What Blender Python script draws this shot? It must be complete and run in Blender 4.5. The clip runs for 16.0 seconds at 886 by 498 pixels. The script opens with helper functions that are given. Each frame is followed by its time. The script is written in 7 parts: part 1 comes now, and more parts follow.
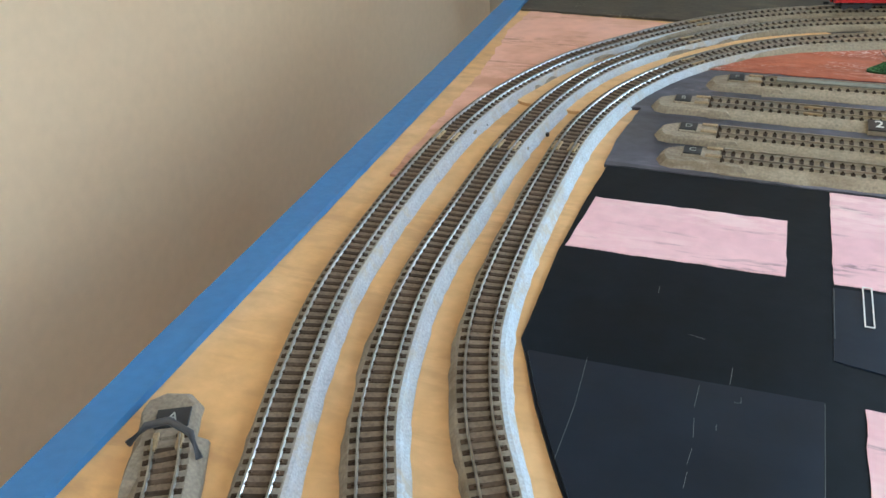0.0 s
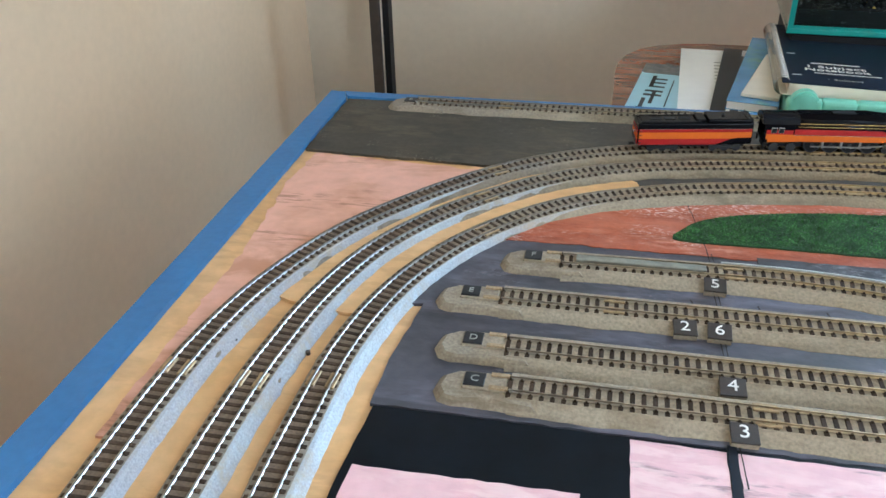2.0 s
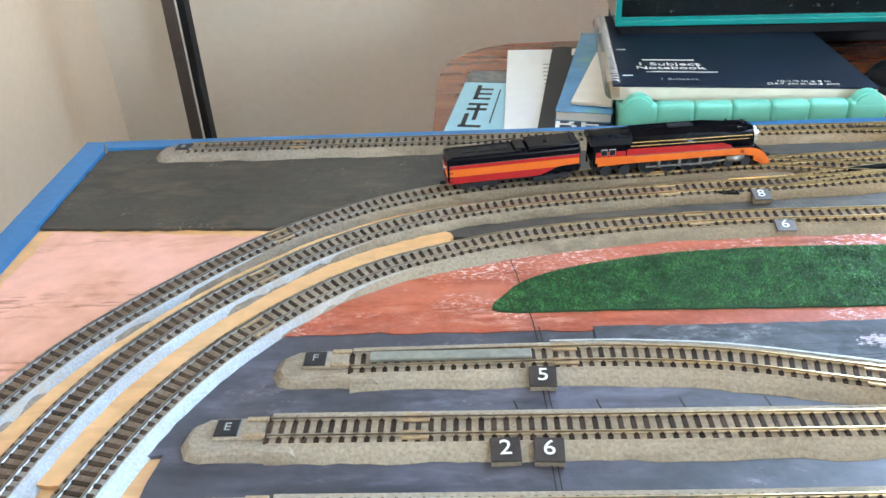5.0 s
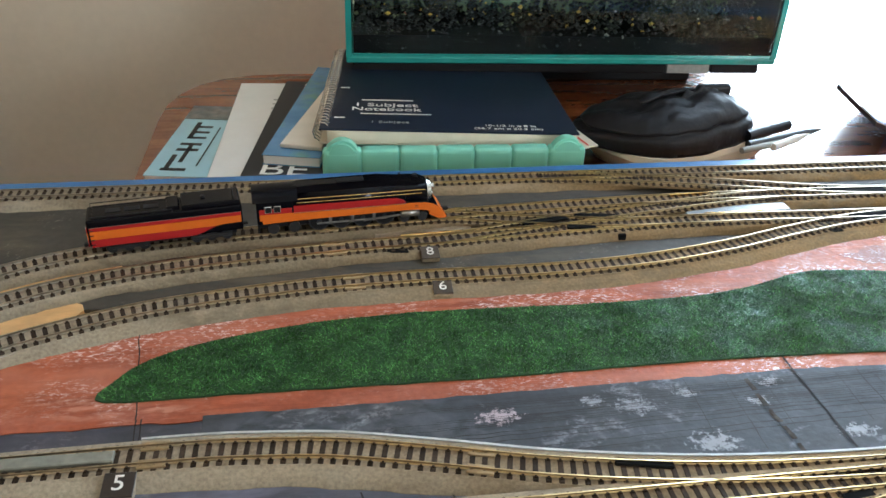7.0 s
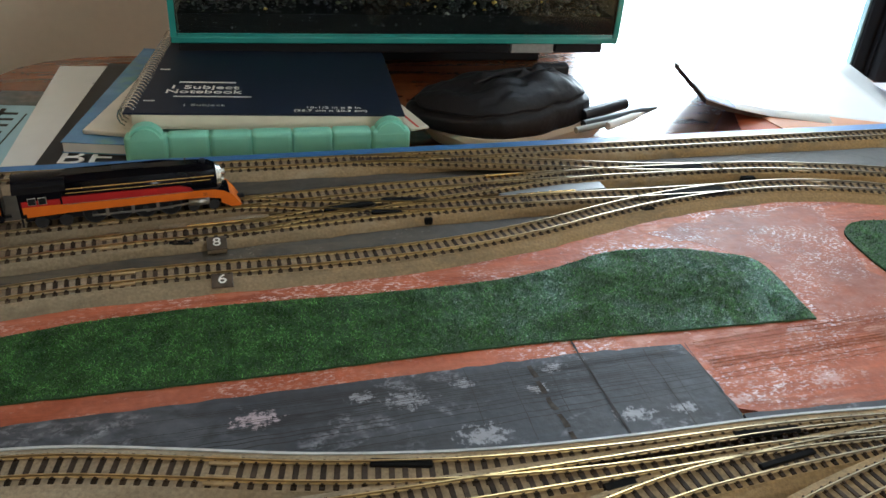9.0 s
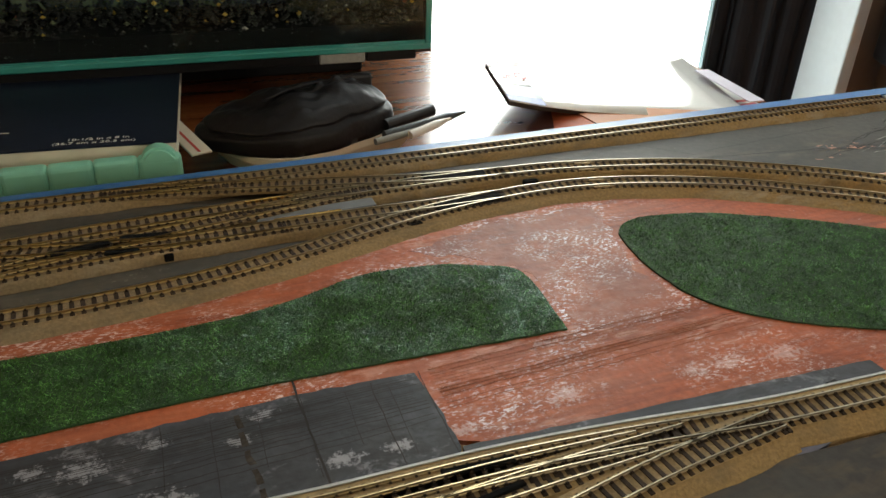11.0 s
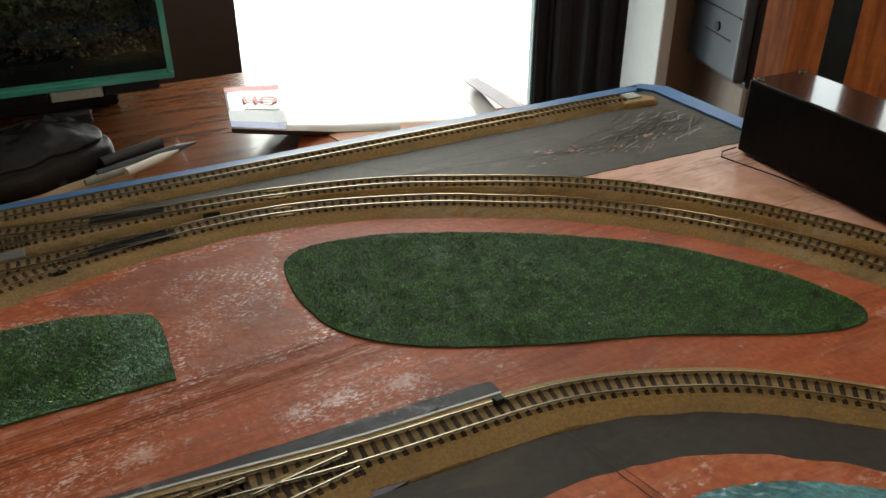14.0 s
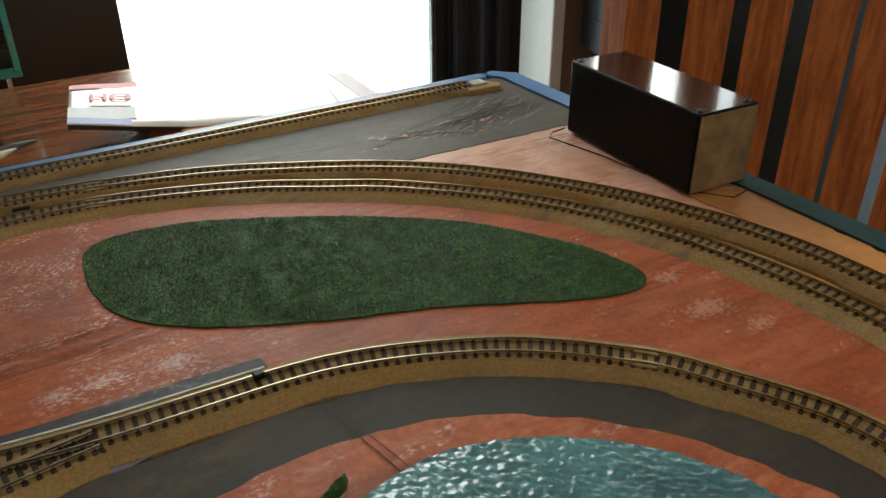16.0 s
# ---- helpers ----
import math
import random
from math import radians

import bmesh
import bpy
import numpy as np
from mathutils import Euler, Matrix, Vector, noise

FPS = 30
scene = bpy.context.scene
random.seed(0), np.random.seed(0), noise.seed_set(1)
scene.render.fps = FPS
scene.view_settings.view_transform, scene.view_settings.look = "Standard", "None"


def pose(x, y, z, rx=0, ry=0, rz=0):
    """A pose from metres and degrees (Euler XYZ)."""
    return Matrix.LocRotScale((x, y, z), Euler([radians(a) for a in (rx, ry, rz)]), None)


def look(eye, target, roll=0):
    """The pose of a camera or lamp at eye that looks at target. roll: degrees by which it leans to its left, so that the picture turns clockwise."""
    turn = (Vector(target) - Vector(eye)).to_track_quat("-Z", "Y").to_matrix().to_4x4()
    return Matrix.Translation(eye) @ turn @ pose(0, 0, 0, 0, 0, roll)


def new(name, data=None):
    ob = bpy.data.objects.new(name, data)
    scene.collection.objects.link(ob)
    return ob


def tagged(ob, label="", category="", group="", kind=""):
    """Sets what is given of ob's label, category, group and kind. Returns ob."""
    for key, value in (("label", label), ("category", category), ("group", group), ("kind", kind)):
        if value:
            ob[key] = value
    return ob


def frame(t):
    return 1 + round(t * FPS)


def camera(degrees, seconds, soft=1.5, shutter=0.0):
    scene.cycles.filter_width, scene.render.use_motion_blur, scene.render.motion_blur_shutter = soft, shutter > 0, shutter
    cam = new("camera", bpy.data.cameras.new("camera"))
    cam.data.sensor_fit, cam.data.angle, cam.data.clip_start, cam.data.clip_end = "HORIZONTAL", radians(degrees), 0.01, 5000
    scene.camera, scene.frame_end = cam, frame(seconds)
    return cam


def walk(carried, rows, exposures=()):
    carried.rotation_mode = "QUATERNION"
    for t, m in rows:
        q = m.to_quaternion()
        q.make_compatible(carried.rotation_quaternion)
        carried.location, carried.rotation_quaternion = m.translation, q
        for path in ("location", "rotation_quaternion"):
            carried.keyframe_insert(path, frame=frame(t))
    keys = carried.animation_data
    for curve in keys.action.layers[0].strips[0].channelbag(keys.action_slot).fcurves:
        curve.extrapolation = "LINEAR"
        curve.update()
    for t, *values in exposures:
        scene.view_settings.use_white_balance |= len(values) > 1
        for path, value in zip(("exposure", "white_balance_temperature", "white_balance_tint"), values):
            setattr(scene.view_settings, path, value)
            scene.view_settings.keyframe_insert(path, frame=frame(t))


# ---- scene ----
cam = camera(57.05, 16.0)
PATH = [
    (0, (0.2258, -0.0154, 0.9685), (-0.4357, 1.5243, -0.1232), -3.91),
    (0.5, (0.2257, 0.0052, 0.9784), (-0.3994, 1.5724, -0.0954), -1.55),
    (1, (0.2441, 0.0560, 1.0110), (-0.2567, 1.6822, -0.0400), -0.24),
    (1.5, (0.2473, 0.0869, 1.0135), (-0.1948, 1.7453, -0.0133), -0.87),
    (2, (0.2471, 0.1279, 1.0044), (-0.1217, 1.8051, -0.0209), -1.38),
    (2.5, (0.2392, 0.1588, 0.9944), (-0.0890, 1.8407, -0.0369), -1.26),
    (3, (0.2378, 0.1809, 1.0010), (-0.0671, 1.8559, -0.0485), -2.56),
    (3.2, (0.2373, 0.1846, 0.9997), (-0.0577, 1.8632, -0.0468), -2.72),
    (5.3, (0.3007, 0.2606, 0.9819), (0.2797, 1.9626, -0.0684), -1.84),
    (5.5, (0.3109, 0.2648, 0.9777), (0.3370, 1.9606, -0.0823), -0.89),
    (6, (0.3397, 0.2744, 0.9770), (0.4614, 1.9668, -0.0818), 0.10),
    (6.5, (0.3721, 0.2821, 0.9792), (0.5907, 1.9768, -0.0602), 1.16),
    (7, (0.3959, 0.2884, 0.9960), (0.6812, 1.9819, -0.0289), 2.23),
    (7.5, (0.4094, 0.2934, 0.9974), (0.7204, 1.9823, -0.0276), 1.96),
    (8, (0.4230, 0.2944, 0.9926), (0.7823, 1.9713, -0.0365), 2.82),
    (8.5, (0.4457, 0.2964, 0.9872), (0.8704, 1.9523, -0.0508), 3.60),
    (9, (0.4664, 0.2972, 0.9860), (0.9521, 1.9334, -0.0565), 4.16),
    (9.5, (0.4902, 0.2993, 0.9823), (1.0152, 1.9284, -0.0523), 4.31),
    (9.7, (0.5042, 0.3001, 0.9820), (1.0619, 1.9197, -0.0504), 4.52),
    (11.8, (0.6231, 0.2906, 0.9910), (1.3161, 1.8723, -0.0179), 1.03),
    (12, (0.6401, 0.2849, 0.9997), (1.3477, 1.8635, -0.0040), 0.81),
    (12.5, (0.6728, 0.2775, 0.9959), (1.4093, 1.8488, 0.0015), -0.23),
    (13, (0.6987, 0.2674, 0.9894), (1.4687, 1.8183, -0.0114), -0.13),
    (13.5, (0.7146, 0.2629, 0.9850), (1.5093, 1.7962, -0.0238), -0.12),
    (14, (0.7219, 0.2599, 0.9835), (1.5282, 1.7977, -0.0090), -0.07),
    (14.5, (0.7372, 0.2532, 0.9833), (1.5865, 1.7660, -0.0117), 0.38),
    (15, (0.7575, 0.2411, 0.9805), (1.6385, 1.7355, -0.0147), 0.05),
    (15.5, (0.7744, 0.2279, 0.9791), (1.6808, 1.7097, -0.0122), 0.21),
    (16, (0.7912, 0.2079, 0.9751), (1.6950, 1.6942, -0.0120), -0.42),
]
EXPOSURE = [(0, 0.65, 5250, 4), (1, 0.5, 5200, 4), (1.5, 0.56, 5100, 5), (2, 0.80, 5100, 6), (3, 1.27, 5050, 6), (5.5, 1.4, 4950, 7), (6, 0.8, 5150, 7), (6.5, 0.88, 5300, 7), (7, 0.5, 5550, 8), (7.5, 0.25, 5650, 8), (8, 0.35, 5750, 8), (9, -0.1, 5850, 8), (9.5, -0.25, 6150, 8), (12, -0.85, 7350, 10), (16, -1.08, 7400, 10)]
WIN_POWER, REAR_POWER, OUT_GLOW = 14.0, 40.0, 10.0
walk(cam, [(t, look(eye, target, roll)) for t, eye, target, roll in PATH], EXPOSURE)

# ---- world, lamps, exposure ----
world = bpy.data.worlds.new("world")
scene.world = world
world.use_nodes = True
wn = world.node_tree.nodes
sky = wn.new("ShaderNodeTexSky")
sky.sky_type = "NISHITA"
sky.sun_disc = False
sky.sun_elevation = radians(38)
sky.sun_rotation = radians(20)
wn["Background"].inputs["Strength"].default_value = 0.10
world.node_tree.links.new(sky.outputs["Color"], wn["Background"].inputs["Color"])


def area(name, m, sx, sy, power, color):
    data = bpy.data.lights.new(name, "AREA")
    data.shape, data.size, data.size_y, data.energy, data.color = "RECTANGLE", sx, sy, power, color
    ob = new(name, data)
    ob.matrix_world = m
    return ob


# daylight that comes in by the tall window behind the desk and by the narrow window in the south wall
area("window_daylight", look((1.15, 1.42, 1.15), (0.95, 0.0, 0.75)), 0.42, 1.75, WIN_POWER, (0.80, 0.92, 1.0))
area("rear_window_daylight", pose(2.2, -2.42, 1.40, 90, 0, 0), 0.42, 1.15, REAR_POWER, (1.0, 0.95, 0.86))

area("second_window_daylight", look((2.35, 1.462, 1.48), (2.3, 0.0, 1.2)), 0.82, 1.0, 12.0, (0.80, 0.92, 1.0))

# ---- materials ----
Z = 0.75


def mat(name, color, rough=0.6, metal=0.0, vary=0.12, scale=60.0, bump=0.1, coarse=8.0, second=None, mix=0.5, spec=0.5, coat=0.0, fine=4.0, rand=0.0, contrast=0.12):
    """A procedural surface: a base colour, blotches of a second colour at a coarse scale, grain at a fine one, and relief."""
    m = bpy.data.materials.new(name)
    m.use_nodes = True
    t = m.node_tree
    n, l = t.nodes, t.links
    b = n["Principled BSDF"]
    b.inputs["Roughness"].default_value = rough
    b.inputs["Metallic"].default_value = metal
    b.inputs["Specular IOR Level"].default_value = spec
    b.inputs["Coat Weight"].default_value = coat
    b.inputs["Coat Roughness"].default_value = 0.08
    tc = n.new("ShaderNodeNewGeometry")
    n1 = n.new("ShaderNodeTexNoise")
    n1.inputs["Scale"].default_value, n1.inputs["Detail"].default_value = coarse, 5
    n2 = n.new("ShaderNodeTexNoise")
    n2.inputs["Scale"].default_value, n2.inputs["Detail"].default_value = scale, fine
    l.new(tc.outputs["Position"], n1.inputs["Vector"])
    l.new(tc.outputs["Position"], n2.inputs["Vector"])
    ramp = n.new("ShaderNodeValToRGB")
    ramp.color_ramp.elements[0].position, ramp.color_ramp.elements[1].position = mix - contrast, mix + contrast
    c2 = second or tuple(v * (1 - vary) for v in color)
    ramp.color_ramp.elements[0].color, ramp.color_ramp.elements[1].color = (*color, 1), (*c2, 1)
    l.new(n1.outputs["Fac"], ramp.inputs["Fac"])
    hsv = n.new("ShaderNodeHueSaturation")
    mr = n.new("ShaderNodeMapRange")
    mr.inputs["From Min"].default_value, mr.inputs["From Max"].default_value = 0.25, 0.75
    mr.inputs["To Min"].default_value, mr.inputs["To Max"].default_value = 1 - vary, 1 + vary
    l.new(n2.outputs["Fac"], mr.inputs["Value"])
    l.new(ramp.outputs["Color"], hsv.inputs["Color"])
    value = mr.outputs["Result"]
    if rand:
        oi = n.new("ShaderNodeObjectInfo")
        mm = n.new("ShaderNodeMapRange")
        mm.inputs["To Min"].default_value, mm.inputs["To Max"].default_value = 1 - rand, 1 + rand
        l.new(oi.outputs["Random"], mm.inputs["Value"])
        mu = n.new("ShaderNodeMath")
        mu.operation = "MULTIPLY"
        l.new(value, mu.inputs[0])
        l.new(mm.outputs["Result"], mu.inputs[1])
        value = mu.outputs[0]
    l.new(value, hsv.inputs["Value"])
    l.new(hsv.outputs["Color"], b.inputs["Base Color"])
    if bump:
        bp = n.new("ShaderNodeBump")
        bp.inputs["Strength"].default_value, bp.inputs["Distance"].default_value = bump, 0.25 / scale
        l.new(n2.outputs["Fac"], bp.inputs["Height"])
        l.new(bp.outputs["Normal"], b.inputs["Normal"])
    return m


def flecks(m, color, patch, patch_at, fine, fine_at, stretch=(1, 1, 1), strength=1.0, soft=(0.06, 0.04), fade=None, gloss=False):
    """Small marks of another colour that gather in loose patches, or fade out along the board between two x; gloss makes them shine."""
    t = m.node_tree
    n, l = t.nodes, t.links
    b = n["Principled BSDF"]
    old = b.inputs["Base Color"].links[0].from_socket
    geo = n.new("ShaderNodeNewGeometry")
    mp = n.new("ShaderNodeMapping")
    mp.inputs["Scale"].default_value = stretch
    l.new(geo.outputs["Position"], mp.inputs["Vector"])
    outs = []
    for sc, at, sf, det in ((patch, patch_at, soft[0], 4), (fine, fine_at, soft[1], 4)):
        nz = n.new("ShaderNodeTexNoise")
        nz.inputs["Scale"].default_value, nz.inputs["Detail"].default_value, nz.inputs["Roughness"].default_value = sc, det, 0.62
        nz.inputs["Distortion"].default_value = 0.4
        l.new(mp.outputs["Vector"], nz.inputs["Vector"])
        r = n.new("ShaderNodeMapRange")
        r.inputs["From Min"].default_value, r.inputs["From Max"].default_value = at - sf, at + sf
        l.new(nz.outputs["Fac"], r.inputs["Value"])
        outs.append(r.outputs["Result"])
    mu = n.new("ShaderNodeMath")
    mu.operation = "MULTIPLY"
    l.new(outs[0], mu.inputs[0])
    l.new(outs[1], mu.inputs[1])
    m2 = n.new("ShaderNodeMath")
    m2.operation = "MULTIPLY"
    l.new(mu.outputs[0], m2.inputs[0])
    m2.inputs[1].default_value = strength
    if fade:
        sep = n.new("ShaderNodeSeparateXYZ")
        l.new(geo.outputs["Position"], sep.inputs[0])
        f = n.new("ShaderNodeMapRange")
        f.inputs["From Min"].default_value, f.inputs["From Max"].default_value = fade[:2]
        f.inputs["To Min"].default_value, f.inputs["To Max"].default_value = strength, fade[2]
        l.new(sep.outputs["X"], f.inputs["Value"])
        l.new(f.outputs["Result"], m2.inputs[1])
    mx = n.new("ShaderNodeMix")
    mx.data_type = "RGBA"
    l.new(m2.outputs[0], mx.inputs[0])
    l.new(old, mx.inputs[6])
    mx.inputs[7].default_value = (*color, 1)
    l.new(mx.outputs[2], b.inputs["Base Color"])
    if gloss:
        for key, to in (("Roughness", 0.24), ("Specular IOR Level", 0.8)):
            g = n.new("ShaderNodeMapRange")
            g.inputs["To Min"].default_value, g.inputs["To Max"].default_value = b.inputs[key].default_value, to
            l.new(m2.outputs[0], g.inputs["Value"])
            l.new(g.outputs["Result"], b.inputs[key])
    return m


def blotches(m, color, spots, fine=260, strength=0.9):
    """Chalky scuffs of another colour round given places of the board: (x, y, size)."""
    t = m.node_tree
    n, l = t.nodes, t.links
    b = n["Principled BSDF"]
    old = b.inputs["Base Color"].links[0].from_socket
    geo = n.new("ShaderNodeNewGeometry")
    nz = n.new("ShaderNodeTexNoise")
    nz.inputs["Scale"].default_value, nz.inputs["Detail"].default_value, nz.inputs["Roughness"].default_value = fine, 6, 0.7
    l.new(geo.outputs["Position"], nz.inputs["Vector"])
    total = None
    for x, y, r in spots:
        mp = n.new("ShaderNodeMapping")
        mp.inputs["Location"].default_value, mp.inputs["Scale"].default_value = (-x / r, -y * 1.9 / r, 0), (1 / r, 1.9 / r, 0)
        l.new(geo.outputs["Position"], mp.inputs["Vector"])
        ln = n.new("ShaderNodeVectorMath")
        ln.operation = "LENGTH"
        l.new(mp.outputs["Vector"], ln.inputs[0])
        r_ = n.new("ShaderNodeMapRange")
        r_.inputs["From Min"].default_value, r_.inputs["From Max"].default_value = 1.25, 0.1
        l.new(ln.outputs["Value"], r_.inputs["Value"])
        if total is None:
            total = r_.outputs["Result"]
        else:
            mx = n.new("ShaderNodeMath")
            mx.operation = "MAXIMUM"
            l.new(total, mx.inputs[0])
            l.new(r_.outputs["Result"], mx.inputs[1])
            total = mx.outputs[0]
    mu = n.new("ShaderNodeMath")
    mu.operation = "MULTIPLY_ADD"
    l.new(total, mu.inputs[0])
    mu.inputs[1].default_value = 0.34
    l.new(nz.outputs["Fac"], mu.inputs[2])
    cut = n.new("ShaderNodeMapRange")
    cut.inputs["From Min"].default_value, cut.inputs["From Max"].default_value, cut.inputs["To Max"].default_value = 0.67, 0.78, strength
    l.new(mu.outputs[0], cut.inputs["Value"])
    gate = n.new("ShaderNodeMath")
    gate.operation = "MULTIPLY"
    l.new(cut.outputs["Result"], gate.inputs[0])
    edge = n.new("ShaderNodeMapRange")
    edge.inputs["From Max"].default_value = 0.12
    l.new(total, edge.inputs["Value"])
    l.new(edge.outputs["Result"], gate.inputs[1])
    mix = n.new("ShaderNodeMix")
    mix.data_type = "RGBA"
    l.new(gate.outputs[0], mix.inputs[0])
    l.new(old, mix.inputs[6])
    mix.inputs[7].default_value = (*color, 1)
    l.new(mix.outputs[2], b.inputs["Base Color"])
    return m


def along_x(m, stops):
    """Lets the base colour change gradually along the board, for painted ballast stretches and rail reflections."""
    t = m.node_tree
    n, l = t.nodes, t.links
    geo = n.new("ShaderNodeNewGeometry")
    sep = n.new("ShaderNodeSeparateXYZ")
    l.new(geo.outputs["Position"], sep.inputs[0])
    nz = n.new("ShaderNodeTexNoise")
    nz.inputs["Scale"].default_value, nz.inputs["Detail"].default_value = 38, 5
    l.new(geo.outputs["Position"], nz.inputs["Vector"])
    ma = n.new("ShaderNodeMath")
    ma.operation = "MULTIPLY_ADD"
    l.new(nz.outputs["Fac"], ma.inputs[0])
    ma.inputs[1].default_value = 0.16
    l.new(sep.outputs["X"], ma.inputs[2])
    r = n.new("ShaderNodeValToRGB")
    r.color_ramp.elements[0].position, r.color_ramp.elements[0].color = (stops[0][0] + 0.08) / 1.3, (*stops[0][1], 1)
    r.color_ramp.elements[1].position, r.color_ramp.elements[1].color = (stops[-1][0] + 0.08) / 1.3, (*stops[-1][1], 1)
    for x, c in stops[1:-1]:
        e = r.color_ramp.elements.new((x + 0.08) / 1.3)
        e.color = (*c, 1)
    dv = n.new("ShaderNodeMath")
    dv.operation = "DIVIDE"
    l.new(ma.outputs[0], dv.inputs[0])
    dv.inputs[1].default_value = 1.3
    l.new(dv.outputs[0], r.inputs["Fac"])
    l.new(r.outputs["Color"], n["Hue/Saturation/Value"].inputs["Color"])
    return m


def wood(name, dark, light, rough=0.4, scale=14.0, stretch=(1, 12, 12), coat=0.0):
    m = mat(name, light, rough, vary=0.12, scale=180, bump=0.05, coat=coat)
    t = m.node_tree
    n, l = t.nodes, t.links
    geo = n.new("ShaderNodeNewGeometry")
    mp = n.new("ShaderNodeMapping")
    mp.inputs["Scale"].default_value = stretch
    l.new(geo.outputs["Position"], mp.inputs["Vector"])
    w = n.new("ShaderNodeTexNoise")
    w.inputs["Scale"].default_value, w.inputs["Detail"].default_value, w.inputs["Distortion"].default_value = scale, 6, 0.6
    l.new(mp.outputs["Vector"], w.inputs["Vector"])
    r = n.new("ShaderNodeValToRGB")
    r.color_ramp.elements[0].position, r.color_ramp.elements[1].position = 0.35, 0.65
    r.color_ramp.elements[0].color, r.color_ramp.elements[1].color = (*dark, 1), (*light, 1)
    l.new(w.outputs["Fac"], r.inputs["Fac"])
    l.new(r.outputs["Color"], n["Hue/Saturation/Value"].inputs["Color"])
    return m


M_WALL = mat("wall_paint", (0.62, 0.55, 0.44), 0.75, vary=0.03, scale=90, bump=0.08, coarse=2)
# west wall copy of the paint, with the warm light mixed into its colour
M_WALLW = mat("warm_lit_wall_paint", (0.72, 0.56, 0.38), 0.7, vary=0.03, scale=90, bump=0.08, coarse=2)
M_CEIL = mat("ceiling_paint", (0.75, 0.74, 0.70), 0.85, vary=0.03, scale=60)
M_FLOOR = wood("floor_boards", (0.10, 0.06, 0.035), (0.2, 0.12, 0.07), 0.4)
M_PLY = mat("tan_plywood", (0.65, 0.385, 0.155), 0.55, vary=0.10, scale=120, coarse=14, second=(0.68, 0.43, 0.205), bump=0.08)
flecks(M_PLY, (0.46, 0.27, 0.12), 14, 0.50, 70, 0.52, (0.5, 1.6, 1), 0.5, (0.1, 0.08))
M_PINK = mat("peach_stained_board", (0.71, 0.405, 0.32), 0.40, vary=0.08, scale=110, coarse=13, second=(0.66, 0.36, 0.26), mix=0.55, bump=0.08, contrast=0.2)
flecks(M_PINK, (0.46, 0.22, 0.12), 9, 0.51, 30, 0.49, (0.9, 1.4, 1), 0.75, (0.06, 0.10))
flecks(M_PINK, (0.30, 0.14, 0.08), 24, 0.57, 190, 0.55, (0.25, 1.6, 1), 0.8, (0.05, 0.05))
M_ASPH = mat("grey_brown_paint", (0.066, 0.060, 0.049), 0.58, spec=0.28, vary=0.16, scale=220, coarse=18, second=(0.048, 0.044, 0.036), bump=0.15)
flecks(M_ASPH, (0.13, 0.105, 0.07), 12, 0.54, 60, 0.52, (0.5, 1.5, 1), 0.6, (0.08, 0.08))
flecks(M_ASPH, (0.30, 0.27, 0.22), 20, 0.60, 420, 0.62, (1, 1, 1), 0.6)
M_ASPH2 = mat("dark_brown_grey_paint", (0.046, 0.041, 0.035), 0.6, spec=0.22, vary=0.16, scale=220, coarse=14, second=(0.035, 0.030, 0.025), bump=0.15)
flecks(M_ASPH2, (0.10, 0.07, 0.04), 12, 0.56, 60, 0.52, (0.5, 1.5, 1), 0.5, (0.08, 0.08))
M_YARD = mat("purple_grey_paint", (0.082, 0.082, 0.104), 0.5, spec=0.3, vary=0.18, scale=160, coarse=20, second=(0.060, 0.061, 0.070), bump=0.18, contrast=0.16)
flecks(M_YARD, (0.17, 0.165, 0.22), 20, 0.54, 90, 0.5, (0.35, 1.3, 1), 0.7, (0.08, 0.1))
flecks(M_YARD, (0.34, 0.29, 0.35), 34, 0.61, 330, 0.57, (0.7, 1, 1), 0.45)
flecks(M_YARD, (0.030, 0.030, 0.037), 13, 0.50, 48, 0.50, (0.35, 1.5, 1), 0.65, (0.08, 0.12))
M_ROAD = mat("worn_grey_road_paint", (0.050, 0.054, 0.064), 0.58, spec=0.2, vary=0.15, scale=200, coarse=18, second=(0.046, 0.046, 0.050), bump=0.2, contrast=0.2)
flecks(M_ROAD, (0.030, 0.028, 0.028), 20, 0.50, 110, 0.53, (0.18, 2.4, 1), 0.75, (0.10, 0.07))
flecks(M_ROAD, (0.14, 0.15, 0.17), 16, 0.54, 80, 0.50, (0.7, 1.3, 1), 0.45, (0.08, 0.1))
flecks(M_ROAD, (0.40, 0.40, 0.44), 40, 0.62, 330, 0.52, (0.8, 1, 1), 0.5, (0.06, 0.08))
blotches(M_ROAD, (0.52, 0.52, 0.56), [(0.530, 0.551, 0.014), (0.557, 0.557, 0.009), (0.557, 0.525, 0.016), (0.625, 0.5255, 0.011), (0.589, 0.548, 0.008), (0.648, 0.525, 0.009), (0.512, 0.556, 0.009), (0.60, 0.56, 0.008)], 300, 0.5)
blotches(M_ROAD, (0.58, 0.47, 0.50), [(0.468, 0.5505, 0.013)], 300, 0.75)
M_RED = mat("red_clay_paint", (0.43, 0.100, 0.036), 0.5, spec=0.15, vary=0.22, scale=300, coarse=22, second=(0.31, 0.080, 0.036), bump=0.35, contrast=0.2)
flecks(M_RED, (0.44, 0.195, 0.150), 8, 0.42, 36, 0.44, (0.6, 1.3, 1), 0.55, (0.15, 0.15), (0.33, 0.58, 0.0))
flecks(M_RED, (0.20, 0.050, 0.026), 18, 0.50, 120, 0.51, (0.22, 2.0, 1), 0.7, (0.09, 0.08))
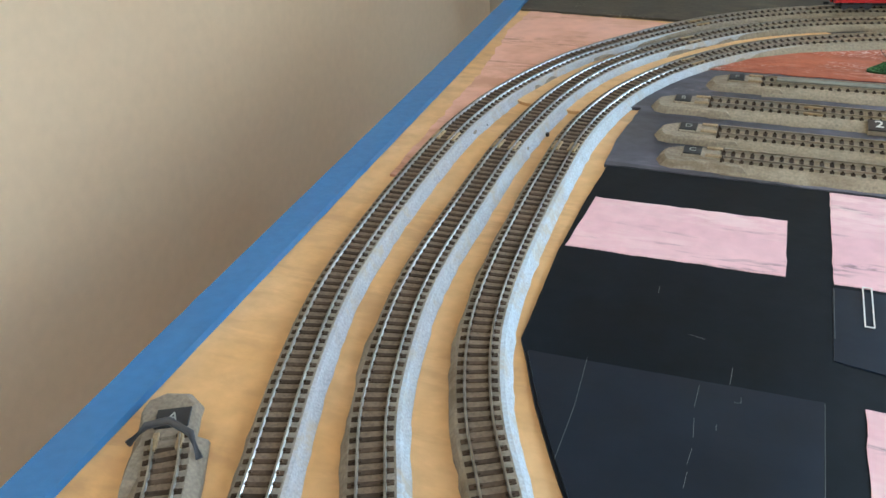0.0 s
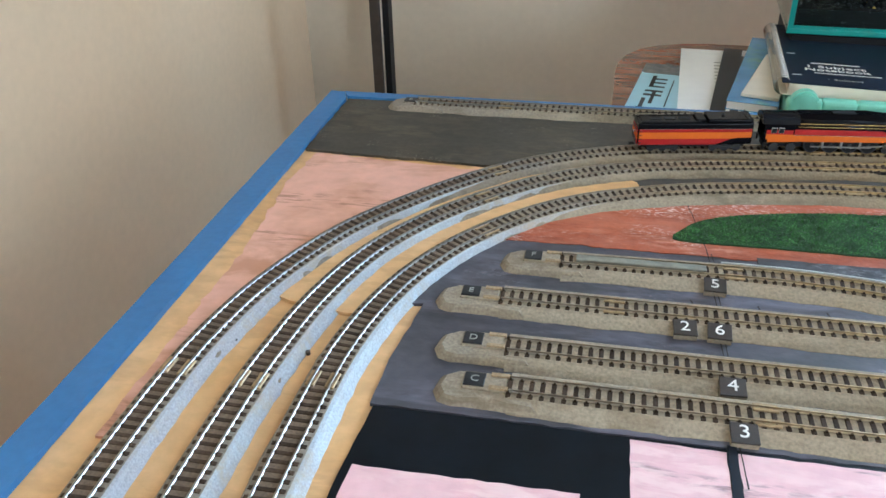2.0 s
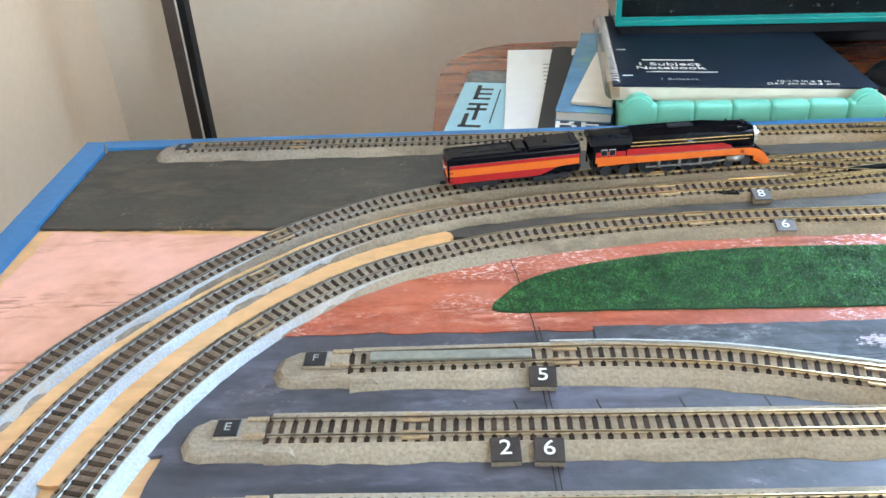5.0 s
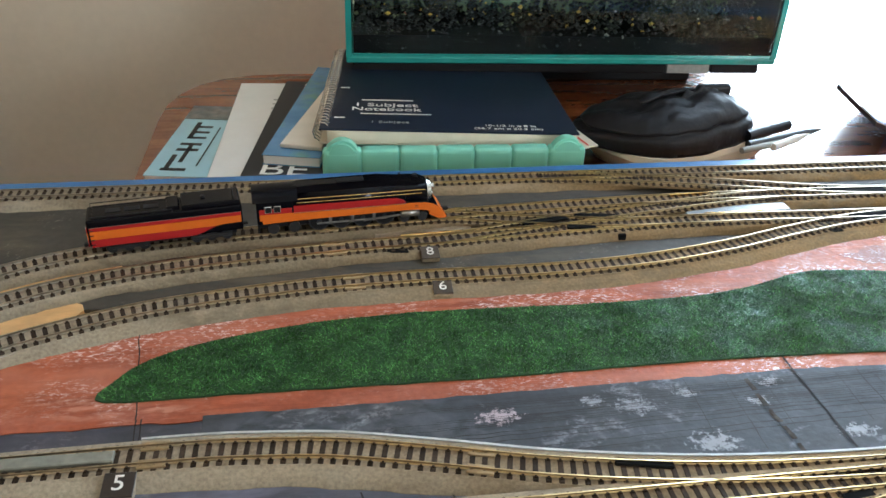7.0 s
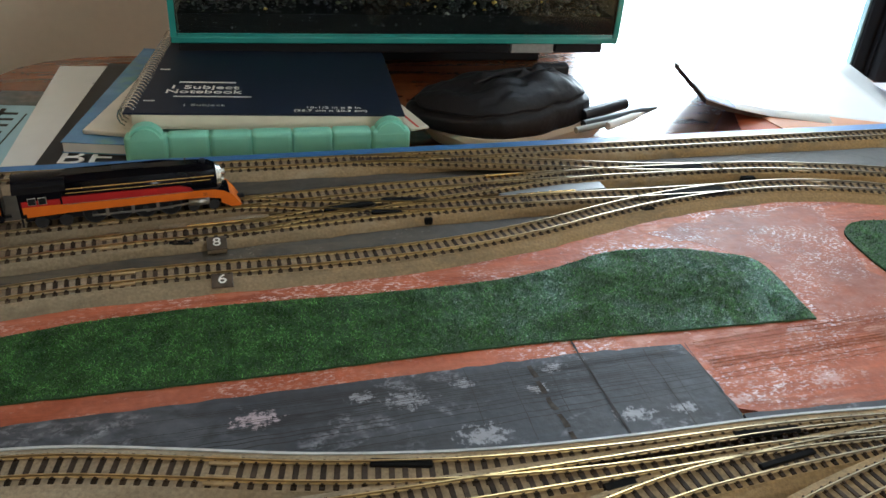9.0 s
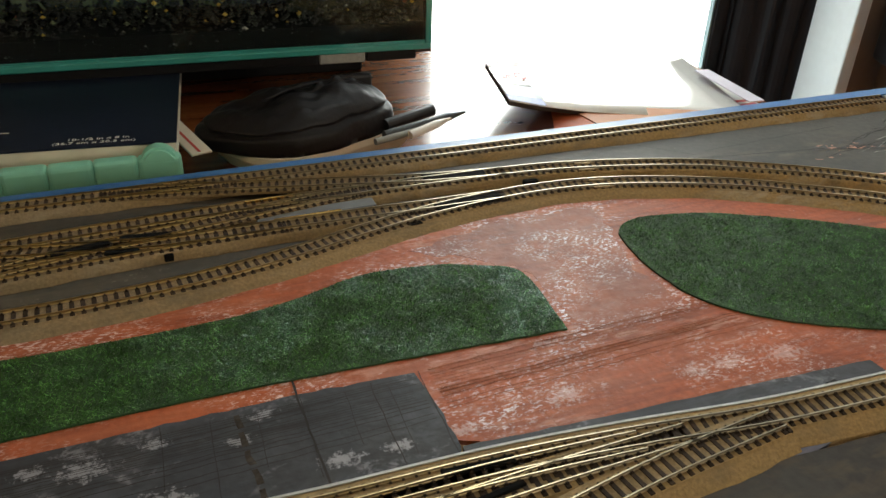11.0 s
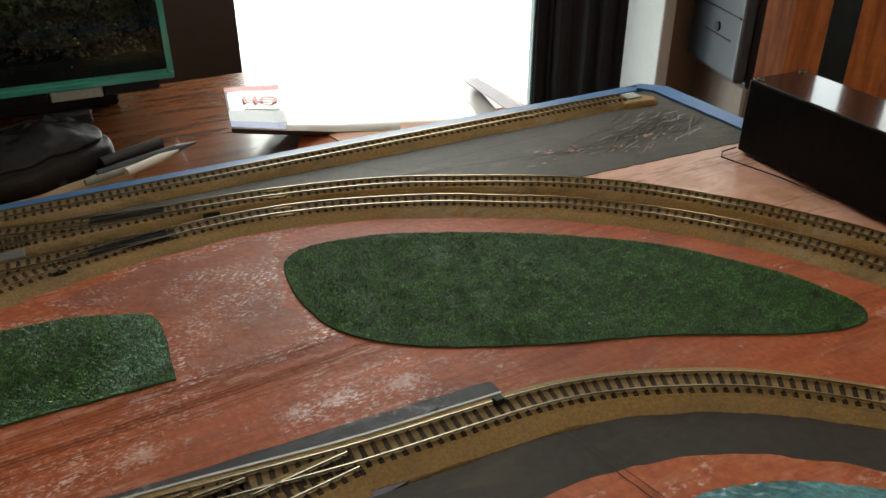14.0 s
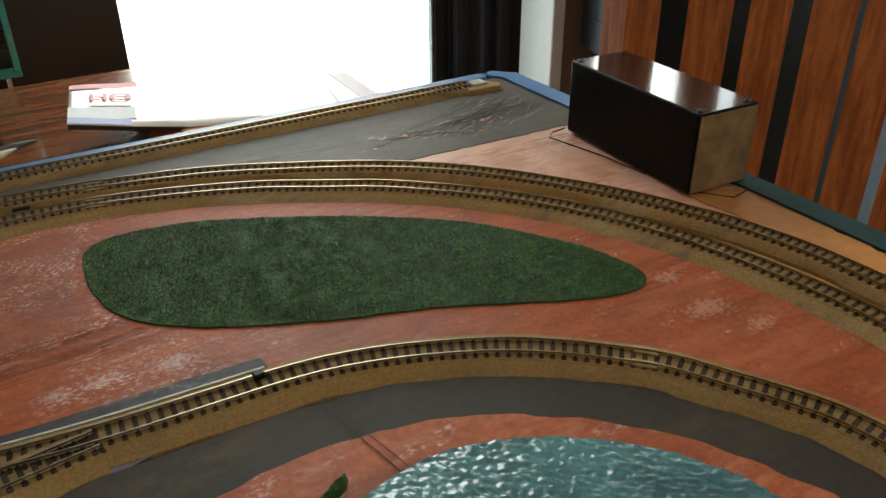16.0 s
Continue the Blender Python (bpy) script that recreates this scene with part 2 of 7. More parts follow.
flecks(M_RED, (0.50, 0.17, 0.09), 13, 0.53, 70, 0.50, (0.30, 1.7, 1), 0.5, (0.08, 0.12))
flecks(M_RED, (0.58, 0.28, 0.20), 30, 0.58, 190, 0.54, (0.4, 1.3, 1), 0.6, (0.06, 0.07), (0.84, 0.90, 0.30))
# glossy pale flecks paint in the glints of the rough red surface
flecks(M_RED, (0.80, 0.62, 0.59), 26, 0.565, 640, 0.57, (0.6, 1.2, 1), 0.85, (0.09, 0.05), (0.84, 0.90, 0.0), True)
flecks(M_RED, (0.80, 0.60, 0.54), 60, 0.62, 420, 0.60, (0.8, 1.1, 1), 0.6, (0.05, 0.05))
flecks(M_RED, (0.17, 0.045, 0.024), 9, 0.53, 46, 0.52, (0.5, 1.3, 1), 0.4, (0.08, 0.10))
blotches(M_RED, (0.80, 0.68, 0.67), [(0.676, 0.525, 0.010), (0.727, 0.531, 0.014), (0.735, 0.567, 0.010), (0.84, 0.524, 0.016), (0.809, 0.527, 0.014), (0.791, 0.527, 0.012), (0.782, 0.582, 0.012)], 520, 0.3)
blotches(M_RED, (0.72, 0.46, 0.38), [(1.082, 0.459, 0.012), (1.078, 0.428, 0.020), (1.090, 0.405, 0.014)], 420, 0.35)
M_CLAY = mat("brushed_orange_clay_paint", (0.53, 0.145, 0.060), 0.5, spec=0.2, vary=0.22, scale=260, coarse=26, second=(0.36, 0.090, 0.042), bump=0.4, contrast=0.22)
flecks(M_CLAY, (0.22, 0.055, 0.030), 20, 0.51, 110, 0.51, (0.35, 1.5, 1), 0.6, (0.09, 0.09))
flecks(M_CLAY, (0.64, 0.27, 0.17), 26, 0.53, 120, 0.52, (0.5, 1.4, 1), 0.7, (0.08, 0.09))
flecks(M_CLAY, (0.80, 0.62, 0.57), 60, 0.60, 380, 0.56, (0.7, 1.1, 1), 0.6, (0.05, 0.06))
M_REDPINK = mat("scuffed_glinted_pink_clay", (0.36, 0.092, 0.040), 0.5, spec=0.15, vary=0.16, scale=170, coarse=26, second=(0.24, 0.080, 0.052), bump=0.3, contrast=0.2)
flecks(M_REDPINK, (0.36, 0.155, 0.11), 22, 0.51, 90, 0.49, (0.9, 1.2, 1), 0.5, (0.10, 0.12))
flecks(M_REDPINK, (0.20, 0.085, 0.065), 30, 0.55, 130, 0.52, (0.5, 1.5, 1), 0.6, (0.06, 0.08))
# glints on the scuffed pink ground, drawn as pale glossy flecks
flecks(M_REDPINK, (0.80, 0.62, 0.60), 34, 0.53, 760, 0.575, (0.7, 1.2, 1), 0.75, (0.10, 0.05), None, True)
M_BLACK = mat("black_panel", (0.006, 0.009, 0.014), 0.42, spec=0.13, vary=0.3, scale=60, coarse=12, bump=0.05)
M_NAVY = mat("dark_blue_panel", (0.010, 0.017, 0.031), 0.30, spec=0.28, vary=0.25, scale=40, coarse=9, bump=0.04)
M_FOAM = mat("pink_insulation_foam", (0.73, 0.46, 0.49), 0.7, vary=0.06, scale=140, coarse=24, second=(0.68, 0.41, 0.45), bump=0.12)
flecks(M_FOAM, (0.16, 0.11, 0.12), 30, 0.58, 160, 0.52, (0.35, 1.6, 1), 0.85, (0.05, 0.06))
flecks(M_FOAM, (0.82, 0.62, 0.60), 16, 0.52, 120, 0.52, (0.4, 1.4, 1), 0.6, (0.08, 0.08))
M_TAPE = mat("blue_masking_tape", (0.045, 0.165, 0.39), 0.42, vary=0.08, scale=180, bump=0.15, coarse=20)
M_TAPE2 = mat("grey_green_tape", (0.028, 0.075, 0.085), 0.7, spec=0.2, vary=0.1, scale=160, bump=0.1)
M_GRASSBASE = mat("green_mat_backing", (0.016, 0.062, 0.014), 0.8, vary=0.3, scale=400, bump=0.4, coarse=60)
M_WATER = mat("pond_water", (0.020, 0.135, 0.175), 0.22, vary=0.25, scale=700, bump=0.25, coarse=30, second=(0.07, 0.27, 0.31), spec=1.0, fine=2)
M_BALLAST = mat("grey_beige_ballast", (0.33, 0.28, 0.205), 0.85, vary=0.26, scale=620, coarse=40, second=(0.26, 0.215, 0.15), bump=0.6, fine=3)
M_BALLASTW = mat("pale_blue_grey_ballast", (0.54, 0.62, 0.72), 0.85, vary=0.2, scale=900, coarse=40, second=(0.42, 0.47, 0.53), bump=0.5, fine=2)
along_x(M_BALLASTW, [(0.08, (0.38, 0.39, 0.425)), (0.115, (0.39, 0.42, 0.46)), (0.135, (0.43, 0.50, 0.57)), (0.18, (0.41, 0.44, 0.48)), (0.25, (0.36, 0.33, 0.28)), (0.34, (0.33, 0.28, 0.205)), (0.58, (0.34, 0.30, 0.25)), (0.62, (0.44, 0.50, 0.56))])
flecks(M_BALLASTW, (0.40, 0.35, 0.27), 30, 0.52, 160, 0.5, (1, 1, 1), 0.7, (0.06, 0.08))
M_BALLASTT = mat("tan_ballast", (0.35, 0.22, 0.085), 0.85, vary=0.25, scale=900, coarse=40, second=(0.24, 0.145, 0.055), bump=0.5, fine=2)
BED_GREY, BED_TAN, BED_BROWN = (0.32, 0.275, 0.205), (0.29, 0.195, 0.088), (0.29, 0.182, 0.068)
M_BALLAST = along_x(M_BALLAST, [(0.14, (0.235, 0.20, 0.155)), (0.24, BED_GREY), (0.42, (0.30, 0.245, 0.17)), (0.62, BED_TAN), (0.95, BED_BROWN)])
M_BALLASTT = along_x(M_BALLASTT, [(0.30, (0.33, 0.25, 0.15)), (0.60, BED_TAN), (0.95, BED_BROWN)])
flecks(M_BALLAST, (0.16, 0.12, 0.07), 16, 0.54, 90, 0.50, (0.6, 1.3, 1), 0.6, (0.07, 0.1))
flecks(M_BALLASTT, (0.15, 0.10, 0.045), 16, 0.54, 90, 0.50, (0.6, 1.3, 1), 0.6, (0.07, 0.1))
M_BALLASTM = mat("brown_grey_ballast", (0.25, 0.2, 0.14), 0.85, vary=0.26, scale=620, coarse=40, second=(0.2, 0.16, 0.11), bump=0.6, fine=3)
along_x(M_BALLASTM, [(0.12, (0.235, 0.205, 0.165)), (0.26, (0.27, 0.23, 0.165)), (0.40, (0.225, 0.18, 0.115)), (0.62, (0.26, 0.175, 0.08)), (0.95, BED_BROWN)])
flecks(M_BALLASTM, (0.13, 0.10, 0.06), 16, 0.53, 90, 0.50, (0.6, 1.3, 1), 0.65, (0.07, 0.1))
flecks(M_BALLASTM, (0.36, 0.30, 0.21), 14, 0.56, 120, 0.50, (0.6, 1.3, 1), 0.6, (0.07, 0.1))
M_TIE = mat("weathered_ballast_fill", (0.27, 0.225, 0.165), 0.8, spec=0.15, vary=0.3, scale=700, bump=0.3, coarse=90)
M_RAIL = mat("nickel_rail", (0.66, 0.58, 0.44), 0.30, 1.0, vary=0.25, scale=300, bump=0.03, coarse=30)
# silver, gold and dull stretches put the rails' reflections into their colour
along_x(M_RAIL, [(0.12, (0.36, 0.36, 0.345)), (0.26, (0.42, 0.37, 0.29)), (0.42, (0.54, 0.41, 0.21)), (0.58, (0.54, 0.39, 0.17)), (0.66, (0.40, 0.32, 0.20)), (0.78, (0.30, 0.26, 0.19)), (0.93, (0.32, 0.27, 0.18)), (1.02, (0.42, 0.31, 0.15))])
along_x(M_TIE, [(0.13, (0.165, 0.124, 0.088)), (0.21, (0.30, 0.255, 0.19)), (0.32, (0.27, 0.22, 0.155)), (0.62, (0.24, 0.170, 0.090)), (0.9, (0.25, 0.170, 0.082))])
M_BRASS = mat("brass_rail", (0.75, 0.50, 0.18), 0.25, 1.0, vary=0.15, scale=300, bump=0.05)
M_JOINER = mat("tan_bronze_joiner", (0.42, 0.31, 0.17), 0.40, 0.5, vary=0.25, scale=300, bump=0.05)
M_FROG = mat("black_plastic", (0.009, 0.009, 0.010), 0.5, spec=0.2, vary=0.2, scale=300)
M_FROGM = mat("matt_black_plastic", (0.010, 0.010, 0.010), 0.9, spec=0.06, vary=0.2, scale=300)
M_GREYPL = mat("grey_plastic", (0.30, 0.32, 0.30), 0.5, vary=0.12, scale=300, bump=0.1)
M_SIGNBK = mat("black_number_tile", (0.036, 0.027, 0.022), 0.38, vary=0.2, scale=400)
M_SIGNBR = mat("weathered_brown_number_tile", (0.068, 0.050, 0.036), 0.30, vary=0.25, scale=400)
M_WHITE = mat("white_print", (0.78, 0.77, 0.73), 0.6, vary=0.05, scale=200)
M_LBLACK = mat("gloss_black_enamel", (0.004, 0.004, 0.006), 0.16, spec=0.14, vary=0.1, scale=400, bump=0.02)
M_LORANGE = mat("orange_enamel", (0.62, 0.140, 0.012), 0.25, vary=0.05, scale=300, bump=0.02)
M_LRED = mat("red_enamel", (0.36, 0.018, 0.018), 0.25, vary=0.05, scale=300, bump=0.02)
M_SILVER = mat("silver_paint", (0.72, 0.72, 0.70), 0.25, 0.9, vary=0.1, scale=300, bump=0.02)
M_WHEEL = mat("dark_blackened_steel", (0.05, 0.05, 0.052), 0.4, 0.6, vary=0.2, scale=300, bump=0.05)
M_STEEL = mat("dull_steel", (0.38, 0.37, 0.35), 0.35, 0.9, vary=0.2, scale=300, bump=0.05)
M_DESK = wood("reddish_desk_wood", (0.17, 0.048, 0.017), (0.265, 0.088, 0.032), 0.26, 10, (1, 9, 9), 0.35)
M_SLAT = wood("orange_wood", (0.25, 0.070, 0.021), (0.48, 0.155, 0.048), 0.42, 16, (10, 10, 1))
M_PAPER = mat("white_paper", (0.80, 0.80, 0.78), 0.55, vary=0.03, scale=80, bump=0.02)
M_CREAM = mat("cream_paper", (0.72, 0.66, 0.54), 0.7, vary=0.05, scale=80, bump=0.05)
M_BLUECAT = mat("light_blue_cover", (0.36, 0.60, 0.70), 0.3, vary=0.05, scale=60, bump=0.02)
M_DKCOVER = mat("dark_cover", (0.016, 0.016, 0.018), 0.4, spec=0.25, vary=0.1, scale=60, bump=0.02)
M_NAVYCOVER = mat("navy_notebook_cover", (0.008, 0.014, 0.034), 0.5, spec=0.25, vary=0.1, scale=120, bump=0.03)
M_PHOTO = mat("blue_green_photo_cover", (0.10, 0.24, 0.42), 0.25, vary=0.2, scale=40, coarse=22, second=(0.16, 0.34, 0.14), mix=0.62)
M_REDPR = mat("red_print", (0.62, 0.05, 0.04), 0.5, vary=0.05, scale=80)
M_BLUEPR = mat("blue_print", (0.05, 0.10, 0.42), 0.45, vary=0.1, scale=80)
M_GLOSSCARD = mat("glossy_white_card", (0.82, 0.82, 0.80), 0.15, vary=0.02, scale=40, bump=0.01, coat=0.2)
M_MINT = mat("mint_plastic", (0.24, 0.62, 0.48), 0.4, vary=0.06, scale=60, bump=0.03)
M_LEATHER = mat("black_leather", (0.007, 0.006, 0.008), 0.46, spec=0.30, vary=0.25, scale=260, bump=0.35)
M_TEAL = mat("teal_glass_edge", (0.035, 0.26, 0.235), 0.12, vary=0.1, scale=50, bump=0.0, coat=0.5)
M_DKWALL = mat("dark_brown_panel", (0.018, 0.013, 0.010), 0.6, vary=0.2, scale=60)
M_FRAME = mat("dark_window_frame", (0.012, 0.014, 0.018), 0.6, spec=0.3, vary=0.15, scale=60)
M_TRIM = mat("white_trim_paint", (0.70, 0.80, 0.83), 0.5, vary=0.03, scale=60, bump=0.03)
M_POST = mat("dark_bronze_post", (0.055, 0.042, 0.034), 0.45, vary=0.2, scale=90, bump=0.05)
M_PCGREY = mat("blue_grey_plastic", (0.055, 0.075, 0.098), 0.45, vary=0.06, scale=90, bump=0.03)
M_PCBLACK = mat("black_case", (0.010, 0.011, 0.014), 0.4, vary=0.1, scale=90)
M_BOX = mat("black_abs_box", (0.009, 0.009, 0.010), 0.15, spec=1.0, vary=0.15, scale=500, bump=0.04, coat=0.7)
M_BOXSIDE = mat("scuffed_black_abs", (0.006, 0.006, 0.007), 0.34, spec=0.1, vary=0.25, scale=120, bump=0.15)

# ---- mesh helpers ----


def mesh_from(verts, faces, name="mesh"):
    me = bpy.data.meshes.new(name)
    me.from_pydata([tuple(v) for v in verts], [], [tuple(f) for f in faces])
    me.update()
    return me


def part(name, data, material, parent=None, label="", smooth=False):
    """Links a bmesh or a mesh as one object under a thing or a part."""
    if isinstance(data, bmesh.types.BMesh):
        bmesh.ops.recalc_face_normals(data, faces=data.faces[:])
        me = bpy.data.meshes.new(name)
        data.to_mesh(me)
        data.free()
    else:
        me = data
    if material is not None and not me.materials:
        me.materials.append(material)
    if smooth:
        me.polygons.foreach_set("use_smooth", [True] * len(me.polygons))
    ob = new(name, me)
    if parent is not None:
        ob.parent = parent
    return tagged(ob, label)


def thing(name, label, category, group="", kind="", m=None):
    ob = new(name)
    ob.empty_display_size = 0.02
    if m is not None:
        ob.matrix_basis = m
    return tagged(ob, label, category, group, kind)


def box(x0, x1, y0, y1, z0, z1, bevel=0.0, seg=2, bm=None):
    own = bm is None
    bm = bm or bmesh.new()
    vs = [bm.verts.new((x, y, z)) for z in (z0, z1) for x, y in ((x0, y0), (x1, y0), (x1, y1), (x0, y1))]
    fs = [(3, 2, 1, 0), (4, 5, 6, 7), (0, 1, 5, 4), (1, 2, 6, 5), (2, 3, 7, 6), (3, 0, 4, 7)]
    made = [bm.faces.new([vs[i] for i in f]) for f in fs]
    if bevel:
        edges = list({e for f in made for e in f.edges})
        bmesh.ops.bevel(bm, geom=edges, offset=bevel, segments=seg, affect="EDGES", profile=0.5)
    return bm


def spline(pts, step=0.006, closed=False):
    """Catmull-Rom through plan points, resampled at an even step."""
    p = [Vector((*q, 0)) if len(q) == 2 else Vector(q) for q in pts]
    n = len(p)
    out = []
    for i in range(n if closed else n - 1):
        a, b, c, d = (p[(i + k) % n] if closed else p[min(max(i + k, 0), n - 1)] for k in (-1, 0, 1, 2))
        for s in range(16):
            t = s / 16
            out.append(0.5 * ((2 * b) + (c - a) * t + (2 * a - 5 * b + 4 * c - d) * t * t + (3 * b - a - 3 * c + d) * t ** 3))
    out.append(p[0] if closed else p[-1])
    res, left = [out[0]], step
    for a, b in zip(out, out[1:]):
        gap = (b - a).length
        while gap >= left > 0:
            a = a + (b - a) * (left / gap)
            res.append(a.copy())
            gap = (b - a).length
            left = step
        left -= gap
    if not closed and (res[-1] - out[-1]).length > step * 0.3:
        res.append(out[-1])
    return res


def normals(pts):
    out = []
    for i in range(len(pts)):
        d = (pts[min(i + 1, len(pts) - 1)] - pts[max(i - 1, 0)]).normalized()
        out.append(Vector((-d.y, d.x, 0)))
    return out


def sweep(pts, profile, closed=True, caps=True, wobble=0.0, seed=0):
    """Sweeps a (sideways, up) profile along a plan line; sideways is to the left of the way."""
    rnd = random.Random(seed)
    ns = normals(pts)
    k = len(profile)
    verts, faces = [], []
    for p, n in zip(pts, ns):
        for j, (s, h) in enumerate(profile):
            w = rnd.uniform(-wobble, wobble) if j in (0, k - 1) else 0
            verts.append(p + n * (s + w) + Vector((0, 0, h)))
    for i in range(len(pts) - 1):
        for j in range(k if closed else k - 1):
            a, b = i * k + j, i * k + (j + 1) % k
            faces.append((a, b, b + k, a + k))
    if caps and closed:
        faces.append(tuple(range(k - 1, -1, -1)))
        faces.append(tuple((len(pts) - 1) * k + j for j in range(k)))
    return mesh_from(verts, faces)


def slab(pts, z0, z1, bevel=0.0):
    """A flat plate with a plan outline."""
    bm = bmesh.new()
    top = bm.faces.new([bm.verts.new((p[0], p[1], z1)) for p in pts])
    r = bmesh.ops.extrude_face_region(bm, geom=[top])
    for v in r["geom"]:
        if isinstance(v, bmesh.types.BMVert):
            v.co.z = z0
    bmesh.ops.recalc_face_normals(bm, faces=bm.faces[:])
    big = [f for f in bm.faces if len(f.verts) > 4]
    bmesh.ops.triangulate(bm, faces=big)
    return bm


def ragged(pts, amount, step=0.004, seed=3, closed=True):
    """An outline with the small irregularity of a hand-painted or hand-cut edge."""
    out = []
    for p in spline(pts, step, closed):
        a = noise.noise(Vector((p.x * 90, p.y * 90, seed)))
        b = noise.noise(Vector((p.x * 90 + 31, p.y * 90, seed + 7)))
        out.append((p.x + a * amount, p.y + b * amount))
    return out


def straight(pts, step=0.004):
    """Points along straight sides."""
    out = []
    for a, b in zip(pts, pts[1:] + pts[:1]):
        n = max(1, int(math.dist(a, b) / step))
        out += [(a[0] + (b[0] - a[0]) * i / n, a[1] + (b[1] - a[1]) * i / n) for i in range(n)]
    return out


def jitter(pts, amount, seed=5):
    return [(x + noise.noise(Vector((x * 120, y * 120, seed))) * amount, y + noise.noise(Vector((x * 120, y * 120, seed + 9))) * amount) for x, y in pts]


def cyl(r, depth, seg=16, m=None, bm=None, r2=None):
    bm = bm or bmesh.new()
    bmesh.ops.create_cone(bm, cap_ends=True, segments=seg, radius1=r, radius2=r if r2 is None else r2, depth=depth, matrix=m or Matrix())
    return bm


def tube(points, r, seg=6):
    """A round bar along a list of points in space."""
    pts = [Vector(p) for p in points]
    verts, faces = [], []
    for i, p in enumerate(pts):
        d = (pts[min(i + 1, len(pts) - 1)] - pts[max(i - 1, 0)]).normalized()
        u = d.orthogonal().normalized()
        v = d.cross(u)
        verts += [p + (u * math.cos(2 * math.pi * k / seg) + v * math.sin(2 * math.pi * k / seg)) * r for k in range(seg)]
    for i in range(len(pts) - 1):
        for k in range(seg):
            a, b = i * seg + k, i * seg + (k + 1) % seg
            faces.append((a, b, b + seg, a + seg))
    faces += [tuple(range(seg - 1, -1, -1)), tuple((len(pts) - 1) * seg + k for k in range(seg))]
    return mesh_from(verts, faces)


def words(name, text, size, m, material, parent=None, squash=1.0, label="", bold=0.0):
    """Letters in the built-in font, as a thin mesh."""
    cu = bpy.data.curves.new(name, "FONT")
    cu.body, cu.size, cu.extrude, cu.resolution_u = text, size, 0.00012, 3
    cu.align_x, cu.align_y, cu.offset = "CENTER", "CENTER", bold
    tmp = bpy.data.objects.new(name, cu)
    me = bpy.data.meshes.new_from_object(tmp)
    bpy.data.objects.remove(tmp)
    me.transform(m @ Matrix.Diagonal((squash, 1, 1, 1)))
    me.materials.clear()
    me.materials.append(material)
    ob = new(name, me)
    ob.parent = parent
    return tagged(ob, label)


# ---- the room ----
BACK, LEFT, RIGHT, FRONT, TOP = 1.47, -0.28, 3.0, -2.4, 2.45
WX0, WX1, WZ0, WZ1 = 1.014, 1.54, 0.12, 2.08


def setting(name, bm, material, label):
    return tagged(part(name, bm, material), label, kind="structure")


setting("floor", box(LEFT - 0.12, RIGHT + 0.12, FRONT - 0.12, BACK + 0.14, -0.1, 0.0), M_FLOOR, "brown wooden floor boards")
setting("ceiling", box(LEFT - 0.12, RIGHT + 0.12, FRONT - 0.12, BACK + 0.14, TOP, TOP + 0.1), M_CEIL, "plain white painted ceiling")
setting("wall_west", box(LEFT - 0.12, LEFT, FRONT - 0.12, BACK + 0.14, 0, TOP), M_WALLW, "beige wall behind the layout, warm light put into its paint")
wb = box(LEFT, WX0 - 0.16, BACK, BACK + 0.14, 0, TOP)
box(WX0 - 0.16, WX1 + 0.24, BACK, BACK + 0.14, WZ1, TOP, bm=wb)
box(WX0 - 0.16, WX1 + 0.24, BACK, BACK + 0.14, 0, WZ0, bm=wb)
box(WX1 + 0.24, 1.93, BACK, BACK + 0.14, 0, TOP, bm=wb)
box(2.77, RIGHT, BACK, BACK + 0.14, 0, TOP, bm=wb)
box(1.93, 2.77, BACK, BACK + 0.14, 0, 0.95, bm=wb)
box(1.93, 2.77, BACK, BACK + 0.14, 2.0, TOP, bm=wb)
setting("wall_north", wb, M_WALL, "beige painted wall with a tall window in it")
setting("wall_east", box(RIGHT, RIGHT + 0.12, FRONT - 0.12, BACK + 0.14, 0, TOP), M_WALL, "plain beige painted wall")
ws = box(LEFT, 1.97, FRONT - 0.12, FRONT, 0, TOP)
box(2.43, RIGHT, FRONT - 0.12, FRONT, 0, TOP, bm=ws)
box(1.97, 2.43, FRONT - 0.12, FRONT, 0, 0.80, bm=ws)
box(1.97, 2.43, FRONT - 0.12, FRONT, 2.0, TOP, bm=ws)
setting("wall_south", ws, M_WALL, "beige painted wall with a narrow tall window")

win = thing("window_1", "tall bright window with dark frame behind the desk", "window", kind="structure")
fr = box(WX0 - 0.16, WX0, BACK - 0.004, BACK + 0.10, WZ0, WZ1, 0.004)
part("shutter_panel", fr, M_DKWALL, win, "dark brown panel beside the glass")
fb = box(WX1, WX1 + 0.104, BACK - 0.010, BACK + 0.010, WZ0, WZ1, 0.003)
part("window_frame", fb, M_FRAME, win)
part("window_frame", box(WX0, WX1, BACK + 0.0, BACK + 0.08, WZ0, WZ0 + 0.05, 0.003), M_FRAME, win)
part("window_frame", box(WX0, WX1, BACK + 0.0, BACK + 0.08, WZ1 - 0.05, WZ1, 0.003), M_FRAME, win)
part("edge_strip", box(WX1 - 0.0045, WX1 - 0.0002, BACK - 0.004, BACK + 0.008, WZ0 + 0.05, WZ1 - 0.05, 0.001), mat("pale_blue_strip", (0.25, 0.42, 0.46), 0.4), win, "pale blue seal strip")

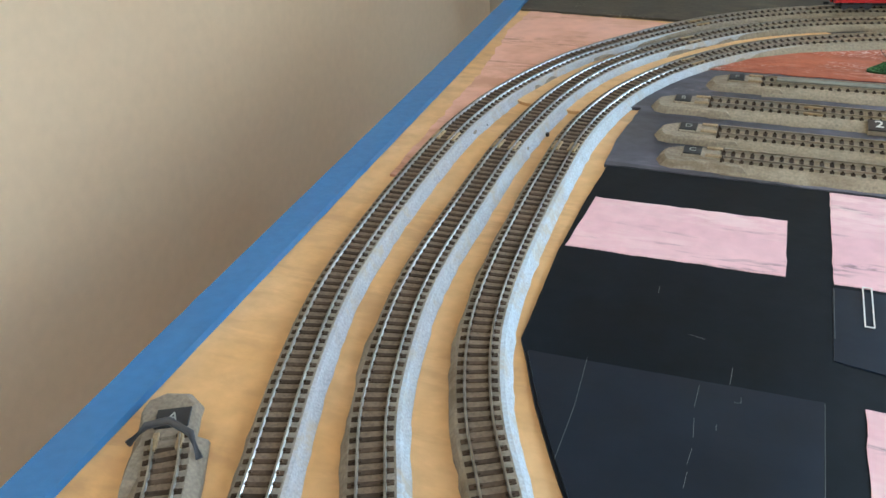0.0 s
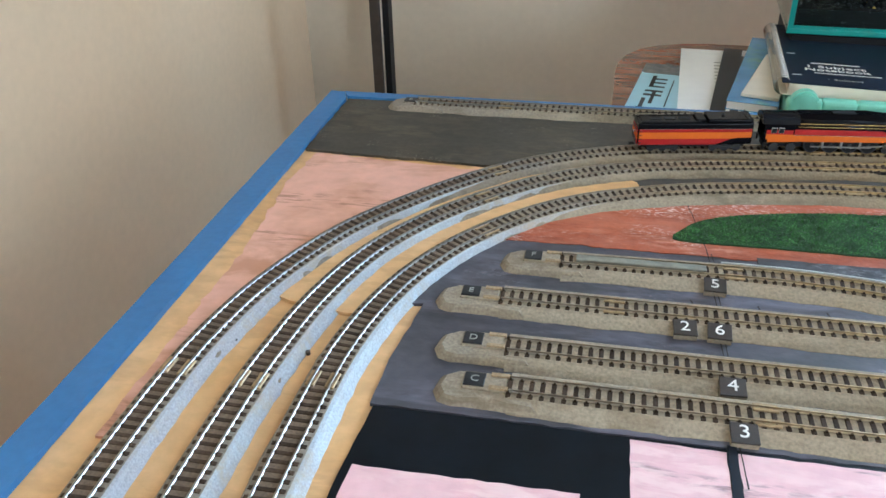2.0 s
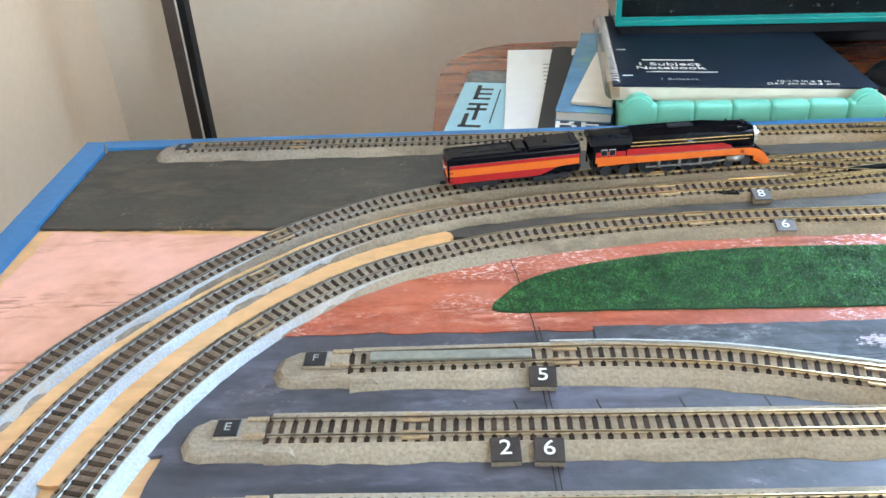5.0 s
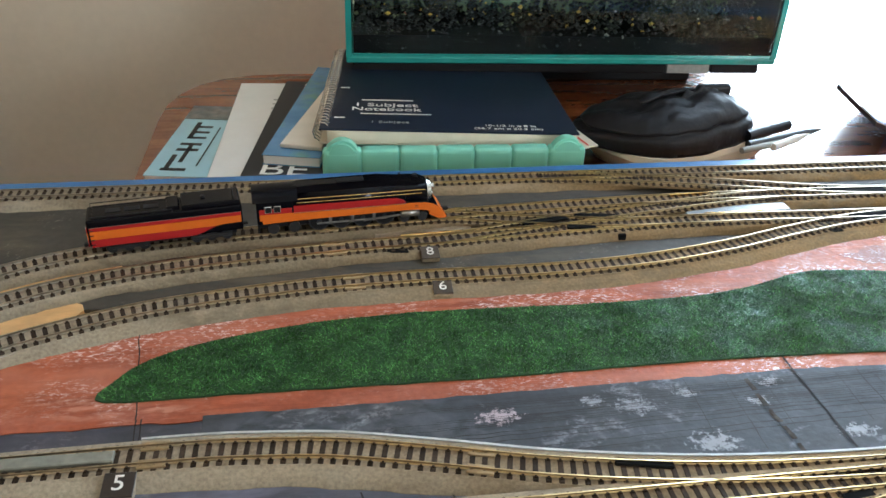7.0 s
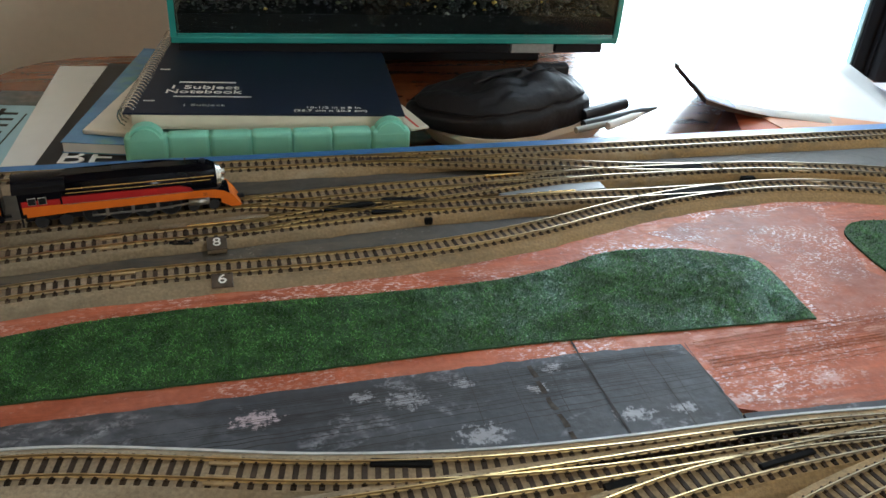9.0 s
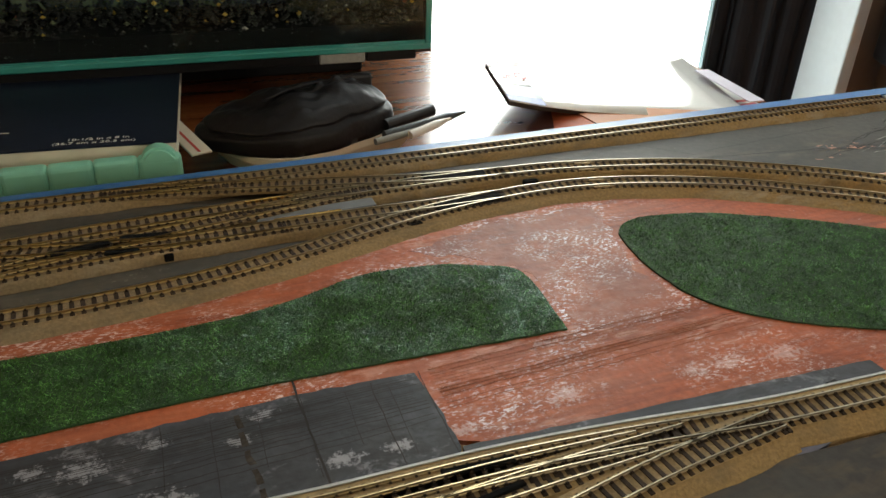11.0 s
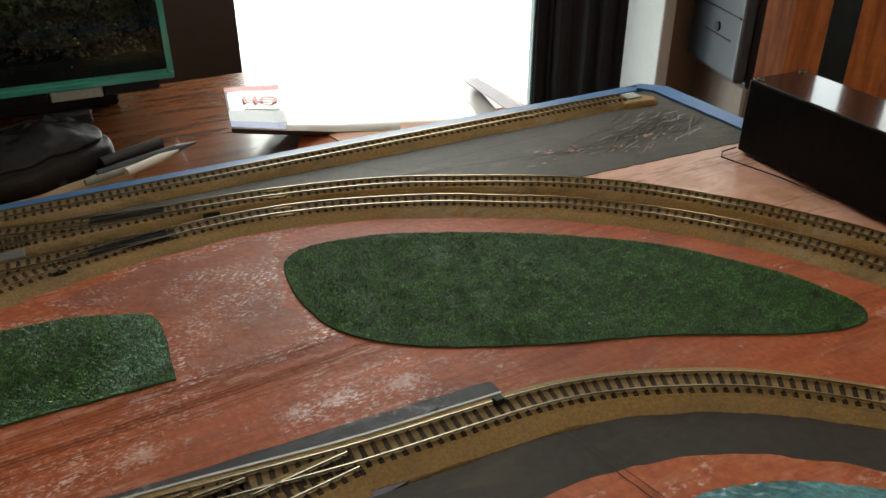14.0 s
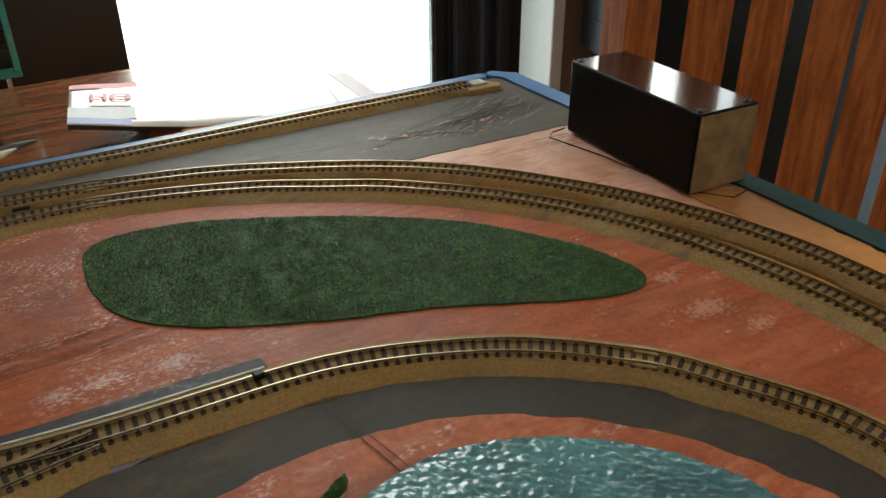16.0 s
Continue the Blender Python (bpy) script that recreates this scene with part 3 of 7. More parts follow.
for nm, horizontal, (a0, a1, z0, z1) in (("window_2", True, (1.93, 2.77, 0.95, 2.0)), ("window_3", False, (1.97, 2.43, 0.80, 2.0))):
    wd = thing(nm, "plain bright window with a dark frame", "window", kind="structure")
    for u0, u1, v0, v1 in ((a0, a0 + 0.03, z0, z1), (a1 - 0.03, a1, z0, z1), (a0 + 0.03, a1 - 0.03, z0, z0 + 0.03), (a0 + 0.03, a1 - 0.03, z1 - 0.03, z1)):
        fbox = (u0, u1, BACK + 0.03, BACK + 0.09, v0, v1) if horizontal else (u0, u1, FRONT - 0.09, FRONT - 0.03, v0, v1)
        part("window_frame", box(*fbox, 0.003), M_FRAME, wd)
M_OUT = bpy.data.materials.new("bright_outdoors")
M_OUT.use_nodes = True
on = M_OUT.node_tree.nodes
on.remove(on["Principled BSDF"])
em = on.new("ShaderNodeEmission")
em.inputs["Color"].default_value, em.inputs["Strength"].default_value = (0.91, 0.99, 1.0, 1), OUT_GLOW
M_OUT.node_tree.links.new(em.outputs[0], on["Material Output"].inputs["Surface"])
tagged(part("backdrop", box(-2.0, 6.0, 5.0, 5.1, -3.0, 5.0), M_OUT), "overexposed bright daylight outdoors", kind="structure")

# trim beside the window, dark curtain, pale jamb
cur = thing("curtain", "dark heavy curtain hanging beside the window", "curtain")
cv = []
for i in range(41):
    s = i / 40
    cv.append((WX1 + 0.024 + 0.125 * s + 0.002 * math.sin(s * 40), 1.455 - 0.10 * s + 0.005 * math.sin(s * 27), 0))
part("curtain_cloth", sweep([Vector(c) for c in cv], [(-0.004, 0.05), (0.004, 0.05), (0.004, 2.15), (-0.004, 2.15)]), M_FRAME, cur, smooth=False)
setting("trim", box(1.647, 1.672, 1.262, 1.352, 0, 2.3, 0.003), M_TRIM, "white painted upright trim board")
# this stretch of wall has its shade put into the brown colour
setting("wall_stub", box(1.676, 1.78, 1.30, BACK, 0, 2.44), mat("brown_shadow_wall", (0.24, 0.20, 0.17), 0.8, vary=0.06, scale=50), "wall beside the white trim, shade put into its dull brown")

post = thing("frame_post", "dark bronze upright post standing against the wall", "post")
part("post", box(-0.1200, -0.1040, 1.318, 1.345, 0, 2.0, 0.002), M_POST, post)
part("light_bead", box(-0.1036, -0.1014, 1.322, 1.343, 0, 2.0), M_CREAM, post, "pale thin bead")
part("black_strip", box(-0.1010, -0.0912, 1.322, 1.345, 0, 2.0, 0.001), M_FROG, post, "black rubber strip")

# ---- the layout table ----
table = thing("layout_table", "model railway table, plywood top edged with blue tape", "table")
X1, Y0, Y1 = 1.22, -0.42, 0.80
top = box(0.0, X1, Y0, Y1, Z - 0.040, Z - 0.003, 0.002, 1)
part("plywood_top", top, M_PLY, table, "bare tan plywood top")
for lx, ly in ((0.06, -0.36), (1.16, -0.36), (0.06, 0.74), (1.16, 0.74)):
    part("leg", box(lx - 0.03, lx + 0.03, ly - 0.03, ly + 0.03, 0.0, Z - 0.10, 0.003), M_SLAT, table)
for a in ((0.03, 1.19, 0.72, 0.75), (0.03, 1.19, -0.37, -0.34), (0.03, 0.06, -0.34, 0.72), (1.16, 1.19, -0.34, 0.72)):
    part("apron", box(*a, Z - 0.10, Z - 0.040), M_SLAT, table)

TZ = Z + 0.0008


def tape(name, pts, material, label=""):
    part(name, slab(jitter(straight(pts, 0.01), 0.0005, 11), Z - 0.006, TZ), material, table, label)


tape("tape_strip", [(-0.001, -0.42), (0.017, -0.42), (0.018, 0.785), (0.012, 0.8), (-0.001, 0.801)], M_TAPE, "blue masking tape along the edge")
tape("tape_strip", [(0.012, 0.801), (0.018, 0.789), (1.19, 0.789), (1.2, 0.801)], M_TAPE, "blue masking tape along the edge")
tape("tape_strip", [(1.19, 0.801), (1.203, 0.781), (1.204, 0.64), (1.221, 0.64), (1.221, 0.785), (1.205, 0.801)], M_TAPE, "blue masking tape along the edge")
tape("tape_strip", [(1.203, 0.64), (1.203, -0.42), (1.221, -0.42), (1.221, 0.64)], M_TAPE2, "dark grey-green tape along the edge")


def paint(name, pts, height, material, label, rough=0.0015, smooth=False, seed=5):
    outline = ragged(pts, rough, 0.005, seed) if smooth else jitter(straight(pts, 0.006), rough, seed)
    return part(name, slab(outline, Z - 0.0035, Z + height), material, table, label)


# painted grounds, low to high
paint("peach_board", [(0.034, 0.36), (0.034, 0.52), (0.026, 0.62), (0.030, 0.672), (0.15, 0.662), (0.215, 0.676), (0.195, 0.669), (0.16, 0.64), (0.122, 0.597), (0.09, 0.55), (0.066, 0.49), (0.055, 0.438), (0.0515, 0.36)], -0.0014, M_PINK, "peach stained bare board", 0.003)
paint("peach_board", [(1.02, 0.672), (1.203, 0.667), (1.203, 0.20), (1.14, 0.20), (1.16, 0.45), (1.06, 0.62)], -0.0014, M_PINK, "peach stained bare board")
paint("asphalt_paint", [(0.019, 0.676), (0.19, 0.668), (0.262, 0.655), (0.30, 0.650), (0.36, 0.64), (0.82, 0.64), (1.043, 0.668), (1.12, 0.665), (1.203, 0.662), (1.203, 0.788), (0.019, 0.788)], -0.0010, M_ASPH, "dark grey-brown painted ground")
paint("tan_strip", [(0.066, 0.49), (0.090, 0.55), (0.122, 0.597), (0.160, 0.640), (0.195, 0.669), (0.232, 0.689), (0.268, 0.697), (0.284, 0.692), (0.262, 0.678), (0.233, 0.662), (0.198, 0.637), (0.165, 0.606), (0.136, 0.57), (0.114, 0.53), (0.100, 0.478)], -0.0007, M_PLY, "bare tan strip between the tracks", 0.001, True)
paint("tan_strip", [(0.100, 0.478), (0.114, 0.527), (0.136, 0.568), (0.165, 0.604), (0.198, 0.635), (0.233, 0.656), (0.262, 0.661), (0.272, 0.652), (0.252, 0.634), (0.235, 0.618), (0.203, 0.594), (0.171, 0.558), (0.148, 0.518), (0.134, 0.475)], -0.0007, M_PLY, "bare tan strip between the tracks", 0.001, True)
paint("yard_paint", [(0.1535, 0.465), (0.1505, 0.437), (0.1500, 0.403), (0.60, 0.403), (0.72, 0.45), (0.82, 0.47), (0.82, 0.505), (0.66, 0.512), (0.56, 0.566), (0.195, 0.566), (0.164, 0.53), (0.150, 0.496), (0.1495, 0.486), (0.1565, 0.486)], -0.0010, M_YARD, "purple-grey painted yard ground")
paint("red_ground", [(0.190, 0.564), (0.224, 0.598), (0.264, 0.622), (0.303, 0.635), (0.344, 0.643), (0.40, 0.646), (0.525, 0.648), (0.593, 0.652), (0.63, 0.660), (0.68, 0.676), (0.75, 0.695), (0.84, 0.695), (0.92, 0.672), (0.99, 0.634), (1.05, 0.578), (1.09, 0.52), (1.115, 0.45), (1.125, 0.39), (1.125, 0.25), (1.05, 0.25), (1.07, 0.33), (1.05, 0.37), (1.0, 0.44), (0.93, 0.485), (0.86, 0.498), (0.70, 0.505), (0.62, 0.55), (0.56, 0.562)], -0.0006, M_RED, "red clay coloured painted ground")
paint("pink_scuffed_ground", [(0.762, 0.684), (0.83, 0.682), (0.822, 0.655), (0.812, 0.61), (0.822, 0.58), (0.80, 0.565), (0.758, 0.572), (0.757, 0.61), (0.75, 0.635), (0.72, 0.655), (0.70, 0.668)], -0.00052, M_REDPINK, "scuffed pink ground between the mats, glints painted as pale flecks", 0.007)
paint("road", [(0.34, 0.5655), (0.403, 0.565), (0.617, 0.568), (0.669, 0.566), (0.671, 0.550), (0.672, 0.5165), (0.668, 0.5050), (0.60, 0.5105), (0.52, 0.520), (0.43, 0.541), (0.37, 0.5525), (0.34, 0.554)], -0.0001, M_ROAD, "worn grey painted road with cracks", 0.0012)
paint("road", [(0.6705, 0.5035), (0.6725, 0.5165), (0.737, 0.5125), (0.805, 0.5100), (0.875, 0.506), (0.876, 0.490), (0.80, 0.493), (0.74, 0.500)], -0.0001, M_ROAD, "grey painted road verge", 0.0008)
paint("black_panel", [(0.152, 0.402), (0.149, 0.364), (0.147, 0.310), (0.148, 0.276), (0.149, 0.240), (0.165, 0.204), (0.179, 0.177), (0.187, 0.163), (0.21, 0.12), (0.60, 0.12), (0.60, 0.395), (0.40, 0.4025)], -0.0012, M_BLACK, "glossy black painted panel", 0.0005)
paint("foam_patch", [(0.1535, 0.364), (0.249, 0.3655), (0.250, 0.316), (0.1495, 0.314)], -0.0007, M_FOAM, "pale pink scuffed foam rectangle", 0.001)
paint("foam_patch", [(0.2685, 0.4005), (0.309, 0.400), (0.309, 0.316), (0.270, 0.316)], -0.0007, M_FOAM, "pale pink scuffed foam rectangle", 0.0008)
paint("foam_patch", [(0.3135, 0.400), (0.50, 0.4005), (0.50, 0.316), (0.3135, 0.316)], -0.0007, M_FOAM, "pale pink scuffed foam rectangle", 0.0008)
paint("foam_patch", [(0.280, 0.237), (0.40, 0.237), (0.40, 0.13), (0.279, 0.13)], -0.0007, M_FOAM, "pale pink foam rectangle", 0.0008)
paint("dark_plate", [(0.1535, 0.233), (0.266, 0.2365), (0.266, 0.125), (0.211, 0.125), (0.1885, 0.163), (0.1805, 0.177), (0.1665, 0.204)], -0.0008, M_NAVY, "dark blue smooth plate", 0.0004)
paint("dark_plate", [(0.2695, 0.313), (0.40, 0.313), (0.40, 0.24), (0.2695, 0.262)], -0.0008, M_NAVY, "dark blue smooth plate", 0.0004)
paint("dark_strip", [(0.3092, 0.404), (0.3132, 0.404), (0.3142, 0.30), (0.3096, 0.30)], -0.0003, M_NAVY, "dark blue strip", 0.0003)
for a in ((0.2812, 0.2817, 0.288, 0.3165), (0.2847, 0.2852, 0.288, 0.3165), (0.2812, 0.2852, 0.2875, 0.288), (0.2812, 0.2852, 0.316, 0.3165)):
    part("white_line", box(*a, Z - 0.002, Z - 0.0004), M_WHITE, table, "thin white outline")
paint("inner_asphalt", [(0.70, 0.47), (0.80, 0.468), (0.87, 0.466), (0.93, 0.458), (0.985, 0.430), (1.03, 0.385), (1.052, 0.335), (1.058, 0.25), (0.98, 0.14), (0.80, 0.10), (0.66, 0.18), (0.63, 0.36)], -0.0009, M_ASPH2, "dark grey-brown painted ground")
paint("red_ring", [(0.78, 0.41), (0.831, 0.434), (0.881, 0.4365), (0.928, 0.426), (0.966, 0.402), (0.997, 0.371), (1.016, 0.336), (1.024, 0.295), (1.00, 0.20), (0.92, 0.15), (0.80, 0.17), (0.72, 0.25), (0.72, 0.34)], -0.0004, M_CLAY, "red clay coloured bank round the pond", 0.002, True)

paint("bare_board", [(1.203, 0.515), (1.165, 0.530), (1.172, 0.45), (1.178, 0.36), (1.165, 0.2), (1.203, 0.2)], -0.0009, mat("orange_tan_board", (0.66, 0.30, 0.095), 0.55, vary=0.12, scale=110, coarse=14, second=(0.50, 0.24, 0.09)), "bare orange-tan board", 0.003)
# cracks and scored lines
M_CRACK = mat("dark_crack", (0.02, 0.016, 0.014), 0.8, vary=0.2, scale=300)
cr = bmesh.new()


sr = bmesh.new()


def crack(a, b, w, z=0.0002, wob=0.0010, bm=None):
    bm = bm or cr
    n = max(3, int(math.dist(a, b) / 0.004))
    d = (Vector(b) - Vector(a)).normalized()
    nn = Vector((-d.y, d.x))
    prev = None
    for i in range(n + 1):
        p = Vector(a) + (Vector(b) - Vector(a)) * (i / n) + nn * noise.noise(Vector((a[0] * 99 + i * 0.4, a[1] * 77, 1))) * wob
        ww = w * (0.6 + 0.6 * abs(noise.noise(Vector((i * 0.7, a[0] * 50, 4)))))
        q = [bm.verts.new((p.x + nn.x * s * ww, p.y + nn.y * s * ww, Z + z)) for s in (-0.5, 0.5)]
        if prev:
            bm.faces.new((prev[0], q[0], q[1], prev[1]))
        prev = q


dash = bmesh.new()
for i in range(5):
    y = 0.563 - 0.0108 * i
    crack((0.5895 + 0.0008 * i, y), (0.5902 + 0.0008 * i, y - 0.0082), 0.0034, 0.0002, 0.0014, dash)
tagged(part("road_stain", dash, mat("brown_road_stain", (0.030, 0.021, 0.014), 0.7, spec=0.15, vary=0.4, scale=400, coarse=120, second=(0.060, 0.050, 0.040)), table, "broken dark brown stain across the road"), kind="stuff")
for i in range(6):
    x = 0.56 + 0.019 * i
    crack((x, 0.566 - 0.003 * (i % 3)), (x - 0.001, 0.530 - 0.012 * (i % 2)), 0.0004, 0.0002, 0.0005)
for y in (0.5335, 0.5365, 0.541, 0.5435, 0.5455, 0.557, 0.5605):
    crack((0.40 + 7 * abs(y - 0.545), y - 0.007), (0.668, y + 0.001), 0.0005, 0.0002, 0.0008)
    crack((0.675, y + 0.006), (0.835 + 2 * abs(y - 0.54), y + 0.0135), 0.0007, -0.0003, 0.0008, sr)
crack((0.671, 0.566), (0.669, 0.512), 0.0006)
crack((0.70, 0.573), (0.715, 0.512), 0.0003, -0.0003, 0.001, sr)
crack((0.77, 0.565), (0.79, 0.508), 0.0003, -0.0003, 0.001, sr)
crack((0.616, 0.577), (0.617, 0.509), 0.0014)
crack((0.648, 0.565), (0.648, 0.512), 0.0007)
for i in range(9):
    y = 0.548 + 0.0014 * i + 0.004 * (i > 4)
    crack((0.42 + 0.02 * (i % 3), y - 0.004), (0.664, y), 0.00035, 0.0002, 0.0004)
    crack((0.675, 0.548 + 0.0022 * i), (0.80 + 0.012 * (i % 4), 0.552 + 0.0024 * i), 0.0004, -0.0003, 0.0004, sr)
crack((0.885, 0.462), (0.895, 0.410), 0.0008, 0.0002)
crack((0.888, 0.462), (0.899, 0.410), 0.0006, 0.0002)
crack((0.905, 0.530), (0.915, 0.490), 0.0006, -0.0003, 0.001, sr)
crack((0.302, 0.64), (0.312, 0.566), 0.0008, -0.0003)
crack((0.95, 0.735), (1.08, 0.745), 0.0006, -0.0007)
crack((0.94, 0.731), (0.90, 0.765), 0.0006, -0.0007)
for d in (0.0, 0.0022):
    for ya, yb in ((0.5665, 0.547), (0.522, 0.505), (0.479, 0.461), (0.436, 0.430), (0.4045, 0.380)):
        crack((0.3125 + d, ya), (0.3135 + d, yb), 0.0008, -0.0005, 0.0006)
crack((0.927, 0.727), (1.091, 0.706), 0.0009, -0.0006, 0.002)
crack((1.091, 0.706), (1.172, 0.734), 0.0016, -0.0006, 0.002)
crack((1.098, 0.693), (1.184, 0.741), 0.0012, -0.0006, 0.002)
crack((1.06, 0.712), (1.15, 0.742), 0.0010, -0.0006, 0.002)
crack((1.03, 0.700), (1.12, 0.716), 0.0009, -0.0006, 0.002)
for i in range(8):
    x = 0.30 + 0.035 * i
    crack((x, 0.515), (x + 0.002, 0.505), 0.0012, -0.0007, 0.0006)
M_SCORE = mat("scored_brown_line", (0.20, 0.060, 0.026), 0.8, spec=0.1, vary=0.3, scale=300, coarse=80, second=(0.30, 0.088, 0.036))
tagged(part("scoring", sr, M_SCORE, table, "brown lines scored in the red ground"), kind="stuff")
tagged(part("crack_net", cr, M_CRACK, table, "dark cracks and scored lines"), kind="stuff")
M_SCR = mat("scratched_paint", (0.022, 0.019, 0.017), 0.5, vary=0.4, scale=300, coarse=60, second=(0.48, 0.20, 0.12), mix=0.54, contrast=0.03)
M_SCRAPE = mat("scraped_grey_paint", (0.26, 0.24, 0.20), 0.4, vary=0.3, scale=300)
# scratched chips near the far corner of the board
rnd = random.Random(4)
for mat_, count, spots, lens, wide, label_ in ((M_CRACK, 70, ((1.135, 0.712, 0.034, 0.010), (1.165, 0.722, 0.020, 0.010)), (0.010, 0.042), (0.0003, 0.0009), "dark gouges in the painted board"), (M_SCRAPE, 60, ((1.120, 0.703, 0.034, 0.010), (1.170, 0.726, 0.018, 0.008)), (0.005, 0.026), (0.0002, 0.0006), "pale scrapes in the painted board"), (M_SCR, 90, ((1.112, 0.697, 0.014, 0.006), (1.055, 0.712, 0.016, 0.005)), (0.002, 0.009), (0.0005, 0.0014), "chips showing the pink board under the paint")):
    chips = bmesh.new()
    for i in range(count):
        cx, cy, ax, ay = spots[i % 2]
        x, y, a, ln = rnd.gauss(cx, ax), rnd.gauss(cy, ay), rnd.choice((0.30, 0.55, -0.12)) + rnd.gauss(0, 0.14), rnd.uniform(*lens)
        if not (1.02 < x < 1.19 and 0.675 < y < 0.755):
            continue
        c, s, w = math.cos(a), math.sin(a), rnd.uniform(*wide)
        k = rnd.uniform(-0.4, 0.4) * w * 3
        ends = [(-ln / 2, 0), (-ln * 0.15, -w + k), (ln * 0.25, -w * 0.8 + k), (ln / 2, 0), (ln * 0.2, w * 0.7 + k), (-ln * 0.2, w + k)]
        chips.faces.new([chips.verts.new((x + c * u - s * v, y + s * u + c * v, Z - 0.0007 + 0.00004 * (i % 5))) for u, v in ends])
    tagged(part("scratching", chips, mat_, table, label_), kind="stuff")
thin = bmesh.new()
for (xa, ya), (xb, yb) in (((0.178, 0.235), (0.1795, 0.207)), ((0.1795, 0.207), (0.179, 0.179)), ((0.222, 0.232), (0.2215, 0.220)), ((0.2222, 0.214), (0.223, 0.204)), ((0.2232, 0.199), (0.2225, 0.191)), ((0.223, 0.188), (0.2226, 0.180)), ((0.235, 0.2265), (0.2375, 0.2268)), ((0.2375, 0.2268), (0.2372, 0.230)), ((0.233, 0.246), (0.2328, 0.236)), ((0.198, 0.292), (0.1982, 0.287)), ((0.230, 0.213), (0.2302, 0.210)), ((0.214, 0.262), (0.221, 0.2605)), ((0.2662, 0.236), (0.2662, 0.150)), ((0.2698, 0.312), (0.2699, 0.276))):
    d = Vector((xb - xa, yb - ya)).normalized() * 0.00006
    thin.faces.new([thin.verts.new((x_, y_, Z - 0.0006)) for x_, y_ in ((xa - d.y, ya + d.x), (xa + d.y, ya - d.x), (xb + d.y, yb - d.x), (xb - d.y, yb + d.x))])
tagged(part("scratching", thin, M_GREYPL, table, "fine pale scratches in the black paint"), kind="stuff")

# ---- railway tracks ----
T1 = [(0.110, 0.06), (0.088, 0.132), (0.070, 0.19), (0.057, 0.25), (0.052, 0.32), (0.0515, 0.39), (0.055, 0.438), (0.066, 0.490), (0.090, 0.55), (0.122, 0.597), (0.160, 0.640), (0.195, 0.669), (0.232, 0.690), (0.271, 0.704), (0.309, 0.712), (0.347, 0.7165), (0.40, 0.7215), (0.475, 0.729), (0.55, 0.735), (0.63, 0.7385), (0.70, 0.7385), (0.76, 0.7375), (0.80, 0.736), (0.836, 0.732), (0.884, 0.722), (0.923, 0.710), (0.957, 0.694), (0.992, 0.676), (1.024, 0.656), (1.053, 0.633), (1.078, 0.606), (1.098, 0.580), (1.116, 0.553), (1.131, 0.527), (1.143, 0.50), (1.153, 0.476), (1.161, 0.444), (1.165, 0.41), (1.166, 0.36), (1.160, 0.30), (1.14, 0.22)]
T2 = [(0.15, 0.09), (0.125, 0.144), (0.109, 0.182), (0.097, 0.232), (0.092, 0.275), (0.091, 0.33), (0.091, 0.39), (0.0935, 0.43), (0.100, 0.478), (0.114, 0.527), (0.136, 0.568), (0.165, 0.604), (0.198, 0.635), (0.233, 0.658), (0.27, 0.673), (0.307, 0.682), (0.343, 0.688), (0.378, 0.692), (0.42, 0.696), (0.47, 0.699), (0.541, 0.7055), (0.615, 0.709), (0.68, 0.7085), (0.72, 0.707), (0.776, 0.7065)]
T3 = [(0.195, 0.10), (0.164, 0.157), (0.147, 0.191), (0.134, 0.231), (0.128, 0.272), (0.1255, 0.322), (0.125, 0.379), (0.1265, 0.43), (0.134, 0.475), (0.148, 0.516), (0.171, 0.556), (0.203, 0.592), (0.235, 0.616), (0.268, 0.631), (0.303, 0.643), (0.338, 0.650), (0.372, 0.655), (0.402, 0.658), (0.45, 0.660), (0.50, 0.660), (0.545, 0.662), (0.59, 0.667), (0.638, 0.677), (0.68, 0.689), (0.72, 0.699), (0.76, 0.705), (0.80, 0.7075), (0.836, 0.705), (0.869, 0.698), (0.905, 0.686), (0.940, 0.671), (0.972, 0.652), (1.003, 0.633), (1.03, 0.610), (1.053, 0.587), (1.075, 0.560), (1.092, 0.534), (1.108, 0.502), (1.12, 0.468), (1.129, 0.43), (1.134, 0.391), (1.135, 0.34), (1.13, 0.29), (1.11, 0.21)]
TB = [(0.084, 0.779), (0.30, 0.7785), (0.55, 0.778), (0.85, 0.777), (1.160, 0.774)]
TBR = [(0.545, 0.7775), (0.58, 0.7745), (0.616, 0.768), (0.678, 0.755), (0.734, 0.743), (0.79, 0.7365)]
TX1 = [(0.44, 0.7255), (0.475, 0.727), (0.509, 0.720), (0.544, 0.714), (0.579, 0.7095), (0.64, 0.709)]
TX2 = [(0.44, 0.6975), (0.47, 0.6995), (0.506, 0.708), (0.544, 0.7155), (0.583, 0.7225), (0.624, 0.7295), (0.667, 0.736), (0.70, 0.7385)]
TF = [(0.228, 0.538), (0.33, 0.5395), (0.367, 0.538), (0.398, 0.5345), (0.436, 0.526), (0.479, 0.5155), (0.52, 0.508), (0.56, 0.503), (0.61, 0.500), (0.68, 0.4985), (0.738, 0.494), (0.80, 0.487), (0.852, 0.484), (0.877, 0.4825), (0.90, 0.479), (0.924, 0.472), (0.948, 0.462), (0.97, 0.4505), (0.99, 0.436), (1.009, 0.419), (1.025, 0.402), (1.039, 0.378), (1.05, 0.358), (1.059, 0.337), (1.064, 0.30), (1.06, 0.25), (1.045, 0.20), (1.02, 0.16)]
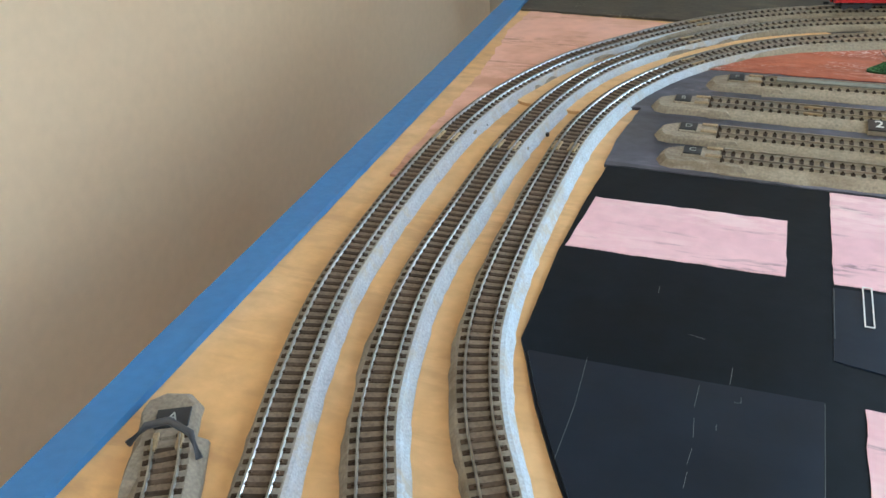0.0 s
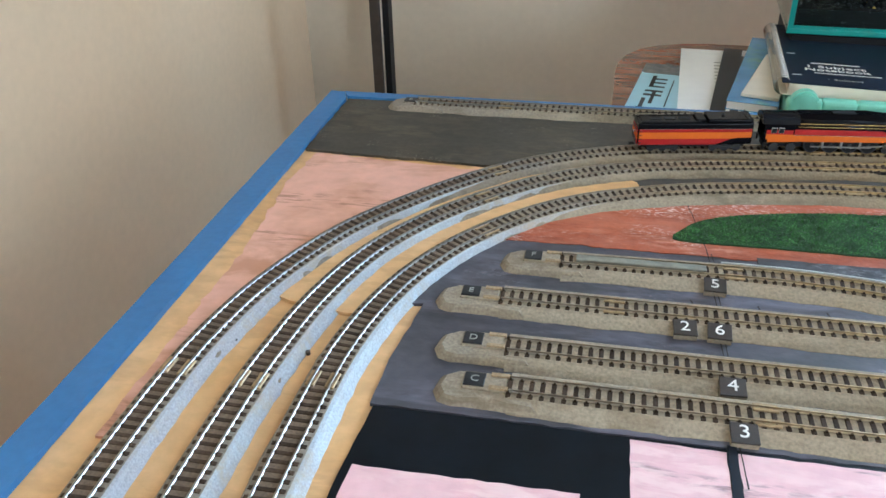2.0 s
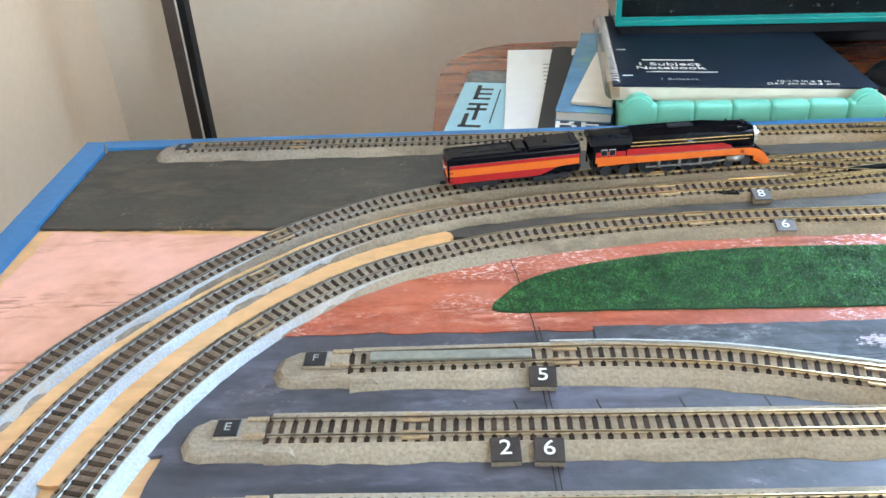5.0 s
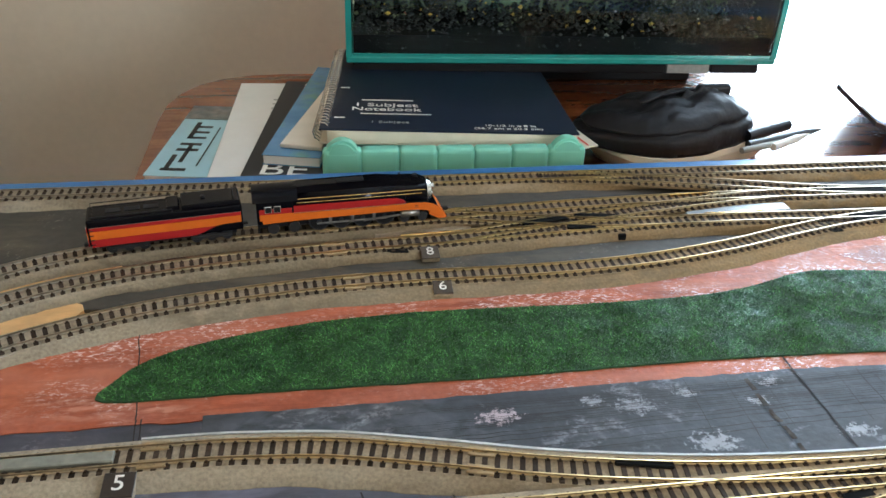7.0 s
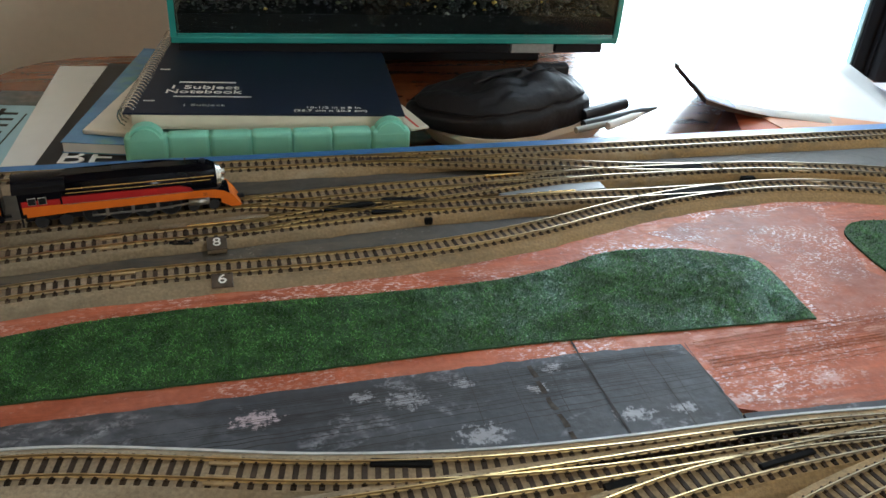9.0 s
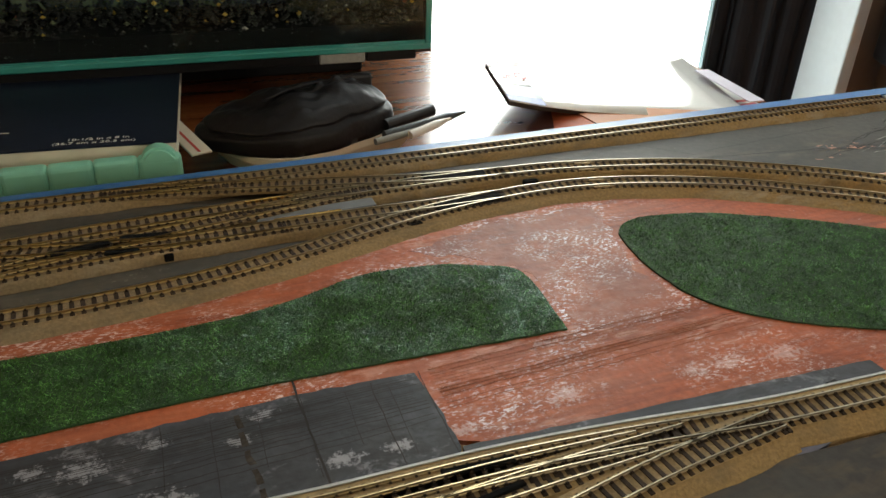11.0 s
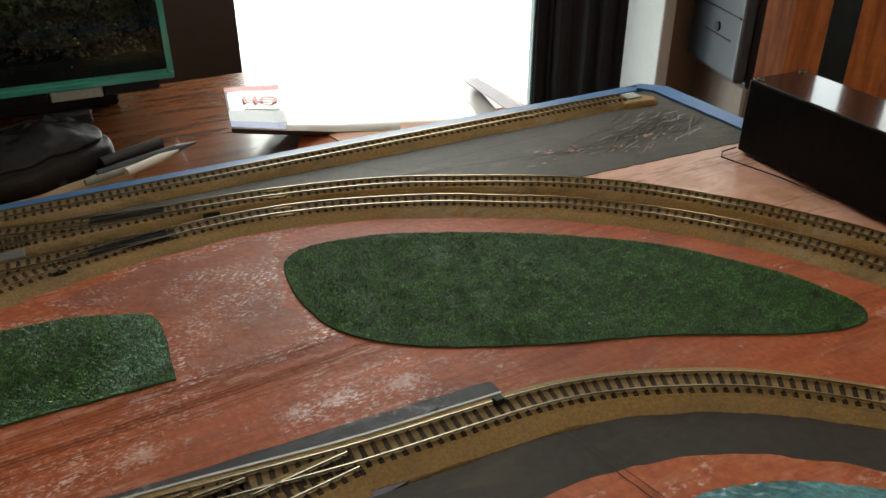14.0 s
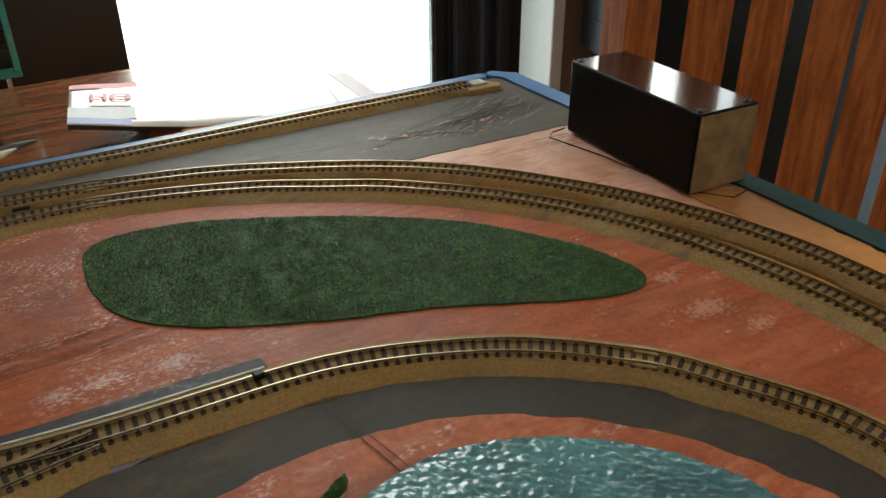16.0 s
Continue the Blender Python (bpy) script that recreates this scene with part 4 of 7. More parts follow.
TE = [(0.199, 0.4955), (0.55, 0.4945), (0.62, 0.4945), (0.68, 0.4945), (0.74, 0.4915)]
TD = [(0.208, 0.452), (0.40, 0.452), (0.48, 0.455), (0.55, 0.466), (0.613, 0.480), (0.65, 0.4845), (0.70, 0.4875), (0.76, 0.489)]
TC = [(0.213, 0.4215), (0.45, 0.4215), (0.56, 0.430), (0.63, 0.450), (0.682, 0.465), (0.74, 0.4765), (0.80, 0.484)]
TA = [(0.044, 0.141), (0.055, 0.123), (0.075, 0.08)]

BED, TIE_TOP, RAIL_TOP = Z + 0.0028, Z + 0.0040, Z + 0.0056
SHOULDER = TIE_TOP - 0.00045
TIE = None


def tie_mesh(material, half=0.00112):
    """A dark sleeper with the four rail spikes moulded on it."""
    bm = box(-0.0080, 0.0080, -half, half, 0.0, TIE_TOP - BED, 0.0002, 1)
    for s in (-0.0049, 0.0049):
        for d in (-0.0010, 0.0010):
            box(s + d - 0.0005, s + d + 0.0005, -0.0005, 0.0005, TIE_TOP - BED - 0.0001, TIE_TOP - BED + 0.0007, bm=bm)
    me = bpy.data.meshes.new("tie")
    bm.to_mesh(me)
    bm.free()
    me.materials.append(material)
    return me


JOINER = None


def joiner_mesh():
    global JOINER
    if JOINER is None:
        bm = box(-0.0056, 0.0056, -0.0009, 0.0009, -0.0004, 0.0008, 0.0003, 1)
        JOINER = bpy.data.meshes.new("rail_joiner")
        bm.to_mesh(JOINER)
        bm.free()
        JOINER.materials.append(M_JOINER)
    return JOINER


def track(pts, label, bed=None, left=0, lip=False, lo=-0.0165, hi=0.0125, base=True, pale=None, pitch=0.0051, joints=()):
    """A length of track: ballast bed, two rails with a foot, and every tie."""
    global TIE
    th = thing("railway_track", label, "model track", "model railway tracks")
    line = spline(pts, 0.006)
    if base:
        bv, bf = [], []
        for i, (p, n) in enumerate(zip(line, normals(line))):
            k = min(1.0, max(0.0, (i - left + 14) / 28)) if left else 1.0
            k = k * k * (3 - 2 * k)
            a, b = -0.0112 + (lo + 0.0112) * k, 0.0112 + (hi - 0.0112) * k
            w1, w2 = (0.0010 * noise.noise(Vector((p.x * 130, p.y * 130, q))) + 0.0018 * noise.noise(Vector((p.x * 34, p.y * 34, q + 4))) for q in (3, 8))
            sa, sb = max(0.0006, -a - 0.0092), max(0.0006, b - 0.0092)
            for s, h in ((a + w1, Z - 0.0026), (a + w1 + 0.1 * sa, Z - 0.0008), (a + 0.55 * sa + 0.5 * w1, Z + 0.0012), (-0.0093, BED), (-0.0084, SHOULDER), (0.0084, SHOULDER), (min(0.0093, b - 0.0004), BED), (b - 0.55 * sb + 0.5 * w2, Z + 0.0012), (b - 0.1 * sb + w2, Z - 0.0008), (b + w2, Z - 0.0026)):
                bv.append(p + n * s + Vector((0, 0, h)))
        for i in range(len(line) - 1):
            bf += [(i * 10 + j, i * 10 + (j + 1) % 10, i * 10 + (j + 1) % 10 + 10, i * 10 + j + 10) for j in range(10)]
        bf += [tuple(range(9, -1, -1)), tuple((len(line) - 1) * 10 + j for j in range(10))]
        part("ballast_bed", mesh_from(bv, bf), bed or M_BALLAST, th)
    top = SHOULDER + (0.00012 if base else -0.0001)
    half = 0.0044 if base else 0.0080
    part("ballast_fill", sweep(line, [(-half, BED - 0.001), (-half, top), (half, top), (half, BED - 0.001)]), M_TIE, th, "weathered ballast between the rails")
    if lip:
        part("ballast_lip", sweep(line, [(0.0058, BED), (0.0060, TIE_TOP + 0.0005), (0.0088, TIE_TOP + 0.0002), (0.0096, Z - 0.002)], wobble=0.0003), bed or M_BALLAST, th, "pale ballast lip over the tie ends")
    if pale:
        a, b, cut = pale
        pv, pf = [], []
        run = line[:cut]
        for i, (p, n) in enumerate(zip(run, normals(run))):
            k = min(1.0, (cut - 1 - i) / 34) ** 0.7
            wv = 0.0009 * noise.noise(Vector((p.x * 160, p.y * 160, cut))) * k
            for s, h in ((b + (a - b - 0.0022) * k + wv, Z - 0.0028 + (1 - k) * 0.004), (b + (a - b) * k + wv, Z + 0.0002 + (1 - k) * 0.0036), (b + (a - b) * 0.6 * k, BED + 0.0003 + (1 - k) * 0.0003), (b, BED + 0.0007), (b + 0.0005, BED - 0.002)):
                pv.append(p + n * s + Vector((0, 0, h)))
        for i in range(len(run) - 1):
            pf += [(i * 5 + j, i * 5 + (j + 1) % 5, i * 5 + (j + 1) % 5 + 5, i * 5 + j + 5) for j in range(5)]
        part("pale_ballast_edge", mesh_from(pv, pf + [(4, 3, 2, 1, 0)]), M_BALLASTW, th, "pale blue-grey painted ballast edge")
    w = 0.00060 / 2
    for s in (-0.0049, 0.0049):
        part("rail", sweep(line, [(s - 0.00055, TIE_TOP), (s - 0.00055, TIE_TOP + 0.0002), (s - w * 0.6, TIE_TOP + 0.0006), (s - w * 0.6, RAIL_TOP - 0.0006), (s - w, RAIL_TOP - 0.0004), (s - w, RAIL_TOP), (s + w, RAIL_TOP), (s + w, RAIL_TOP - 0.0004), (s + w * 0.6, RAIL_TOP - 0.0006), (s + w * 0.6, TIE_TOP + 0.0006), (s + 0.00055, TIE_TOP + 0.0002), (s + 0.00055, TIE_TOP)]), M_RAIL, th)
    for jx, jy in joints:
        i = min(range(len(line) - 1), key=lambda q: (line[q].x - jx) ** 2 + (line[q].y - jy) ** 2)
        d = line[i + 1] - line[i]
        for s in (-0.0064, -0.0034, 0.0034, 0.0064):
            p = line[i] + Vector((-d.y, d.x, 0)).normalized() * s
            jo = new("rail_joiner", joiner_mesh())
            jo.parent = th
            jo.matrix_basis = Matrix.Translation((p.x, p.y, TIE_TOP)) @ Matrix.Rotation(math.atan2(d.y, d.x), 4, "Z")
    if TIE is None:
        TIE = tie_mesh(M_GAP)
    dots = spline(pts, pitch)
    for p, n in zip(dots, normals(dots)):
        ob = new("tie", TIE)
        ob.parent = th
        ob.matrix_basis = Matrix.Translation((p.x, p.y, BED)) @ Matrix.Rotation(math.atan2(n.y, n.x), 4, "Z")
    return th


M_GAP = mat("dark_brown_sleeper", (0.040, 0.027, 0.018), 0.7, spec=0.12, vary=0.3, scale=500, bump=0.3, rand=0.35)
along_x(M_GAP, [(0.13, (0.066, 0.045, 0.030)), (0.24, (0.040, 0.027, 0.018)), (1.0, (0.040, 0.027, 0.018))])
track(T1, "outer main line, weathered ties on ballast", pale=(-0.0113, -0.0088, 104), left=108, lo=-0.0128, hi=0.0100, bed=M_BALLASTM, joints=((0.049, 0.406), (0.175, 0.653), (0.40, 0.7215), (0.844, 0.730)))
track(T2, "middle main line, weathered ties on ballast", pale=(-0.0113, -0.0088, 104), left=108, lo=-0.0126, hi=0.0100, bed=M_BALLASTM, joints=((0.088, 0.406), (0.172, 0.611), (0.401, 0.694)))
track(T3, "inner main line, weathered ties on ballast", pale=(-0.0118, -0.0088, 98), left=97, lo=-0.0172, hi=0.0096, bed=M_BALLASTM, joints=((0.120, 0.409), (0.178, 0.566), (0.410, 0.657), (0.844, 0.703)))
track(TB, "long siding beside the blue taped edge", lo=-0.014, hi=0.010, bed=M_BALLASTM, joints=((0.16, 0.779), (0.40, 0.778)))
track(TBR, "branch track leaving the far siding", lo=-0.012, hi=0.011, base=False)
track(TX1, "crossover track between the main lines", base=False)
track(TX2, "crossover track between the main lines", base=False)
track(TF, "inner loop track curving past the pond", lo=-0.0165, hi=0.0085, lip=True, joints=((0.322, 0.5395), (0.452, 0.522), (1.019, 0.409)))
track(TE, "straight yard siding track", lo=-0.0160, hi=0.0085, lip=True, joints=((0.257, 0.495),))
track(TD, "straight yard siding track", lo=-0.0160, hi=0.0085, lip=True)
track(TC, "straight yard siding track", lo=-0.0160, hi=0.0085, lip=True, joints=((0.330, 0.4215),))
track(TA, "short end of siding track", lo=-0.013, hi=0.013)

# ---- yard ends, number tiles, switch details ----


def mound(pts, z0, z1, inset, seed=3):
    """A low heap with a plan outline and sloping sides."""
    ring = jitter(straight(pts, 0.003), 0.0009, seed)
    cx, cy = sum(p[0] for p in ring) / len(ring), sum(p[1] for p in ring) / len(ring)
    verts, n = [], len(ring)
    for k, (ins, z) in enumerate(((0.0, z0), (0.12, z0 + (z1 - z0) * 0.35), (0.6, z0 + (z1 - z0) * 0.8), (1.0, z1))):
        for x, y in ring:
            d = max(0.001, math.hypot(x - cx, y - cy))
            s = 1 - ins * inset / d
            verts.append((cx + (x - cx) * s, cy + (y - cy) * s, z))
    faces = [(k * n + i, k * n + (i + 1) % n, (k + 1) * n + (i + 1) % n, (k + 1) * n + i) for k in range(3) for i in range(n)]
    faces.append(tuple(3 * n + i for i in range(n)))
    return mesh_from(verts, faces)


M_PLATE = mat("black_letter_plate", (0.010, 0.012, 0.016), 0.45, vary=0.2, scale=400)


def letter_tile(letter, x, y, turn=0.0, upright=0.0, wide=1.0):
    th = thing("siding_end_plate", "pale concrete siding end with black letter plate " + letter, "track end plate", "siding end plates", m=pose(x, y, Z, 0, 0, turn))
    pts = [(-0.020, -0.006), (-0.017, -0.0125), (-0.010, -0.0150), (0.031, -0.0155), (0.031, 0.0080), (-0.012, 0.0085), (-0.018, 0.004)]
    part("ballast_end", mound(pts, -0.003, 0.0030, 0.0045), M_BALLAST, th, "grey-beige ballast end")
    part("base_plate", box(-0.006, 0.015, -0.0060, 0.0060, 0.0026, 0.0040, 0.0005, 1), M_BALLAST, th, "pale grey ballast pad")
    part("letter_plate", box(-0.0054, 0.0046, -0.0048 * wide, 0.0048 * wide, 0.0038, 0.0047, 0.0003, 1), M_PLATE, th, "black square plate")
    words("letter", letter, 0.0062, pose(-0.0004, 0, 0.00485, 0, 0, upright), M_GREYPL, th)
    for yy in (-0.0046, 0.0046):
        part("rail_joiner", box(0.007, 0.016, yy - 0.0012, yy + 0.0012, 0.0036, 0.0050, 0.0003, 1), M_BALLASTT, th)
    return th


for ch, x, y in (("F", 0.2115, 0.5395), ("E", 0.182, 0.4960), ("D", 0.1905, 0.4540), ("C", 0.1965, 0.4225), ("B", 0.079, 0.7795)):
    letter_tile(ch, x, y)
letter_tile("A", 0.040, 0.150, -63, 80, 1.35)


def number_tile(digit, x, y, h, lean, size, material):
    th = thing("number_tile", "small black tile with white number " + digit, "number tile", "track number tiles", m=pose(x, y, Z + h, lean, 0, 2.0 * math.sin(x * 900)) @ Matrix.Diagonal((size, size, size, 1)))
    part("tile", box(-0.0060, 0.0060, -0.0056, 0.0056, -0.0005, 0.0005, 0.0002, 1), material, th)
    part("riser", box(-0.0058, 0.0058, -0.0052, 0.0056, -0.0042, -0.0005), M_BALLAST, th, "grey-beige ballast lump")
    words("digit", digit, 0.0098, pose(0, 0.0004, 0.00065), M_WHITE, th, 1.1)


for d, x, y in (("5", 0.313, 0.5255), ("2", 0.2950, 0.4825), ("6", 0.3120, 0.4820), ("4", 0.3145, 0.4390), ("3", 0.3165, 0.4085), ("7", 0.453, 0.7590), ("8", 0.4555, 0.6865), ("6", 0.4575, 0.6500)):
    number_tile(d, x, y, *((0.0034, 9, 1.0, M_SIGNBK) if y < 0.53 else (0.0032, 13, 0.88, M_SIGNBR)))

far_end = thing("siding_end_plate", "pale speckled plate at the end of the far siding", "track end plate", "siding end plates", m=pose(1.166, 0.7735, Z, 0, 0, 180))
part("ballast_end", mound([(-0.026, 0.010), (-0.020, 0.0175), (0.004, 0.0165), (0.014, 0.014), (0.014, -0.0085), (-0.012, -0.009), (-0.018, -0.004)], -0.003, 0.0029, 0.004), M_BALLASTT, far_end, "tan ballast end")
part("base_plate", box(-0.012, 0.002, -0.0062, 0.0062, 0.0027, 0.0042, 0.0005, 1), M_GREYPL, far_end, "pale grey speckled base")
for i in range(3):
    part("print_bar", box(-0.010, -0.002 - 0.002 * i, -0.004 + 0.003 * i, -0.003 + 0.003 * i, 0.0042, 0.0044), M_WHITE, far_end)
# the flat grey filler strip on the siding beside the letter plate
part_strip = thing("filler_strip", "flat pale grey plastic strip beside the rails", "strip")
part("strip", box(0.236, 0.309, 0.5365, 0.5425, Z + 0.0035, Z + 0.0058, 0.0004, 1), mat("dull_grey_filler", (0.235, 0.235, 0.195), 0.6, vary=0.2, scale=260, bump=0.15), part_strip)
# dark switch boxes and bright rods at the turnouts


def slot(name, x, y, w, d, label, material, turn=0.0, h=0.0036):
    th = thing(name, label, "track fitting", "turnout fittings", m=pose(x, y, Z, 0, 0, turn))
    part("body", box(-w / 2, w / 2, -d / 2, d / 2, -0.001, h, 0.0005, 1), material, th)


slot("switch_machine", 0.437, 0.6900, 0.013, 0.0042, "small black switch slot in the ballast", M_FROGM)
slot("switch_machine", 0.712, 0.6900, 0.010, 0.004, "small black switch slot in the ballast", M_FROGM, 10)
slot("switch_machine", 0.803, 0.7215, 0.010, 0.004, "small dark switch slot between tracks", M_FROGM, -4)
slot("switch_machine", 0.575, 0.697, 0.005, 0.002, "small black switch slot in the ballast", M_FROGM)
slot("switch_machine", 0.599, 0.4865, 0.014, 0.0042, "small black switch slot in the ballast", M_FROGM, 6, 0.0045)
slot("turnout_frog", 0.531, 0.7165, 0.030, 0.0065, "black plastic crossing frog", M_FROGM, 10, 0.0052)
slot("turnout_frog", 0.565, 0.7185, 0.028, 0.0060, "black plastic crossing frog", M_FROGM, -8, 0.0052)
slot("turnout_frog", 0.552, 0.7060, 0.018, 0.004, "black plastic crossing frog", M_FROGM, -8, 0.0050)
slot("turnout_frog", 0.757, 0.7415, 0.042, 0.0092, "black plastic turnout frog", M_FROGM, -9, 0.0053)
slot("turnout_frog", 0.752, 0.7035, 0.044, 0.0095, "black plastic turnout frog", M_FROGM, 5, 0.0053)
slot("turnout_frog", 0.672, 0.5005, 0.030, 0.004, "black plastic turnout frog", M_FROGM, -3, 0.0050)
slot("turnout_frog", 0.6715, 0.4855, 0.028, 0.003, "black plastic turnout frog", M_FROGM, 8, 0.0048)
slot("turnout_frog", 0.520, 0.5125, 0.024, 0.004, "black plastic turnout frog", M_FROGM, -12, 0.0050)
slot("ballast_patch", 0.662, 0.7235, 0.072, 0.0105, "glossy grey painted patch between the tracks", mat("glossy_grey_paint", (0.14, 0.15, 0.16), 0.36, vary=0.15, scale=200, bump=0.05), 1.5, 0.0032)
slot("ballast_patch", 0.455, 0.7140, 0.060, 0.010, "grey ballast patch between the tracks", M_BALLAST, 2, 0.0016)
slot("brass_strip", 0.462, 0.7335, 0.040, 0.0016, "bright brass contact strip by the rail", M_BRASS, 5, 0.0056)
slot("brass_strip", 0.460, 0.7055, 0.040, 0.0016, "bright brass contact strip by the rail", M_BRASS, 4, 0.0056)
slot("brass_strip", 0.640, 0.7435, 0.034, 0.0014, "bright brass contact strip by the rail", M_BRASS, 3, 0.0056)
slot("brass_strip", 0.655, 0.7155, 0.040, 0.0014, "bright brass contact strip by the rail", M_BRASS, 1, 0.0056)
kl = [p for p in spline(TF, 0.006) if 0.315 < p.x < 0.874]
kb = thing("kerb_strip", "thin pale grey plastic kerb beside the yard throat rail", "strip")
part("strip", sweep(kl, [(0.0089, Z - 0.001), (0.0089, Z + 0.0047), (0.0101, Z + 0.0047), (0.0101, Z - 0.001)], wobble=0.0003), mat("pale_kerb_plastic", (0.50, 0.52, 0.50), 0.5, vary=0.2, scale=200), kb)
slot("switch_lever", 0.842, 0.4965, 0.006, 0.0030, "tiny black lever beside the turnout", M_FROG, 8, 0.003)
slot("switch_lever", 0.868, 0.4880, 0.005, 0.0040, "tiny black lever beside the turnout", M_FROG, 8, 0.0065)
for x, y in ((0.047, 0.438), (0.088, 0.435), (0.118, 0.43), (0.148, 0.45), (0.155, 0.474)):
    nl = thing("nail", "small brown nail head in the board", "nail", "nails in the board", m=pose(x + 0.02, y, Z - 0.003))
    part("head", cyl(0.0012, 0.002, 10, pose(0, 0, 0.001)), M_POST, nl)
# short loose wire loop over the end of the siding by the near corner
wire = thing("wire_loop", "short dark insulated wire over the rails", "wire")
part("wire_sheath", tube([(0.031, 0.135, Z + 0.003), (0.036, 0.141, Z + 0.008), (0.045, 0.1435, Z + 0.011), (0.054, 0.143, Z + 0.008), (0.060, 0.138, Z + 0.002)], 0.0015, 8), mat("dark_slate_wire_sheath", (0.045, 0.050, 0.062), 0.45, vary=0.15, scale=300), wire, smooth=True)
# ---- grass mats ----
M_BLADE = bpy.data.materials.new("green_fibres")
M_BLADE.use_nodes = True
gn, gl = M_BLADE.node_tree.nodes, M_BLADE.node_tree.links
gb = gn["Principled BSDF"]
gb.inputs["Roughness"].default_value = 0.30
# teal tint puts the cool window light into the fibre glints
gb.inputs["Specular Tint"].default_value = (0.50, 1.0, 0.82, 1)
geo = gn.new("ShaderNodeNewGeometry")
gr = gn.new("ShaderNodeValToRGB")
gr.color_ramp.elements[0].color, gr.color_ramp.elements[1].color = (0.013, 0.042, 0.010, 1), (0.073, 0.160, 0.048, 1)
gr.color_ramp.elements[1].position = 0.87
# a few brighter fibres stand in for glints
ge = gr.color_ramp.elements.new(0.95)
ge.color = (0.13, 0.33, 0.09, 1)
gl.new(geo.outputs["Random Per Island"], gr.inputs["Fac"])
gz = gn.new("ShaderNodeTexNoise")
gz.inputs["Scale"].default_value, gz.inputs["Detail"].default_value = 130, 4
gl.new(geo.outputs["Position"], gz.inputs["Vector"])
gm = gn.new("ShaderNodeMapRange")
gm.inputs["From Min"].default_value, gm.inputs["From Max"].default_value = 0.35, 0.65
gm.inputs["To Min"].default_value, gm.inputs["To Max"].default_value = 0.55, 1.5
gl.new(gz.outputs["Fac"], gm.inputs["Value"])
gh = gn.new("ShaderNodeHueSaturation")
gl.new(gm.outputs["Result"], gh.inputs["Value"])
gl.new(gr.outputs["Color"], gh.inputs["Color"])
gl.new(gh.outputs["Color"], gb.inputs["Base Color"])


# sheen placed by position: specular raised in blotches near the long mat's end
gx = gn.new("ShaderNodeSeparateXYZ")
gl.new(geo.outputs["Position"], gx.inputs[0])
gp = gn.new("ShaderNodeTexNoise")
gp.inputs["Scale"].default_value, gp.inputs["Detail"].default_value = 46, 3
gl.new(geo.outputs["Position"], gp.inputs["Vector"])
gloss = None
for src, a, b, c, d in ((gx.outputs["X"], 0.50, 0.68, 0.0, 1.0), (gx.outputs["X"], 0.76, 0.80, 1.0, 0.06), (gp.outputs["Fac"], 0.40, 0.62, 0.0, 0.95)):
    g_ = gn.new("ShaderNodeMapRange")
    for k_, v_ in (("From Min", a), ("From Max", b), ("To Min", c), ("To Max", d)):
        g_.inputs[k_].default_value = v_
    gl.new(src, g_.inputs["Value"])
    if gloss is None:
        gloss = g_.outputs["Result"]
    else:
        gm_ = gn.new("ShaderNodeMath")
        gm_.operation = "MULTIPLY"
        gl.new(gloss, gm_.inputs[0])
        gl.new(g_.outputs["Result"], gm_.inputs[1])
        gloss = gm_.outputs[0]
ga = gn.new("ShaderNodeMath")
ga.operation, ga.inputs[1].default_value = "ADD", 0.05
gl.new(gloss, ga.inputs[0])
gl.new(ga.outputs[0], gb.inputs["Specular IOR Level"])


def inside(x, y, poly):
    hit = False
    for (xa, ya), (xb, yb) in zip(poly, poly[1:] + poly[:1]):
        if (ya > y) != (yb > y) and x < (xb - xa) * (y - ya) / (yb - ya) + xa:
            hit = not hit
    return hit


def grass_mat(pts, count, seed, label):
    th = thing("grass_mat", label, "grass mat", "artificial grass mats")
    outline = ragged(pts, 0.0006, 0.004, seed)
    part("backing", slab(outline, Z - 0.001, Z + 0.0003), M_GRASSBASE, th, "dark green mat backing")
    rnd = random.Random(seed)
    xs, ys = [p[0] for p in outline], [p[1] for p in outline]
    x0, x1, y0, y1 = min(xs), max(xs), min(ys), max(ys)
    coarse = outline[::2]
    verts, faces, made = [], [], 0
    while made < count:
        x, y = rnd.uniform(x0, x1), rnd.uniform(y0, y1)
        if not inside(x, y, coarse):
            continue
        clump = noise.noise(Vector((x * 70, y * 110, seed)))
        a, ln, h = rnd.uniform(-3.14, 3.14), rnd.uniform(0.0008, 0.0018), rnd.uniform(0.0001, 0.0009) * (1 + 0.6 * clump)
        w = rnd.uniform(0.00010, 0.00022)
        c, s = math.cos(a), math.sin(a)
        if not inside(x + c * ln, y + s * ln, coarse):
            continue
        k = len(verts)
        verts += [(x - s * w, y + c * w, Z + 0.0003), (x + s * w, y - c * w, Z + 0.0003), (x + c * ln + s * w * 0.6, y + s * ln - c * w * 0.6, Z + 0.0004 + h), (x + c * ln - s * w * 0.6, y + s * ln + c * w * 0.6, Z + 0.0004 + h)]
        faces.append((k, k + 1, k + 2, k + 3))
        made += 1
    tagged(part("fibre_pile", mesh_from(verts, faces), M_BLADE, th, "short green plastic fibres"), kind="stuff")


